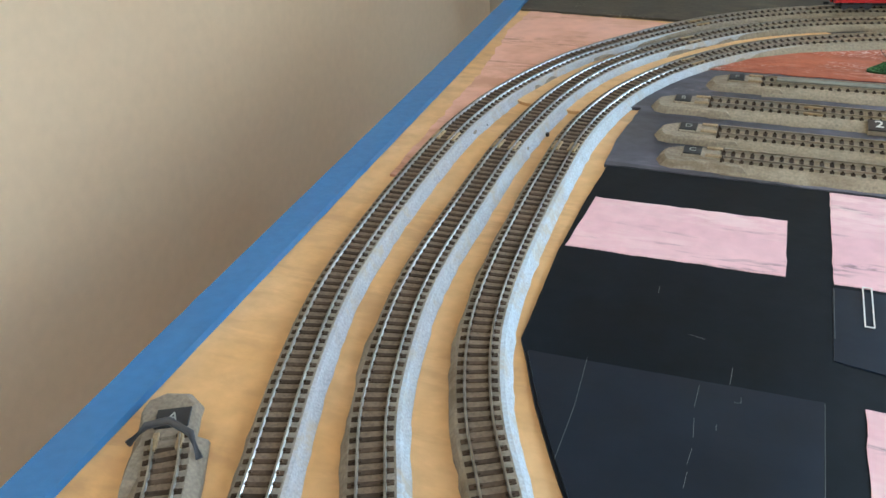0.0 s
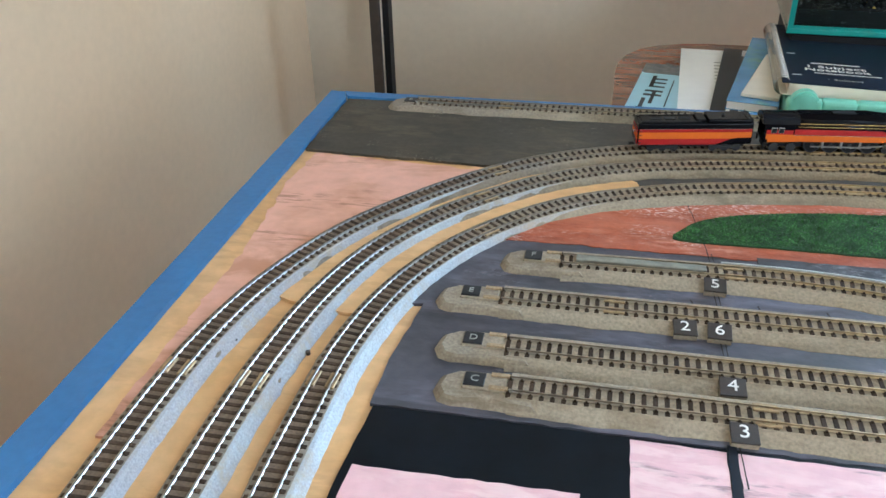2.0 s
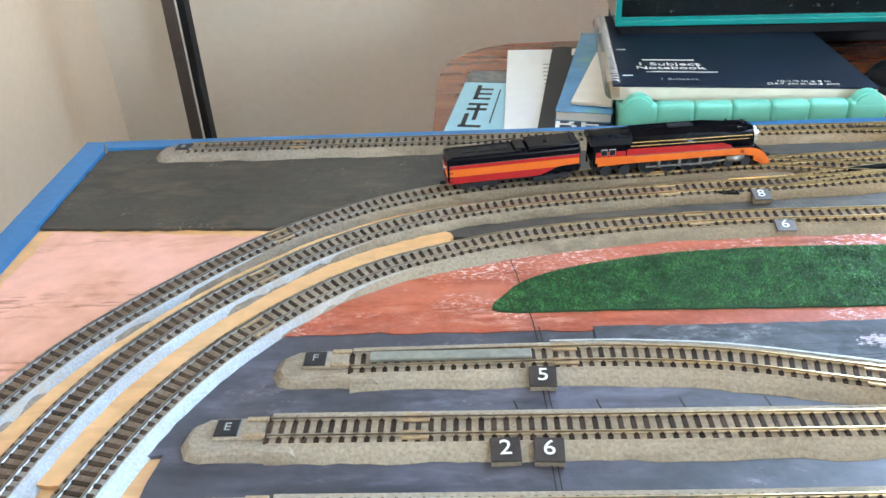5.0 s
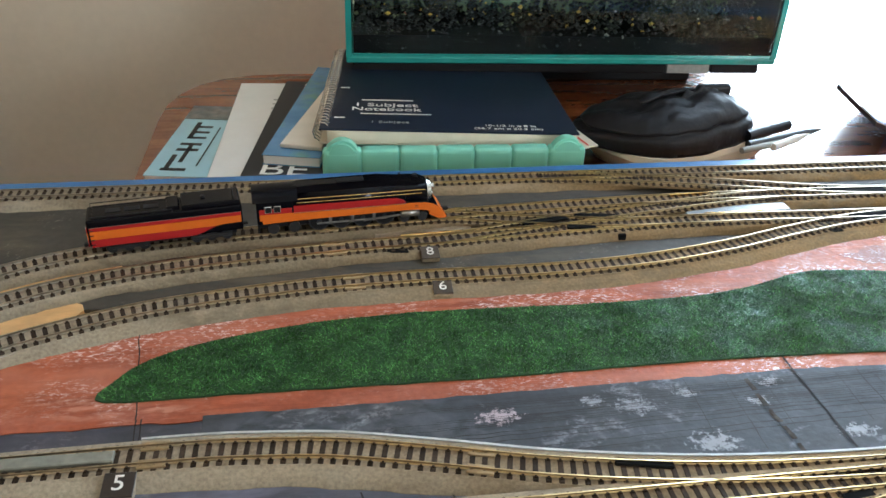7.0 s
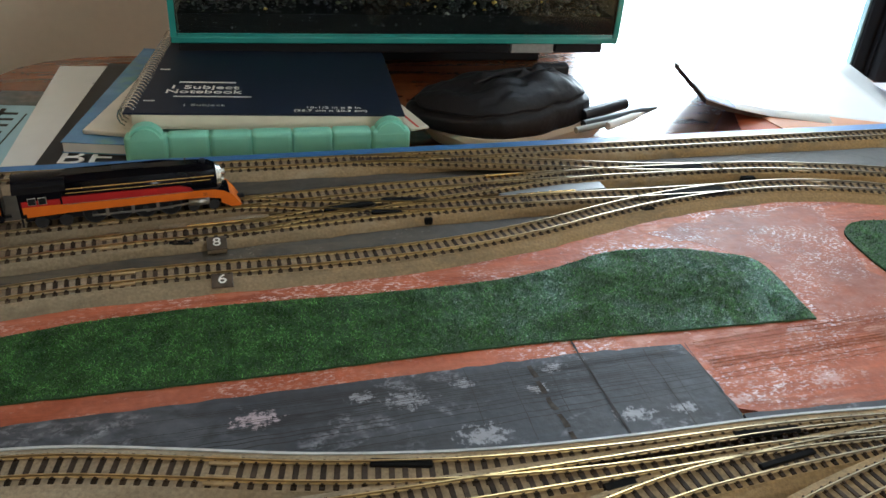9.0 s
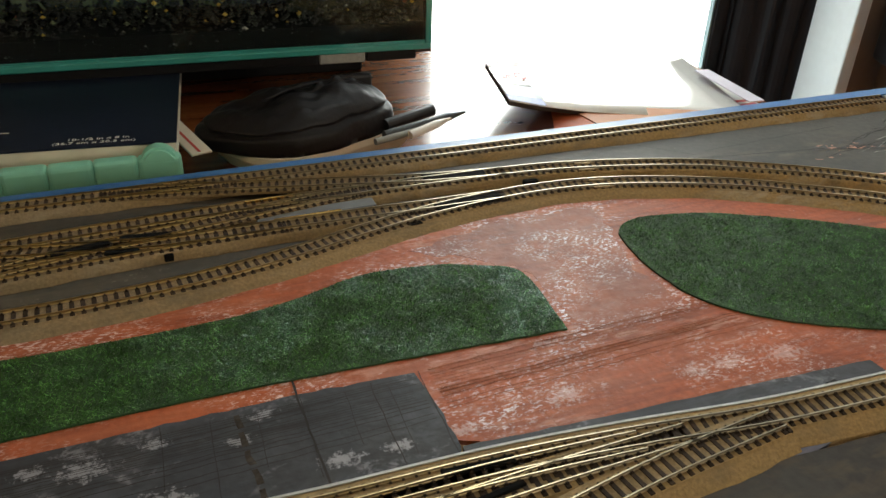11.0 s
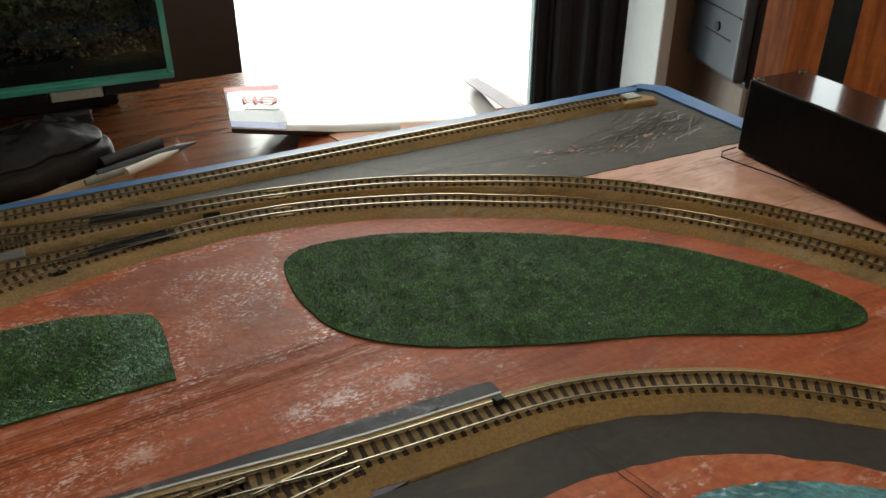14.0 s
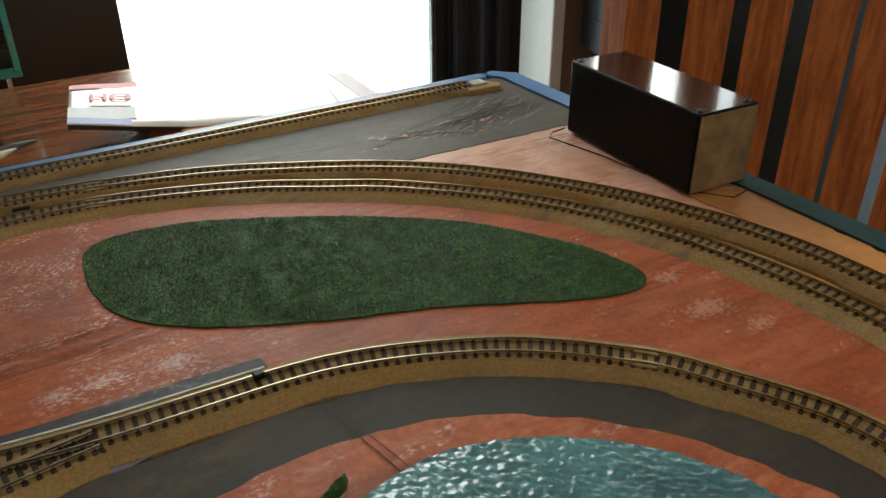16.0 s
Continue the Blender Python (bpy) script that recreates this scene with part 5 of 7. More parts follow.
GRASS1 = [(0.296, 0.579), (0.300, 0.594), (0.311, 0.606), (0.325, 0.613), (0.346, 0.620), (0.373, 0.626), (0.401, 0.630), (0.445, 0.6325), (0.490, 0.632), (0.535, 0.631), (0.580, 0.632), (0.606, 0.634), (0.638, 0.641), (0.657, 0.6475), (0.675, 0.651), (0.692, 0.650), (0.715, 0.6465), (0.737, 0.638), (0.747, 0.633), (0.7515, 0.626), (0.7525, 0.609), (0.7515, 0.592), (0.7503, 0.577), (0.7495, 0.5735), (0.745, 0.5732), (0.673, 0.576), (0.615, 0.578), (0.56, 0.5785), (0.47, 0.577), (0.36, 0.578)]
GRASS2 = [(0.825, 0.648), (0.838, 0.659), (0.858, 0.660), (0.891, 0.653), (0.921, 0.639), (0.951, 0.623), (0.979, 0.605), (1.006, 0.585), (1.030, 0.563), (1.049, 0.536), (1.065, 0.509), (1.073, 0.485), (1.0745, 0.470), (1.069, 0.461), (1.060, 0.4585), (1.043, 0.461), (1.022, 0.469), (0.997, 0.482), (0.973, 0.494), (0.946, 0.505), (0.920, 0.514), (0.895, 0.525), (0.870, 0.537), (0.848, 0.552), (0.834, 0.566), (0.825, 0.583), (0.821, 0.605), (0.821, 0.626)]
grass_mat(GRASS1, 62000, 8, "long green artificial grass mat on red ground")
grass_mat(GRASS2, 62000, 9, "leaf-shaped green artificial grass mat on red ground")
grass_mat([(0.8765, 0.4205), (0.8750, 0.4150), (0.8690, 0.4105), (0.8600, 0.4065), (0.8560, 0.4090), (0.8640, 0.4140)], 700, 14, "small pointed scrap of green grass mat by the pond")

# ---- pond ----
pond = thing("pond", "rippled blue-green model pond inside the loop", "pond")
POND = [(0.80, 0.375), (0.84, 0.396), (0.876, 0.406), (0.908, 0.411), (0.929, 0.407), (0.950, 0.398), (0.968, 0.385), (0.984, 0.370), (0.996, 0.352), (1.004, 0.333), (1.006, 0.30), (0.985, 0.23), (0.92, 0.19), (0.83, 0.20), (0.76, 0.27), (0.76, 0.34)]
pl = ragged(POND, 0.001, 0.006, 21)
verts, faces, index = [], [], {}
STEP = 0.0007
ring = pl[::2]
for i in range(int(0.26 / STEP)):
    for j in range(int(0.23 / STEP)):
        x, y = 0.75 + i * STEP, 0.185 + j * STEP
        if inside(x, y, ring):
            u, v = (x - y) * 0.7, (x + y) * 0.7
            h = 0.00065 * noise.noise(Vector((u * 150, v * 380, 2))) + 0.00055 * noise.noise(Vector((u * 330, v * 620, 5)))
            index[i, j] = len(verts)
            verts.append((x, y, Z + 0.0006 + h))
for (i, j), a in index.items():
    q = [index.get(k) for k in ((i, j), (i + 1, j), (i + 1, j + 1), (i, j + 1))]
    if None not in q:
        faces.append(q)
part("water_surface", mesh_from(verts, faces), M_WATER, pond, "rippled glossy blue-green water", smooth=True)
part("pond_bed", slab(pl, Z - 0.003, Z - 0.0002), mat("pond_bed_green", (0.02, 0.07, 0.06), 0.5), pond)

# ---- project box on the board ----
pb = thing("project_box", "black plastic project box with screwed lid, on the layout edge", "box", m=pose(1.1905, 0.585, Z + 0.0006, 0, 0, -3.2))
part("body", box(-0.0245, 0.0245, -0.0645, 0.0645, 0.0, 0.0530, 0.0016, 3), M_BOXSIDE, pb)
part("end_panel", box(-0.0236, 0.0236, -0.0652, -0.0640, 0.001, 0.0515, 0.0004, 1), mat("scuffed_tan_panel", (0.20, 0.135, 0.065), 0.4, vary=0.25, scale=110, bump=0.2, coarse=50, second=(0.12, 0.078, 0.038)), pb, "scuffed tan end panel")
part("lid", box(-0.0238, 0.0238, -0.0638, 0.0638, 0.0526, 0.0533, 0.0003, 1), M_BOX, pb, "smooth black lid")
for sx in (-0.0195, 0.0195):
    for sy in (-0.0595, 0.0595):
        sc = part("screw", cyl(0.0026, 0.0008, 14, pose(sx, sy, 0.0536)), M_WHEEL, pb)
        part("screw_slot", box(sx - 0.0018, sx + 0.0018, sy - 0.0003, sy + 0.0003, 0.0542, 0.0547), M_FROG, sc)
wires = thing("loose_wires", "thin black wires lying by the project box", "wire")
part("wire", tube([(1.166, 0.648, Z + 0.004), (1.157, 0.652, Z + 0.001), (1.150, 0.646, Z + 0.0004), (1.160, 0.600, Z + 0.0004), (1.163, 0.56, Z + 0.0006)], 0.0005), M_FROG, wires)
part("wire", tube([(1.172, 0.522, Z + 0.0006), (1.185, 0.505, Z + 0.0006), (1.20, 0.507, Z + 0.0015)], 0.0005), M_FROG, wires)

# ---- desk ----
DZ = 0.70
desk = thing("desk", "reddish brown polished wooden desk behind the layout", "desk")
dp = [(0.245, 0.835), (0.246, 1.04), (0.249, 1.075), (0.258, 1.105), (0.274, 1.130), (0.296, 1.147), (0.325, 1.157), (0.36, 1.16), (1.150, 1.16), (1.170, 1.14), (1.170, 0.835)]
part("desk_top", slab(dp, DZ - 0.03, DZ), M_DESK, desk)
part("side_panel", box(0.30, 0.325, 0.86, 1.12, 0, DZ - 0.03), M_DESK, desk)
part("side_panel", box(1.12, 1.145, 0.86, 1.12, 0, DZ - 0.03), M_DESK, desk)
part("back_panel", box(0.325, 1.12, 1.10, 1.12, 0.25, DZ - 0.03), M_DESK, desk)


def sheet(name, x, y, w, d, z, h, turn, material, label, category, bevel=0.0006, pages=None):
    """A flat book, magazine or sheet: its near left corner at x, y, turned about it."""
    th = thing(name, label, category, "papers on the desk", m=pose(x, y, z, 0, 0, turn))
    if pages:
        part("cover", box(0, w, 0, d, h - 0.0006, h, 0.0002, 1), material, th)
        part("cover", box(0, w, 0, d, 0, 0.0006, 0.0002, 1), material, th)
        part("page_block", box(0.001, w - 0.001, 0.001, d - 0.001, 0.0006, h - 0.0006), pages, th, "pale page block")
    else:
        part("sheet", box(0, w, 0, d, 0, h, min(bevel, h * 0.3), 1), material, th)
    return th


def bars(th, rows, material, name="print_bar"):
    for x0, x1, y0, y1, z in rows:
        part(name, box(x0, x1, y0, y1, z - 0.0002, z + 0.00015), material, th)


sheet("booklet", 0.257, 0.889, 0.10, 0.155, DZ, 0.006, -9, M_REDPR, "thin red-backed booklet at the bottom of the pile", "booklet", pages=M_PAPER)
cat = sheet("catalogue", 0.256, 0.892, 0.125, 0.150, DZ + 0.0062, 0.005, -9, M_BLUECAT, "light blue mail order catalogue with dark lettering", "catalogue", pages=M_PAPER)
bars(cat, [(0.010, 0.030, 0.010, 0.0145, 0.00505), (0.012, 0.016, 0.010, 0.040, 0.00505), (0.020, 0.0235, 0.026, 0.060, 0.00505), (0.012, 0.030, 0.048, 0.053, 0.00505), (0.012, 0.030, 0.060, 0.0645, 0.00505), (0.014, 0.030, 0.074, 0.078, 0.00505), (0.016, 0.030, 0.086, 0.090, 0.00505), (0.016, 0.030, 0.098, 0.102, 0.00505), (0.014, 0.018, 0.074, 0.110, 0.00505), (0.036, 0.0372, 0.020, 0.10, 0.00505)], M_DKCOVER, "logo_bar")
bars(cat, [(0.0, 0.125, 0.118, 0.150, 0.00512)], mat("photo_strip", (0.10, 0.12, 0.13), 0.3, vary=0.5, scale=120, coarse=70, second=(0.16, 0.15, 0.14)), "photo_band")
pap = sheet("paper_sheet", 0.305, 0.860, 0.100, 0.236, DZ + 0.0125, 0.0006, -3.5, M_PAPER, "loose white printed sheet of paper", "paper")
bars(pap, [(0.036, 0.060, 0.100 + 0.011 * i, 0.1025 + 0.011 * i, 0.00062) for i in range(9)], M_GREYPL)
mag = sheet("magazine", 0.332, 0.859, 0.062, 0.222, DZ + 0.0135, 0.007, -8.5, M_DKCOVER, "black-covered magazine with big white letters", "magazine", pages=M_CREAM)
words("title", "BE", 0.031, pose(0.031, 0.0195, 0.0072), M_PAPER, mag, 1.2)
bars(mag, [(0.012, 0.050, 0.0035, 0.0060, 0.00705), (0.02, 0.052, 0.196, 0.216, 0.00705)], M_PAPER)
sheet("photo_book", 0.349, 0.884, 0.046, 0.215, DZ + 0.0208, 0.0085, -12.5, M_PHOTO, "book with a blue and green photo cover", "book", pages=M_PAPER)
sheet("envelope", 0.363, 0.896, 0.034, 0.130, DZ + 0.0295, 0.0035, -17, M_CREAM, "plain cream paper envelope on the pile", "envelope")

nb = thing("spiral_notebook", "navy blue spiral notebook lying on a pile", "notebook", "papers on the desk", m=pose(0.394, 0.8790, DZ + 0.0400, -4.2, 0.5, -5.6))
part("page_block", box(0.006, 0.2015, 0.0, 0.262, 0.0008, 0.0100), M_CREAM, nb, "thick cream page block")
part("cover", box(0.0, 0.203, -0.0005, 0.264, 0.0102, 0.0116, 0.0004, 1), M_NAVYCOVER, nb)
part("cover", box(0.0, 0.203, -0.0005, 0.264, -0.0004, 0.0006, 0.0002, 1), M_CREAM, nb)
coil = []
for i in range(34 * 10):
    a = 2 * math.pi * i / 10
    coil.append((0.0018 + 0.0075 * math.cos(a), 0.006 + i * 0.00075, 0.0055 + 0.0085 * math.sin(a)))
part("spiral", tube(coil, 0.0007, 5), M_SILVER, nb, "silver wire spiral", smooth=True)
words("title", "1 Subject", 0.0130, pose(0.0505, 0.0650, 0.0118), M_WHITE, nb, 1.12, bold=0.0001)
words("title", "Notebook", 0.0130, pose(0.0510, 0.0530, 0.0118), M_WHITE, nb, 1.05, bold=0.0001)
words("note", "1 Subject", 0.0070, pose(0.054, 0.019, 0.0118), M_GREYPL, nb, 1.2)
words("note", "10-1/2 in x 8 in", 0.0062, pose(0.150, 0.0155, 0.0118), M_WHITE, nb, 1.1)
words("note", "(26.7 cm x 20.3 cm)", 0.0062, pose(0.148, 0.008, 0.0118), M_WHITE, nb, 1.1)
bars(nb, [(0.030, 0.074, 0.078, 0.0805, 0.0117), (0.030, 0.088, 0.040, 0.0415, 0.0117), (0.010, 0.018, 0.115, 0.1175, 0.0117), (0.010, 0.018, 0.028, 0.030, 0.0117)], M_WHITE)

mint = thing("mint_case", "mint green translucent plastic case with rounded ribs", "plastic case", m=pose(0.396, 0.8500, DZ, 0, 0, -2.2) @ Matrix.Diagonal((0.962, 1, 1, 1)))
part("case_back", box(0.002, 0.206, 0.011, 0.060, 0.0, 0.034, 0.004, 3), M_MINT, mint)
for i in range(7):
    w = 0.209 / 7
    rib = part("rib", box(i * w - 0.0004, (i + 1) * w + 0.0004, 0.0005 * (i % 2), 0.0125 + 0.0004 * (i % 2), 0.0, 0.0455, 0.0036, 3), M_MINT, mint)
    if i in (0, 6):
        hb = cyl(0.0128, 0.0122, 28, pose((i + 0.5) * w, 0.0063, 0.0400, 90, 0, 0))
        bmesh.ops.bevel(hb, geom=[e for e in hb.edges if abs(e.verts[0].co.y - e.verts[1].co.y) < 1e-6], offset=0.002, segments=2, affect="EDGES")
        part("hinge_barrel", hb, M_MINT, rib, smooth=False)
tick = sheet("paper_slip", 0.606, 0.878, 0.016, 0.075, DZ + 0.028, 0.002, 14, M_CREAM, "cream slip with a red line under the notebook", "paper")
bars(tick, [(0.006, 0.008, 0.002, 0.07, 0.00205)], M_REDPR)

# pouch: a crumpled soft leather bag
bag = thing("leather_pouch", "crumpled black leather pouch lying on a paper pad", "pouch", m=pose(0.690, 0.914, 0.7245, 0, 0, 2))
bm = bmesh.new()
bmesh.ops.create_icosphere(bm, subdivisions=6, radius=1.0)
for v in bm.verts:
    x, y, z = v.co
    taper = max(0.0, -x) ** 2.2
    corner = math.exp(-((x + 0.15) / 0.38) ** 2) * max(0.0, -y)
    px = math.copysign(abs(x) ** (0.82 if x < 0 else 0.72), x) * 0.080
    py = math.copysign(abs(y) ** 0.85, y) * 0.045 * (1 - 0.22 * taper) * (1 - (0.45 * max(0.0, x) ** 1.2 if y < 0 else 0.0)) - 0.004 * x - 0.007 * corner
    pz = max(z, 0.0) ** 0.66 * 0.0385 * (1 - 0.22 * taper)
    lift = max(0.0, z)
    groove = math.exp(-((y + 0.02 - 0.42 * x) / 0.085) ** 2) * min(1.0, max(0.0, x + 0.25) * 2.2)
    upper = math.exp(-((y - 0.42 - 0.30 * x) / 0.075) ** 2) * min(1.0, max(0.0, x + 0.35) * 1.8)
    pleat = math.sin(px * 420 - py * 120) * max(0.0, 1 - ((px - 0.038) / 0.034) ** 2) * math.exp(-((y - 0.20 - 0.36 * x) / 0.16) ** 2)
    fold = 0.0085 * noise.noise(Vector((px * 28, py * 46 + px * 22, 1.5))) + 0.0022 * noise.noise(Vector((px * 110, py * 120, 3)))
    pz += lift * (fold - 0.0105 * groove - 0.0080 * upper + 0.0030 * pleat)
    pz *= 0.90 + 0.20 * x
    seam = 1 - 0.06 * math.exp(-((z - 0.36) / 0.06) ** 2) * (1 if y < 0.3 else 0)
    v.co = (px * seam, (py + 0.3 * fold) * seam, max(pz, 0.0))
part("pouch_body", bm, M_LEATHER, bag, smooth=True)
part("zip_seam", tube([(-0.028, -0.011, 0.0330), (-0.004, 0.002, 0.0345), (0.022, 0.012, 0.0345), (0.048, 0.021, 0.0315), (0.070, 0.023, 0.0225)], 0.0013, 8), M_LEATHER, bag, smooth=True)
part("strap_tab", box(0.040, 0.072, 0.022, 0.031, 0.020, 0.0335, 0.003, 3), M_LEATHER, bag, "folded black strap end")
pad = thing("paper_pad", "thick cream paper pad under the black pouch", "paper pad")
PAD = [(0.622, 0.916), (0.632, 0.893), (0.650, 0.868), (0.672, 0.860), (0.705, 0.866), (0.740, 0.880), (0.786, 0.900), (0.782, 0.916), (0.735, 0.935), (0.650, 0.940)]
ring_ = [(p.x, p.y) for p in spline(PAD, 0.004, True)][:-1]
mx_, my_ = sum(p[0] for p in ring_) / len(ring_), sum(p[1] for p in ring_) / len(ring_)
pv, n_ = [], len(ring_)
for z_, k_ in ((0.7235, 0.99), (0.7245, 0.98), (0.7195, 1.0), (0.7058, 0.86)):
    pv += [(mx_ + (x - mx_) * k_, my_ + (y - my_) * k_, z_ if k_ != 0.99 else 0.7245) for x, y in ring_]
pf = [(k * n_ + i, k * n_ + (i + 1) % n_, (k + 1) * n_ + (i + 1) % n_, (k + 1) * n_ + i) for k in (1, 2) for i in range(n_)]
pf += [tuple(range(n_, 2 * n_)), tuple(range(4 * n_ - 1, 3 * n_ - 1, -1))]
part("pad", mesh_from(pv, pf), M_CREAM, pad)
for i in range(5):
    part("print_bar", box(0.0, 0.0075, 0.0, 0.0030 - i % 2 * 0.001, 0, 0.0003), M_DKCOVER, pad).matrix_basis = pose(0.712 + i * 0.0085, 0.8735 + i * 0.0035, 0.7246, 0, 0, 22)


M_PENGREY = mat("dark_grey_pen_plastic", (0.06, 0.07, 0.08), 0.35, vary=0.06, scale=90)


def pen(a, b, r, material, label, tip=True):
    th = thing("pen", label, "pen", "pens on the desk")
    a, b = Vector(a), Vector(b)
    q = (b - a).to_track_quat("Z", "Y").to_matrix().to_4x4()
    ln = (b - a).length
    part("barrel", cyl(r, ln, 14, Matrix.Translation((a + b) / 2) @ q), material, th, smooth=False)
    if tip:
        part("tip", cyl(r, r * 5, 12, Matrix.Translation(b + (b - a).normalized() * r * 2.5) @ q, r2=r * 0.25), material, th)


pen((0.757, 0.891, 0.7300), (0.805, 0.911, 0.7310), 0.0052, M_PCBLACK, "thick black marker pen resting on the pad", False)
pen((0.752, 0.877, 0.7280), (0.814, 0.895, 0.7300), 0.0036, M_PENGREY, "slim dark grey pointed pen resting on the pad")
pen((0.742, 0.868, 0.7270), (0.785, 0.880, 0.7280), 0.0027, M_GREYPL, "pale grey plastic pen resting on the pad", True)
pen((0.772, 0.872, 0.7275), (0.800, 0.885, 0.7290), 0.0034, M_PAPER, "short white plastic pen resting on the pad", True)

# papers, booklet and packaging by the window
bk = thing("fanned_booklet", "booklet of red, orange and peach pages lying open", "booklet")
for j, (nm, col, pts) in enumerate((("dark", (0.10, 0.030, 0.022), [(0.886, 0.898), (0.930, 0.892), (0.945, 0.935), (0.935, 0.955)]), ("orange", (0.40, 0.085, 0.030), [(0.912, 0.893), (0.975, 0.886), (0.960, 0.925), (0.937, 0.950)]), ("peach", (0.52, 0.24, 0.13), [(0.955, 0.887), (1.085, 0.868), (1.085, 0.885), (0.945, 0.945)]))):
    part("page", slab(pts, DZ + 0.004, DZ + 0.0075 + 0.0008 * j), mat(nm + "_page", col, 0.6, spec=0.2, vary=0.15, scale=60, coarse=30), bk, nm + " printed page")
M_REDGLOSS = mat("red_card_print", (0.42, 0.016, 0.018), 0.45, spec=0.2, vary=0.05, scale=80, bump=0.01)
M_BLUEGLOSS = mat("blue_card_print", (0.04, 0.08, 0.34), 0.45, spec=0.2, vary=0.05, scale=80, bump=0.01)
NEAR_EDGE = [(0.853, 0.862, 0.7520), (0.876, 0.876, 0.7420), (0.898, 0.889, 0.7325), (0.922, 0.900, 0.7240), (0.955, 0.904, 0.7155), (1.100, 0.846, 0.7130)]
FAR_EDGE = [(0.870, 0.950, 0.7540), (0.890, 0.975, 0.7450), (0.915, 0.998, 0.7350), (0.945, 1.020, 0.7260), (0.985, 1.045, 0.7165), (1.150, 1.050, 0.7130)]


def on_card(s, t):
    """A point of the curling card: s from its raised end along it, t across it."""
    k = s * (len(NEAR_EDGE) - 1)
    i = min(int(k), len(NEAR_EDGE) - 2)
    a = Vector(NEAR_EDGE[i]).lerp(Vector(NEAR_EDGE[i + 1]), k - i)
    b = Vector(FAR_EDGE[i]).lerp(Vector(FAR_EDGE[i + 1]), k - i)
    return a.lerp(b, t)


def card_patch(s0, s1, t0, t1, rise, thick):
    """A thin piece of card that follows the curl."""
    n, m = 24, 6
    vs = [on_card(s0 + (s1 - s0) * i / n, t0 + (t1 - t0) * j / m) + Vector((0, 0, rise - d)) for d in (0, thick) for i in range(n + 1) for j in range(m + 1)]
    w, h = m + 1, (n + 1) * (m + 1)
    fs = [(i * w + j, (i + 1) * w + j, (i + 1) * w + j + 1, i * w + j + 1) for i in range(n) for j in range(m)]
    fs += [tuple(h + q for q in f[::-1]) for f in fs]
    rim = [i * w for i in range(n + 1)] + [n * w + j for j in range(1, m + 1)] + [i * w + m for i in range(n - 1, -1, -1)] + [j for j in range(m - 1, 0, -1)]
    fs += [(a, h + a, h + b, b) for a, b in zip(rim, rim[1:] + rim[:1])]
    return mesh_from(vs, fs)


ho = thing("packaging_sheet", "white glossy packaging card with red letters, one end curling up", "packaging")
part("card", card_patch(0, 1, 0, 1, 0, 0.0004), M_GLOSSCARD, ho, smooth=True)
part("card_back", card_patch(0.0, 1, 0.01, 0.99, -0.0006, 0.0040), mat("dark_brown_card_back", (0.030, 0.018, 0.014), 0.6, spec=0.25, vary=0.15, scale=90), ho, "dark brown back of the card")
part("red_band", card_patch(0.0, 0.54, 0.88, 1.0, 0.0010, 0.0002), M_REDGLOSS, ho)
part("blue_band", card_patch(0.0, 0.46, 0.0, 0.14, 0.0010, 0.0002), M_BLUEGLOSS, ho)
part("pale_band", card_patch(0.0, 0.50, 0.14, 0.40, 0.0010, 0.0002), mat("pale_blue_print", (0.36, 0.40, 0.44), 0.45, spec=0.2, bump=0.01), ho)
title = words("title", "HO", 0.022, Matrix.Identity(4), M_REDGLOSS, ho, 1.3, bold=0.0006)
for v in title.data.vertices:
    v.co = on_card(0.33 + v.co.x * 7.4, 0.63 + v.co.y * 10.5) + Vector((0, 0, 0.0014 + v.co.z))
part("print_bar", card_patch(0.16, 0.48, 0.42, 0.46, 0.0010, 0.0002), M_GREYPL, ho)
for x, y, w, d, t, m_, lab in ((1.100, 0.885, 0.05, 0.12, 0, M_BLUEPR, "blue and white glossy magazine"), (1.030, 0.890, 0.118, 0.165, 0.6, M_GLOSSCARD, "white glossy magazine with blue, red and striped print")):
    lf_ = sheet("leaflet", x, y, w, d, DZ + 0.0016 * ("striped" in lab), 0.0014, t, m_, lab, "leaflet", pages=M_PAPER)
    if "striped" in lab:
        bars(lf_, [(0.010, 0.116, 0.012 + 0.010 * i, 0.017 + 0.010 * i, 0.00150) for i in range(2)], M_REDGLOSS)
        bars(lf_, [(0.010, 0.110, 0.000, 0.004, 0.00150), (0.070, 0.116, 0.130, 0.158, 0.00150)], M_BLUEGLOSS)
        bars(lf_, [(0.080, 0.114, 0.158, 0.163, 0.00150)], M_REDGLOSS)
sl = thing("paper_strip", "pale lilac strip of paper leaning off the leaflets", "paper")
part("strip", box(0, 0.017, 0, 0.095, 0, 0.0008), mat("pale_lilac_paper", (0.50, 0.47, 0.55), 0.5, vary=0.08, scale=80), sl).matrix_basis = pose(1.120, 0.888, DZ + 0.0131, 0, 0, -3)

# ---- glass tank on the desk ----
tank = thing("glass_tank", "dark glass fish tank with teal edges and gravel", "fish tank", m=pose(0.423, 1.054, DZ, 0, 0, -3.6))
TW, TD, TH, TB0 = 0.427, 0.20, 0.30, 0.046
part("stand", box(0.012, TW - 0.050, 0.085, TD - 0.01, 0, TB0 - 0.010, 0.002, 1), M_FROG, tank, "low black stand set back under the tank")
part("stand_plate", box(0.006, TW - 0.110, 0.004, TD - 0.004, TB0 - 0.010, TB0 - 0.001, 0.001, 1), M_FROG, tank, "thin black plate under the tank")
part("corner_block", box(TW - 0.108, TW - 0.064, 0.006, 0.016, TB0 - 0.011, TB0 - 0.001, 0.001, 1), M_GREYPL, tank, "small pale grey block")
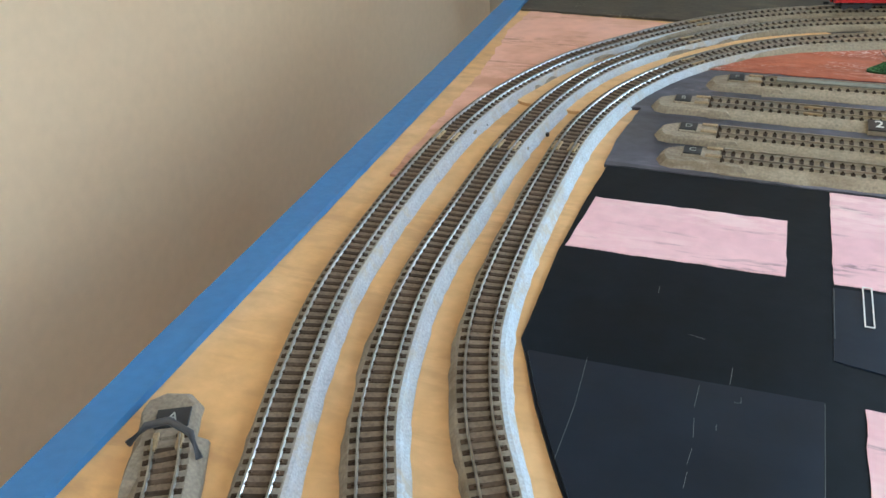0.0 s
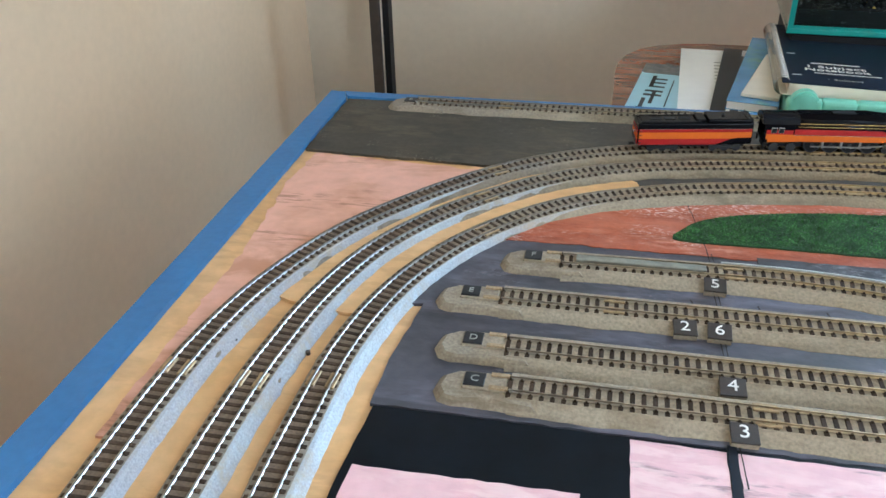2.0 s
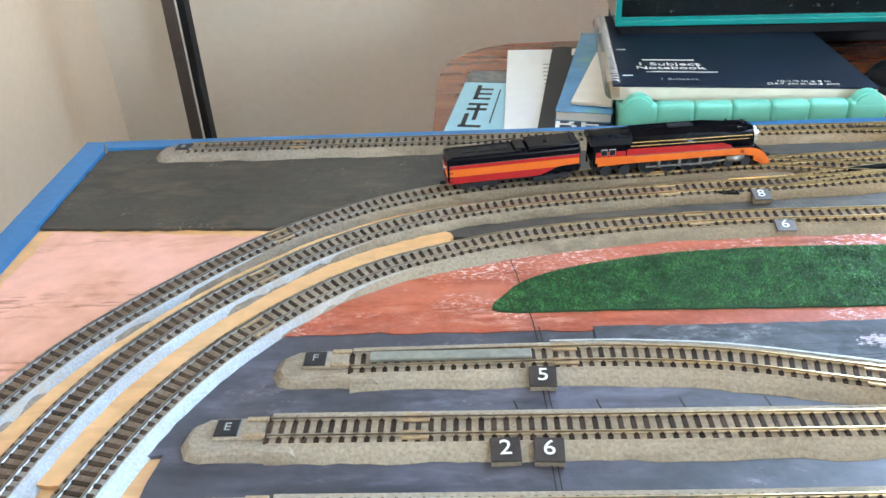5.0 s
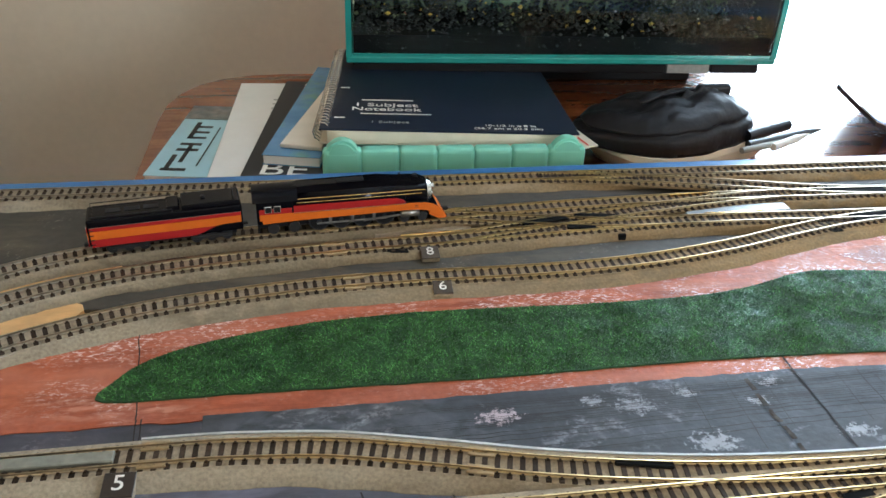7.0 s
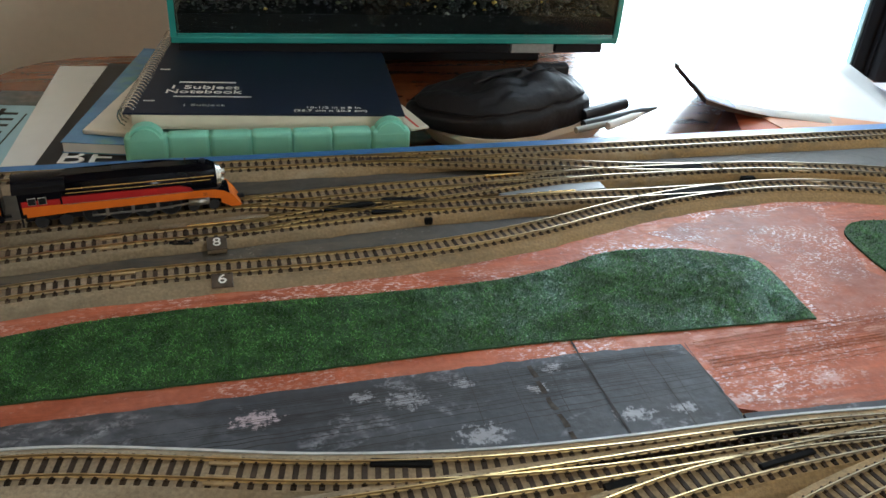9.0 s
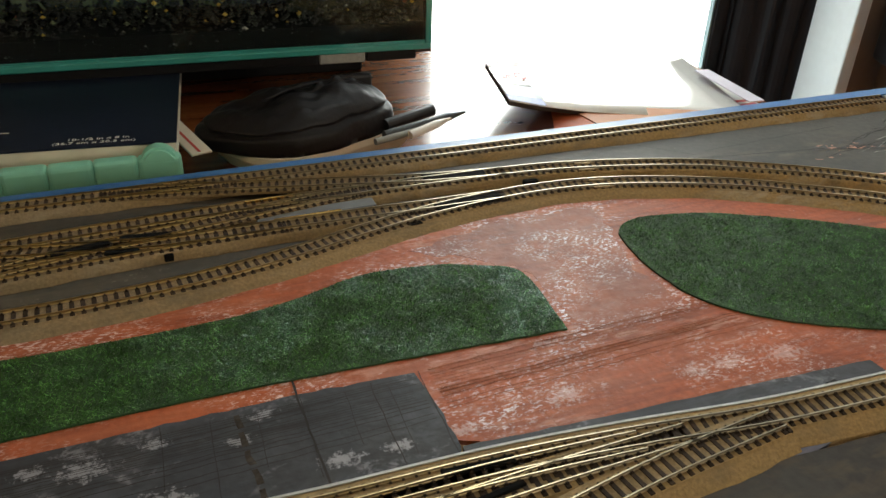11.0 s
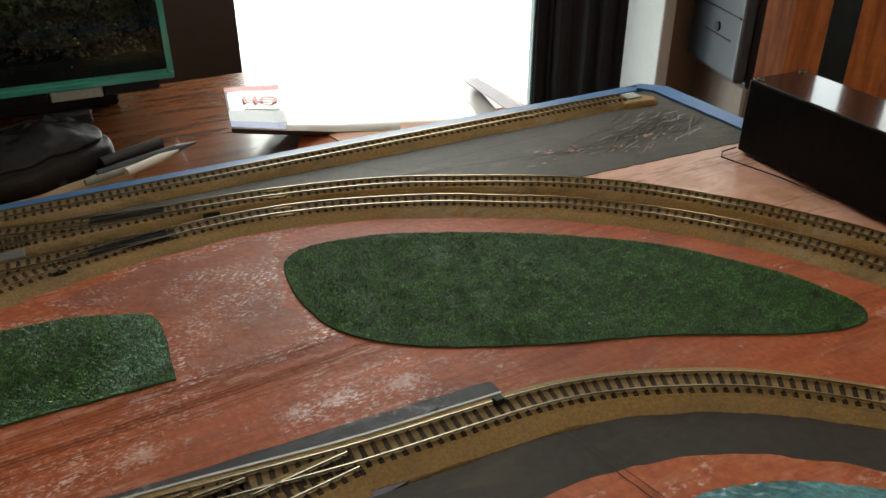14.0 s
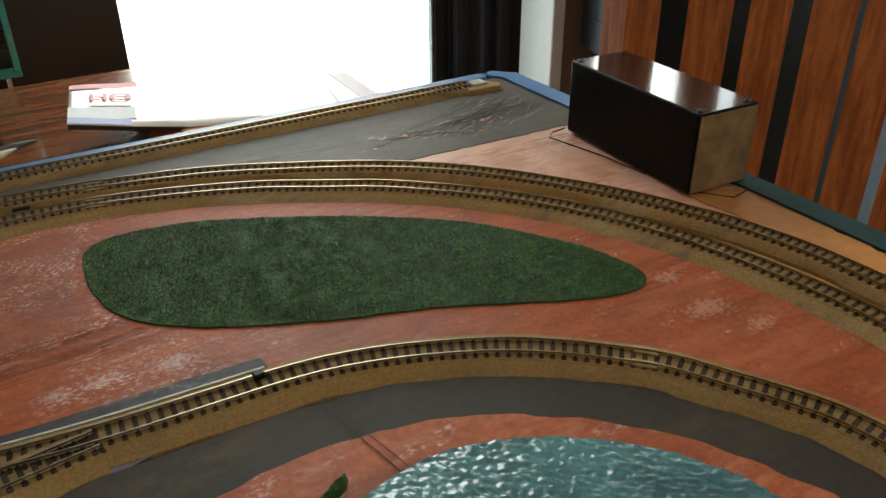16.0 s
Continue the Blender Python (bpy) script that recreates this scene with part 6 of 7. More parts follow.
part("foot", box(TW - 0.063, TW - 0.014, 0.004, 0.020, TB0 - 0.010, TB0 - 0.001, 0.001, 1), M_FROG, tank, "black foot under the corner")
M_GLASS = bpy.data.materials.new("tank_glass")
M_GLASS.use_nodes = True
gg = M_GLASS.node_tree.nodes["Principled BSDF"]
gg.inputs["Base Color"].default_value, gg.inputs["Roughness"].default_value = (0.86, 0.97, 0.95, 1), 0.02
gg.inputs["Transmission Weight"].default_value, gg.inputs["IOR"].default_value = 1.0, 1.28
for nm, a in (("front_pane", (0.006, TW - 0.006, 0.0, 0.005, TB0 + 0.008, TH)), ("side_pane", (0.0, 0.005, 0.006, TD - 0.006, TB0 + 0.006, TH)), ("side_pane", (TW - 0.005, TW, 0.006, TD - 0.006, TB0 + 0.006, TH))):
    g = part(nm, box(*a), M_GLASS, tank, "clear glass pane")
    g.visible_shadow = False
# added panel that stops the bright window showing through the right pane
part("side_light_block", box(TW - 0.0075, TW - 0.0055, 0.006, TD - 0.006, TB0 + 0.007, TH), M_FROG, tank, "black panel added to keep the window from showing through")
part("back_panel", box(0.006, TW - 0.006, TD - 0.006, TD, TB0 + 0.006, TH), M_FROG, tank, "black tank back")
part("bottom_pane", box(0.0, TW, 0.0, TD, TB0, TB0 + 0.006, 0.001, 1), M_TEAL, tank, "teal glass bottom edge")
for x in (0.0, TW - 0.0055):
    part("corner_edge", box(x, x + 0.0055, -0.0006, 0.0055, TB0 + 0.006, TH), M_TEAL, tank, "teal glass corner edge")
part("seal_edge", box(0.006, TW - 0.006, 0.0015, 0.0045, TB0 + 0.0055, TB0 + 0.009), M_TEAL, tank, "teal seal")
part("top_rim", box(0.0, TW, 0.0, TD, TH, TH + 0.012, 0.002, 1), M_FROG, tank, "black top rim and lid")
part("gravel_bed", box(0.007, TW - 0.007, 0.006, TD - 0.008, TB0 + 0.007, TB0 + 0.026), mat("dark_gravel", (0.006, 0.006, 0.006), 0.9, spec=0.1, vary=0.4, scale=300), tank)
peb_v, peb_f = [], []
rnd = random.Random(12)
for i in range(4200):
    bright = rnd.random()
    cx, cy = rnd.uniform(0.009, TW - 0.009), rnd.uniform(0.007, 0.13)
    cz = TB0 + 0.012 + (0.024 + 0.10 * max(0, cx - 0.20) / 0.23) * (cy / 0.13) * rnd.uniform(0.4, 1.3) + rnd.uniform(0, 0.012)
    r = rnd.uniform(0.0012, 0.0034)
    k = len(peb_v)
    peb_v += [(cx + r * rnd.uniform(0.6, 1.2), cy, cz), (cx - r * rnd.uniform(0.6, 1.2), cy, cz), (cx, cy + r, cz), (cx, cy - r, cz), (cx, cy, cz + r * 0.8), (cx, cy, cz - r * 0.8)]
    peb_f += [(k + a, k + b, k + c) for a, b, c in ((0, 2, 4), (2, 1, 4), (1, 3, 4), (3, 0, 4), (2, 0, 5), (1, 2, 5), (3, 1, 5), (0, 3, 5))]
M_PEB = bpy.data.materials.new("mixed_pebbles")
M_PEB.use_nodes = True
pn, pk = M_PEB.node_tree.nodes, M_PEB.node_tree.links
pg = pn.new("ShaderNodeNewGeometry")
pr = pn.new("ShaderNodeValToRGB")
pr.color_ramp.interpolation = "CONSTANT"
pr.color_ramp.elements[0].color = (0.010, 0.010, 0.010, 1)
pr.color_ramp.elements[1].position, pr.color_ramp.elements[1].color = 0.80, (0.035, 0.036, 0.036, 1)
for pos_, col in ((0.93, (0.12, 0.13, 0.07, 1)), (0.972, (0.58, 0.36, 0.06, 1)), (0.986, (0.26, 0.25, 0.22, 1)), (0.993, (0.28, 0.07, 0.04, 1))):
    e_ = pr.color_ramp.elements.new(pos_)
    e_.color = col
pk.new(pg.outputs["Random Per Island"], pr.inputs["Fac"])
pk.new(pr.outputs["Color"], pn["Principled BSDF"].inputs["Base Color"])
pn["Principled BSDF"].inputs["Roughness"].default_value = 0.5
tagged(part("pebbles", mesh_from(peb_v, peb_f), M_PEB, tank, "dark gravel with yellow and white pebbles"), kind="stuff")
lv, lf = [], []
for i in range(420):
    cx, cy, hh = rnd.uniform(0.02, TW - 0.02), rnd.uniform(0.09, 0.17), rnd.uniform(0.04, 0.19)
    lean, w = rnd.uniform(-0.04, 0.04), rnd.uniform(0.0015, 0.005)
    k = len(lv)
    lv += [(cx - w, cy, TB0 + 0.02), (cx + w, cy, TB0 + 0.02), (cx + lean * 0.5 + w, cy - 0.004, TB0 + hh * 0.6), (cx + lean * 0.5 - w, cy - 0.004, TB0 + hh * 0.6), (cx + lean, cy - 0.008, TB0 + hh)]
    lf += [(k, k + 1, k + 2, k + 3), (k + 3, k + 2, k + 4)]
tagged(part("water_plants", mesh_from(lv, lf), mat("dark_water_plant", (0.12, 0.15, 0.08), 0.5, vary=0.4, scale=60), tank, "dark green water plants"), kind="stuff")
for x, y, s in ((0.33, 0.07, 0.030), (0.365, 0.085, 0.022), (0.10, 0.10, 0.024)):
    bm = bmesh.new()
    bmesh.ops.create_icosphere(bm, subdivisions=3, radius=s)
    for v in bm.verts:
        v.co = Vector((v.co.x, v.co.y * 0.7, v.co.z * 0.8)) * (1 + 0.35 * noise.noise(v.co * 60))
        v.co += Vector((x, y, TB0 + 0.03))
    part("rock", bm, mat("mossy_rock", (0.05, 0.05, 0.03), 0.8, spec=0.2, vary=0.5, scale=130, coarse=60, second=(0.012, 0.016, 0.010), bump=0.5), tank, "rough mossy rock", smooth=True)

# the desk and what stands on it lie a little nearer and higher than first laid out
for mid, names in (((0.45, 0.295, 0.985), "desk booklet catalogue paper_sheet magazine photo_book envelope spiral_notebook mint_case paper_slip glass_tank"), ((0.72, 0.26, 0.985), "leaflet paper_strip fanned_booklet")):
    nearer = Matrix.Translation(mid) @ Matrix.Scale(0.98, 4) @ Matrix.Translation((-mid[0], -mid[1], -mid[2]))
    for ob in scene.objects:
        if ob.parent is None and ob.name.split(".")[0] in names.split():
            ob.matrix_basis = nearer @ ob.matrix_basis

# ---- chair with slatted back, beyond the right edge of the board ----
SLATS = ((0, 0.047), (0.069, 0.105), (0.118, 0.151), (0.166, 0.202), (0.207, 0.243), (0.253, 0.289), (0.299, 0.335))
chair = thing("slatted_chair", "orange-brown wooden chair with upright back slats", "chair", m=pose(1.2705, 0.733, 0, 0, 0, -41.3))
pv = [(u, v, z) for z in (0.44, 1.12) for u, v in ((0.0, 0.016), (0.019, -0.004), (0.047, -0.002), (0.047, 0.024), (0.004, 0.026))]
part("back_post", mesh_from(pv, [(4, 3, 2, 1, 0), (5, 6, 7, 8, 9)] + [(i, (i + 1) % 5, (i + 1) % 5 + 5, i + 5) for i in range(5)]), M_SLAT, chair, "thick chamfered upright post")
for u0, u1 in SLATS[1:]:
    sv = [(u, v, z) for z in (0.44, 1.12) for u, v in ((u0, 0.0), (u1, 0.0), (u1 - 0.005, 0.008), (u0 + 0.005, 0.008))]
    part("slat", mesh_from(sv, [(3, 2, 1, 0), (4, 5, 6, 7), (0, 1, 5, 4), (1, 2, 6, 5), (2, 3, 7, 6), (3, 0, 4, 7)]), M_SLAT, chair)
UE = SLATS[-1][1]
part("top_rail", box(-0.01, UE + 0.01, -0.014, 0.014, 1.12, 1.19, 0.006, 2), M_SLAT, chair)
part("lower_rail", box(-0.01, UE + 0.01, -0.013, 0.013, 0.40, 0.44, 0.004, 2), M_SLAT, chair)
part("seat", box(-0.015, UE + 0.015, 0.012, 0.42, 0.40, 0.44, 0.008, 3), M_SLAT, chair)
for u in (0.02, UE - 0.02):
    part("leg", box(u - 0.02, u + 0.02, -0.02, 0.02, 0.0, 0.40, 0.004, 1), M_SLAT, chair)
    part("leg", box(u - 0.02, u + 0.02, 0.37, 0.41, 0.0, 0.40, 0.004, 1), M_SLAT, chair)

# ---- computer tower on a low cabinet ----
cab = thing("low_cabinet", "dull grey-brown low cabinet by the wall", "cabinet", m=pose(1.66, 1.109, 0, 0, 0, -18.9))
part("body", box(0.028, 0.125, 0.014, 0.19, 0.04, 0.578, 0.004, 1), mat("dull_brown_laminate", (0.20, 0.17, 0.145), 0.6, vary=0.1, scale=60), cab)
part("plinth", box(0.04, 0.115, 0.03, 0.17, 0.0, 0.04), M_FROG, cab)
pc = thing("computer_tower", "black computer tower with blue-grey front", "computer", m=pose(1.66, 1.109, 0.583, 0, 0, -18.9))
part("case", box(0.022, 0.118, 0.0, 0.178, -0.004, 0.42, 0.004, 1), M_PCBLACK, pc)
fp = part("front_panel", box(0.0, 0.022, 0.002, 0.176, 0.004, 0.415, 0.008, 3), M_PCGREY, pc, "blue-grey moulded front panel")
part("button", cyl(0.007, 0.004, 16, pose(-0.001, 0.075, 0.075, 0, 90, 0)), M_PCBLACK, fp, "round black button")
part("seam", box(-0.0012, 0.002, 0.008, 0.170, 0.100, 0.1025), M_PCBLACK, fp)
part("seam", box(-0.0012, 0.002, 0.03, 0.12, 0.062, 0.064), M_PCBLACK, fp)
sb = thing("storage_bin", "dark blue-grey storage bin behind the chair", "bin", m=pose(2.05, 0.62, 0, 0, 0, -30))
# body made longer to cover the bright wall between the slats
part("body", box(-0.25, 0.25, -0.45, 0.77, 0, 1.05, 0.02, 2), mat("slate_blue_plastic", (0.085, 0.120, 0.145), 0.5, vary=0.15, scale=40), sb)
part("handle", box(-0.27, -0.25, -0.10, 0.10, 0.60, 0.63, 0.005, 2), M_PCGREY, sb)

# ---- the steam train on the outer main line ----
LINE1 = spline(T1, 0.002)


def on_line(x):
    """The place and heading of the outer line where it passes x, on its upper straight."""
    best = min((p for p in LINE1 if p.y > 0.60), key=lambda p: abs(p.x - x))
    return best


def prism(pts, y0, y1):
    """A plate with an outline in the side view, from y0 to y1."""
    bm = bmesh.new()
    a = [bm.verts.new((x, y0, z)) for x, z in pts]
    b = [bm.verts.new((x, y1, z)) for x, z in pts]
    bm.faces.new(a)
    bm.faces.new(b[::-1])
    for i in range(len(pts)):
        j = (i + 1) % len(pts)
        bm.faces.new((a[i], b[i], b[j], a[j]))
    big = [f for f in bm.faces if len(f.verts) > 4]
    bmesh.ops.triangulate(bm, faces=big)
    return bm


def lying(x, y, z, r, depth, seg=20):
    """A cylinder that lies across the way, for wheels."""
    return cyl(r, depth, seg, pose(x, y, z, 90, 0, 0))


def along(x0, x1, y, z, r, seg=20, r2=None):
    """A cylinder that lies along the way."""
    return cyl(r, x1 - x0, seg, pose((x0 + x1) / 2, y, z, 0, 90, 0), r2=r2)


def wheel(parent, x, y, z, r, spokes, label):
    s = 1 if y > 0 else -1
    w = part("wheel", lying(x, y, z, r, 0.0016, 24), M_FROG, parent, label)
    part("tyre", lying(x, y + s * 0.0004, z, r * 1.0, 0.0012, 24), M_WHEEL, w, "dark steel tyre")
    if spokes:
        bm = lying(x, y + s * 0.0011, z, r * 0.86, 0.0004, 20)
        part("wheel_disc", bm, M_FROG, w)
        bm = lying(x, y + s * 0.0014, z, r * 0.22, 0.0006, 12)
        part("hub", bm, M_WHEEL, w)
    return w


NOSE_X = 0.466
p1, p0 = on_line(NOSE_X), on_line(NOSE_X - 0.112)
head = math.degrees(math.atan2(p1.y - p0.y, p1.x - p0.x))
loco = thing("steam_locomotive", "model steam locomotive in orange, red and black on the outer track", "model train", m=pose(p0.x, p0.y, RAIL_TOP, 0, 0, head))
LW = 0.0093
# frame, boiler and casing
part("frame", box(0.004, 0.108, -0.0045, 0.0045, 0.0030, 0.0085, 0.0005, 1), M_FROG, loco, "black chassis")
part("boiler", along(0.020, 0.1035, 0, 0.0178, 0.0078, 28), M_LBLACK, loco, "gloss black boiler", smooth=True)
sk = [(0.021, 0.0235), (0.021, 0.0278), (0.026, 0.0284), (0.093, 0.0276), (0.100, 0.0268), (0.1035, 0.0250), (0.1035, 0.0225)]
bm = prism(sk, -0.0044, 0.0044)
bmesh.ops.bevel(bm, geom=[e for e in bm.edges if abs(e.verts[0].co.y - e.verts[1].co.y) < 1e-6 and min(v.co.z for v in e.verts) > 0.0240], offset=0.0012, segments=2, affect="EDGES")
part("skyline_casing", bm, M_LBLACK, loco, "black casing along the boiler top")
part("chimney", cyl(0.0016, 0.0016, 16, pose(0.097, 0, 0.0277)), M_FROG, loco)
part("whistle", cyl(0.0005, 0.0018, 8, pose(0.088, 0.0025, 0.0281)), M_BRASS, loco)
part("dome", box(0.050, 0.066, -0.0030, 0.0030, 0.0279, 0.0287, 0.0004, 1), M_FROG, loco)
# silver smokebox front and lamps
sf = part("smokebox_front", along(0.1033, 0.1062, 0, 0.0178, 0.0072, 28, 0.0060), M_SILVER, loco, "silver smokebox front", smooth=False)
part("headlight", along(0.106, 0.1085, 0, 0.0200, 0.0020, 16), M_SILVER, sf, "round silver headlight")
part("headlight", along(0.106, 0.1080, 0, 0.0155, 0.0016, 16), M_SILVER, sf, "round silver headlight")
# side skirts
ORANGE = [(0.006, 0.0082), (0.006, 0.0140), (0.030, 0.0140), (0.094, 0.0140), (0.102, 0.0136), (0.107, 0.0122), (0.1105, 0.0098), (0.1135, 0.0060), (0.1150, 0.0034), (0.1115, 0.0030), (0.1085, 0.0058), (0.1045, 0.0080), (0.098, 0.0092), (0.085, 0.0096), (0.028, 0.0090)]
RED = [(0.024, 0.0141), (0.024, 0.0182), (0.084, 0.0178), (0.089, 0.0160), (0.0905, 0.0141)]
for s in (-1, 1):
    y0, y1 = sorted((s * (LW - 0.0006), s * LW))
    part("orange_skirt", prism(ORANGE, y0, y1), M_LORANGE, loco, "orange side skirt")
    part("red_band", prism(RED, *sorted((s * (LW - 0.0012), s * (LW - 0.0003)))), M_LRED, loco, "red band above the skirt")
    part("running_board", box(0.024, 0.104, min(s * 0.0062, s * (LW - 0.0006)), max(s * 0.0062, s * (LW - 0.0006)), 0.0132, 0.0140), M_FROG, loco)
    part("inner_panel", box(0.024, 0.090, min(s * 0.0070, s * (LW - 0.0012)), max(s * 0.0070, s * (LW - 0.0012)), 0.0140, 0.0186, 0.0003, 1), M_LBLACK, loco)
    part("pinstripe", box(0.024, 0.090, min(s * LW, s * (LW + 0.0001)), max(s * LW, s * (LW + 0.0001)), 0.01385, 0.01415), M_SILVER, loco, "thin silver line")
    part("handrail", tube([(0.026, s * 0.0082, 0.0222), (0.06, s * 0.0082, 0.0220), (0.102, s * 0.0076, 0.0216)], 0.00032), M_BRASS, loco, "brass-coloured handrail")
    part("handrail", tube([(0.026, s * 0.0086, 0.0200), (0.06, s * 0.0086, 0.0198), (0.100, s * 0.0080, 0.0196)], 0.00026), M_BRASS, loco, "brass-coloured handrail")
    # wheels and rods
    for x in (0.0385, 0.0515, 0.0645, 0.0775):
        wheel(loco, x, s * 0.0056, 0.0060, 0.0062, True, "large black driving wheel")
    for x in (0.0900, 0.1010):
        wheel(loco, x, s * 0.0054, 0.0030, 0.0031, False, "small pilot wheel")
    for x in (0.0120, 0.0240):
        wheel(loco, x, s * 0.0054, 0.0032, 0.0034, False, "small trailing wheel")
    part("coupling_rod", box(0.037, 0.079, min(s * 0.0072, s * 0.0078), max(s * 0.0072, s * 0.0078), 0.0042, 0.0053, 0.0002, 1), M_STEEL, loco, "steel coupling rod")
    part("main_rod", prism([(0.0645, 0.0040), (0.0645, 0.0052), (0.0920, 0.0072), (0.0920, 0.0062)], *sorted((s * 0.0079, s * 0.0084))), M_STEEL, loco, "steel main rod")
    part("cylinder", along(0.0875, 0.0985, s * 0.0072, 0.0066, 0.0024, 16), M_STEEL, loco, "dull steel cylinder", smooth=True)
    for x in (0.0450, 0.0580, 0.0710):
        part("valve_link", box(x - 0.0008, x + 0.0008, min(s * 0.0078, s * 0.0083), max(s * 0.0078, s * 0.0083), 0.0040, 0.0090), M_STEEL, loco)
    # cab side
    cs = part("cab_side", box(0.003, 0.0235, min(s * (LW - 0.0011), s * (LW - 0.0002)), max(s * (LW - 0.0011), s * (LW - 0.0002)), 0.0078, 0.0228, 0.0003, 1), M_LBLACK, loco, "black cab side")
    part("cab_orange", box(0.0045, 0.0230, min(s * (LW - 0.0003), s * (LW + 0.0002)), max(s * (LW - 0.0003), s * (LW + 0.0002)), 0.0105, 0.0143), M_LORANGE, cs, "orange cab panel")
    part("cab_red", box(0.0045, 0.0230, min(s * (LW - 0.0003), s * (LW + 0.0002)), max(s * (LW - 0.0003), s * (LW + 0.0002)), 0.0144, 0.0176), M_LRED, cs, "red cab panel")
    for x0 in (0.0075, 0.0125):
        wn_ = part("cab_window", box(x0, x0 + 0.0042, min(s * LW, s * (LW + 0.0004)), max(s * LW, s * (LW + 0.0004)), 0.0152, 0.0195, 0.0002, 1), M_SILVER, cs, "silver-framed cab window")
        part("pane", box(x0 + 0.0005, x0 + 0.0037, min(s * (LW + 0.0003), s * (LW + 0.0005)), max(s * (LW + 0.0003), s * (LW + 0.0005)), 0.0157, 0.0190), M_FROG, wn_)
    part("ladder", box(0.0030, 0.0040, min(s * LW, s * (LW + 0.0006)), max(s * LW, s * (LW + 0.0006)), 0.0030, 0.0080), M_FROG, loco)
roof = [(y * 0.0100, 0.0222 + 0.0062 * math.sqrt(max(0, 1 - y * y))) for y in [i / 8 for i in range(-8, 9)]]
bm = bmesh.new()
ra = [bm.verts.new((0.001, y, z)) for y, z in roof]
rb = [bm.verts.new((0.0265, y, z)) for y, z in roof]
for i in range(len(roof) - 1):
    bm.faces.new((ra[i], ra[i + 1], rb[i + 1], rb[i]))
bm.faces.new(ra)
bm.faces.new(rb[::-1])
part("cab_roof", bm, M_LBLACK, loco, "rounded black cab roof")
part("cab_front", box(0.0225, 0.0245, -0.0088, 0.0088, 0.0085, 0.0225), M_LBLACK, loco)
part("cab_floor", box(0.003, 0.0235, -0.0085, 0.0085, 0.0078, 0.0090), M_FROG, loco)
part("backhead", along(0.0170, 0.0225, 0, 0.0160, 0.0062, 18), M_FROG, loco)
# pilot
pil = prism([(0.1050, 0.0045), (0.1050, 0.0098), (0.1105, 0.0098), (0.1135, 0.0060), (0.1160, 0.0022), (0.1150, 0.0012), (0.1110, 0.0012)], -0.0078, 0.0078)
part("pilot", pil, M_LORANGE, loco, "orange streamlined pilot")
part("pilot_deck", box(0.1030, 0.1100, -0.0080, 0.0080, 0.0098, 0.0106, 0.0003, 1), M_LBLACK, loco)
part("coupler", box(0.1145, 0.1185, -0.0012, 0.0012, 0.0026, 0.0048, 0.0004, 1), M_FROG, loco, "small black coupler")
words("number_mark", "|||", 0.0022, pose(0.0965, -LW - 0.0002, 0.0118, 90, 0, 0), M_FROG, loco, 1.4)

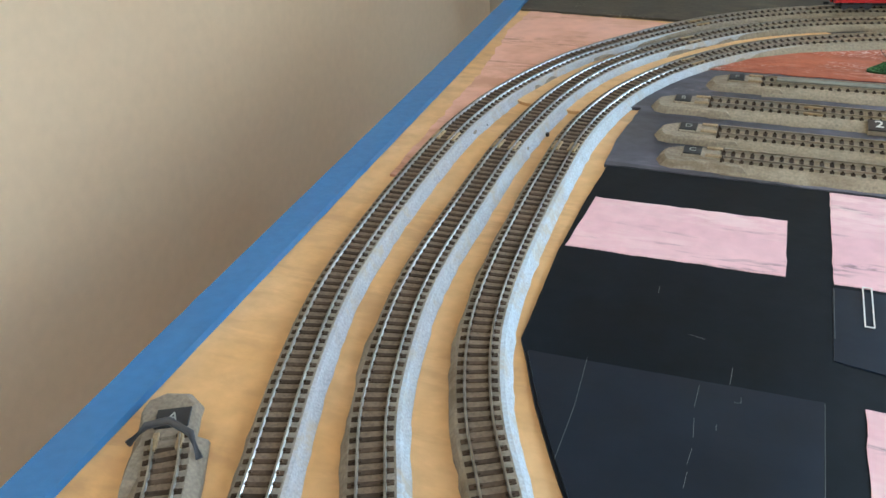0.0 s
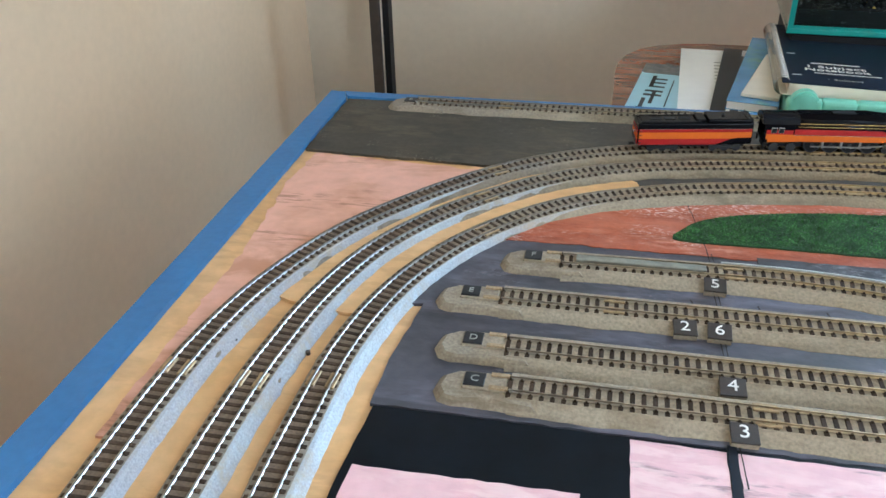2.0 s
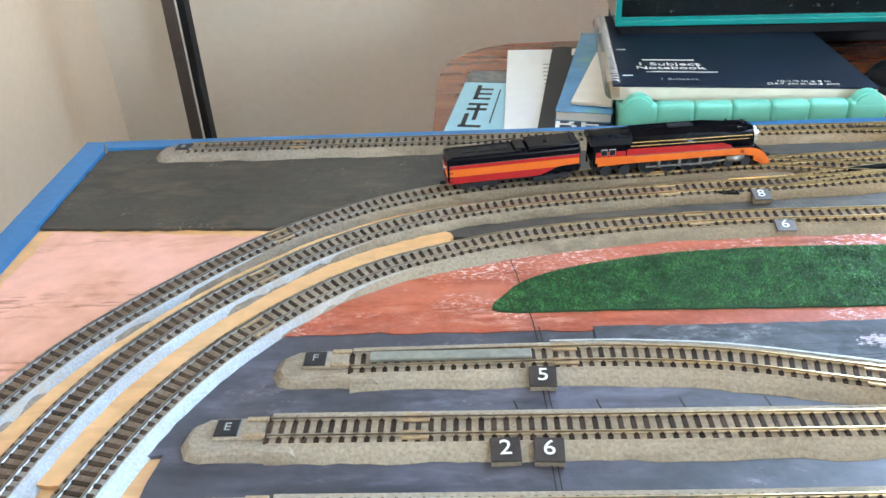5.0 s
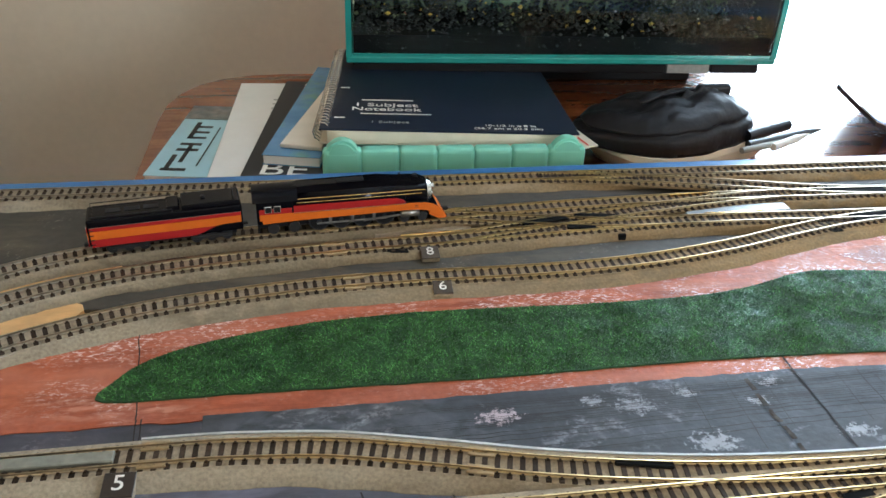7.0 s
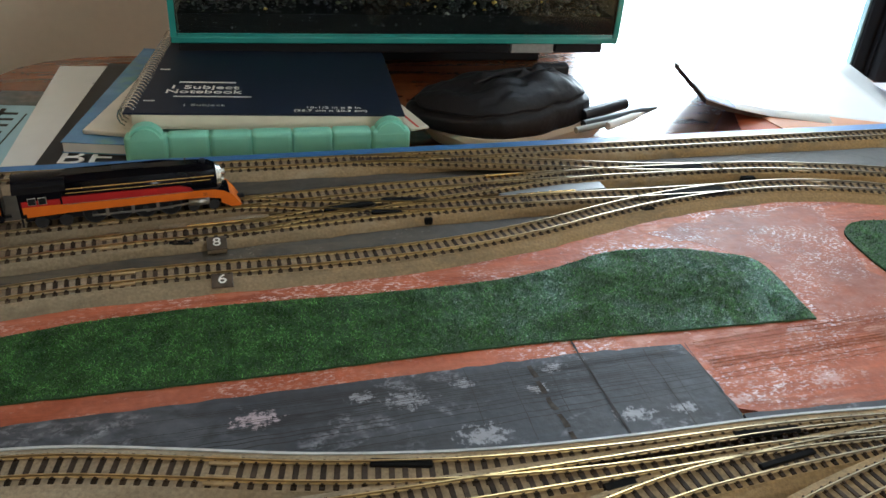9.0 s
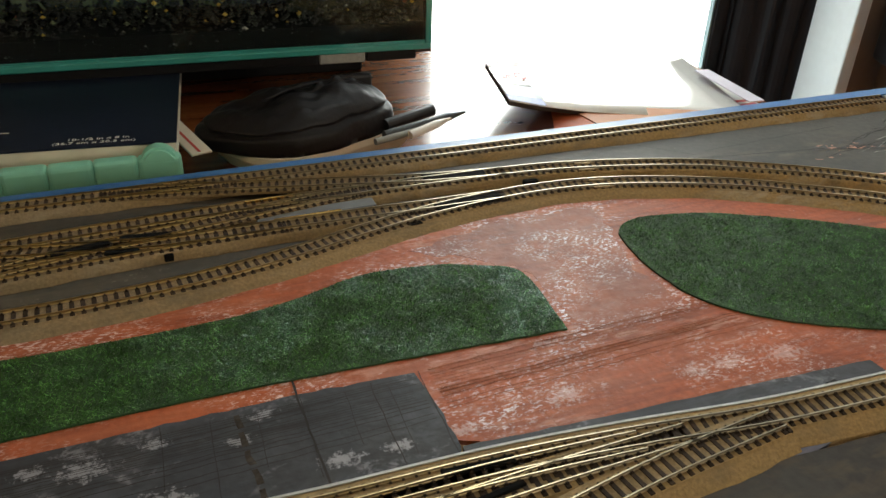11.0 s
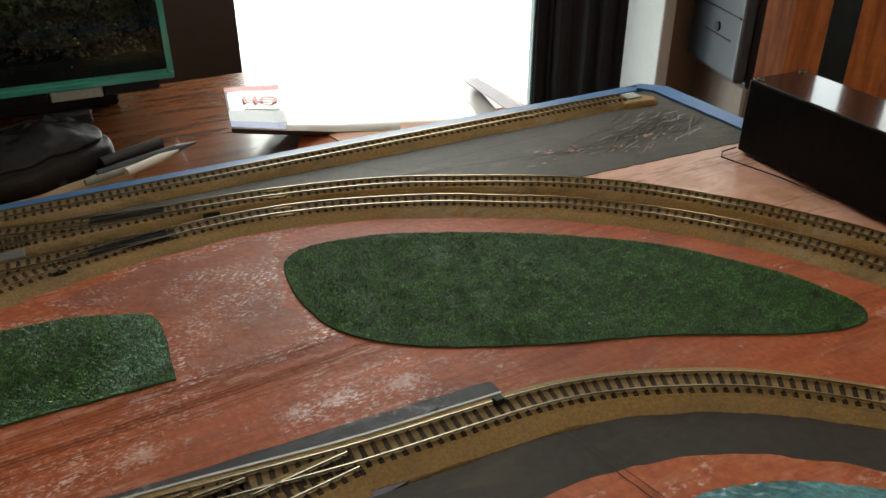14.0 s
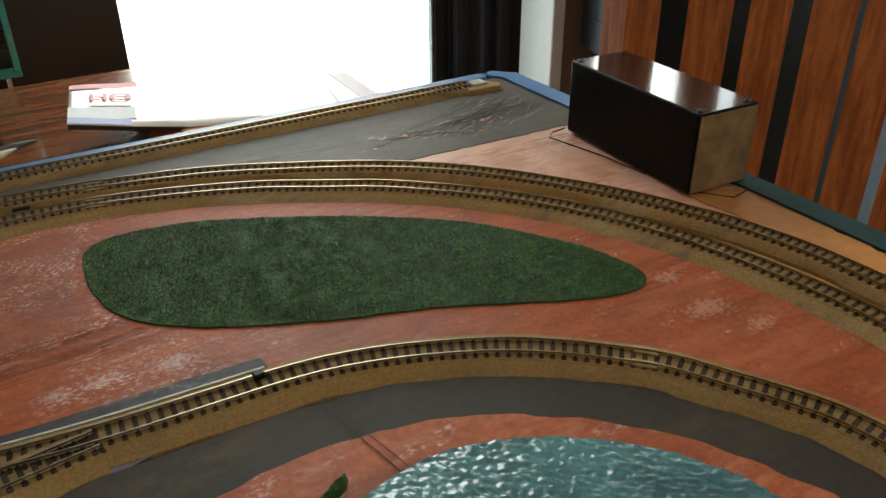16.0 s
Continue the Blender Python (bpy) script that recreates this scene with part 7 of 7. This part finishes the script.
# tender
q1, q0 = on_line(NOSE_X - 0.115), on_line(NOSE_X - 0.115 - 0.083)
th2 = math.degrees(math.atan2(q1.y - q0.y, q1.x - q0.x))
tender = thing("tender", "model train tender with orange and red stripes behind the locomotive", "model train", m=pose(q0.x, q0.y, RAIL_TOP, 0, 0, th2))
TL = 0.0825
part("tank_body", box(0.0, TL, -0.0092, 0.0092, 0.0062, 0.0225, 0.0012, 2), M_LBLACK, tender, "gloss black tender body")
part("underframe", box(0.004, TL - 0.004, -0.0050, 0.0050, 0.0028, 0.0064), M_FROG, tender)
for s in (-1, 1):
    lo_, hi_ = sorted((s * 0.0092, s * 0.0096))
    part("red_stripe", prism([(0.0012, 0.0064), (0.0012, 0.0109), (0.0675, 0.0109), (0.0640, 0.0094), (0.0600, 0.0076), (0.0560, 0.0064)], lo_, hi_), M_LRED, tender, "deep red lower stripe")
    part("orange_stripe", prism([(0.0012, 0.01095), (0.0012, 0.01580), (TL - 0.001, 0.01580), (TL - 0.001, 0.01175), (0.0720, 0.01150), (0.0680, 0.01095)], lo_, hi_), M_LORANGE, tender, "wide orange stripe")
    part("red_stripe", box(0.0012, TL - 0.001, lo_, hi_, 0.01590, 0.0182), M_LRED, tender, "deep red upper stripe")
    a_, b_ = sorted((s * 0.0095, s * 0.0097))
    part("pinstripe", box(0.0012, TL - 0.001, a_, b_, 0.01820, 0.01845), M_SILVER, tender, "thin silver line")
    for i in range(4):
        part("ladder_rung", box(0.0008, 0.0032, min(s * 0.0096, s * 0.0100), max(s * 0.0096, s * 0.0100), 0.0078 + 0.0028 * i, 0.0083 + 0.0028 * i), M_FROG, tender)
    part("deck_rail", tube([(0.002, s * 0.0088, 0.0225), (0.002, s * 0.0088, 0.0242), (0.045, s * 0.0088, 0.0242), (0.045, s * 0.0088, 0.0225)], 0.0003), M_FROG, tender, "thin black handrail")
    for x in (0.0110, 0.0195, 0.0280, 0.0560, 0.0645, 0.0730):
        wheel(tender, x, s * 0.0054, 0.0029, 0.0030, False, "small tender wheel")
    for x in (0.0195, 0.0645):
        part("truck_frame", box(x - 0.0115, x + 0.0115, min(s * 0.0064, s * 0.0074), max(s * 0.0064, s * 0.0074), 0.0022, 0.0048, 0.0004, 1), M_WHEEL, tender, "dark grey truck side frame")
# rear end stripes
part("rear_stripe", box(-0.0004, 0.0, -0.0088, 0.0088, 0.0066, 0.0108), M_LRED, tender, "deep red rear stripe")
part("rear_stripe", box(-0.0004, 0.0, -0.0088, 0.0088, 0.0109, 0.0150), M_LORANGE, tender, "orange rear stripe")
part("rear_stripe", box(-0.0004, 0.0, -0.0088, 0.0088, 0.0151, 0.0178), M_LRED, tender, "deep red rear stripe")
part("rear_lamp", along(-0.0016, 0.0, 0, 0.0135, 0.0011, 12), M_SILVER, tender, "small silver lamp")
part("coupler", box(-0.0040, 0.0, -0.0012, 0.0012, 0.0026, 0.0046, 0.0004, 1), M_FROG, tender, "small black coupler")
part("drawbar", box(TL - 0.001, TL + 0.0028, -0.0010, 0.0010, 0.0050, 0.0062), M_FROG, tender)
# top deck: water hatch area and oil bunker
part("water_deck", box(0.003, 0.048, -0.0078, 0.0078, 0.0224, 0.0230, 0.0003, 1), M_LBLACK, tender)
for x in (0.014, 0.024, 0.034):
    part("walkway_plate", box(x - 0.004, x + 0.004, -0.0022, 0.0022, 0.0229, 0.0233), M_FROG, tender)
part("hatch", box(0.042, 0.049, -0.0070, 0.0070, 0.0228, 0.0246, 0.0006, 1), M_LBLACK, tender, "black water hatch")
part("oil_bunker", box(0.0500, TL - 0.0005, -0.0086, 0.0086, 0.0222, 0.0252, 0.0010, 2), M_LBLACK, tender, "raised oil bunker")
part("filler_cap", cyl(0.0013, 0.0012, 14, pose(0.062, 0.0, 0.0257)), M_FROG, tender)
part("grab_iron", tube([(TL - 0.004, -0.006, 0.0250), (TL - 0.004, -0.006, 0.0268), (TL - 0.004, 0.006, 0.0268), (TL - 0.004, 0.006, 0.0250)], 0.0003), M_FROG, tender)
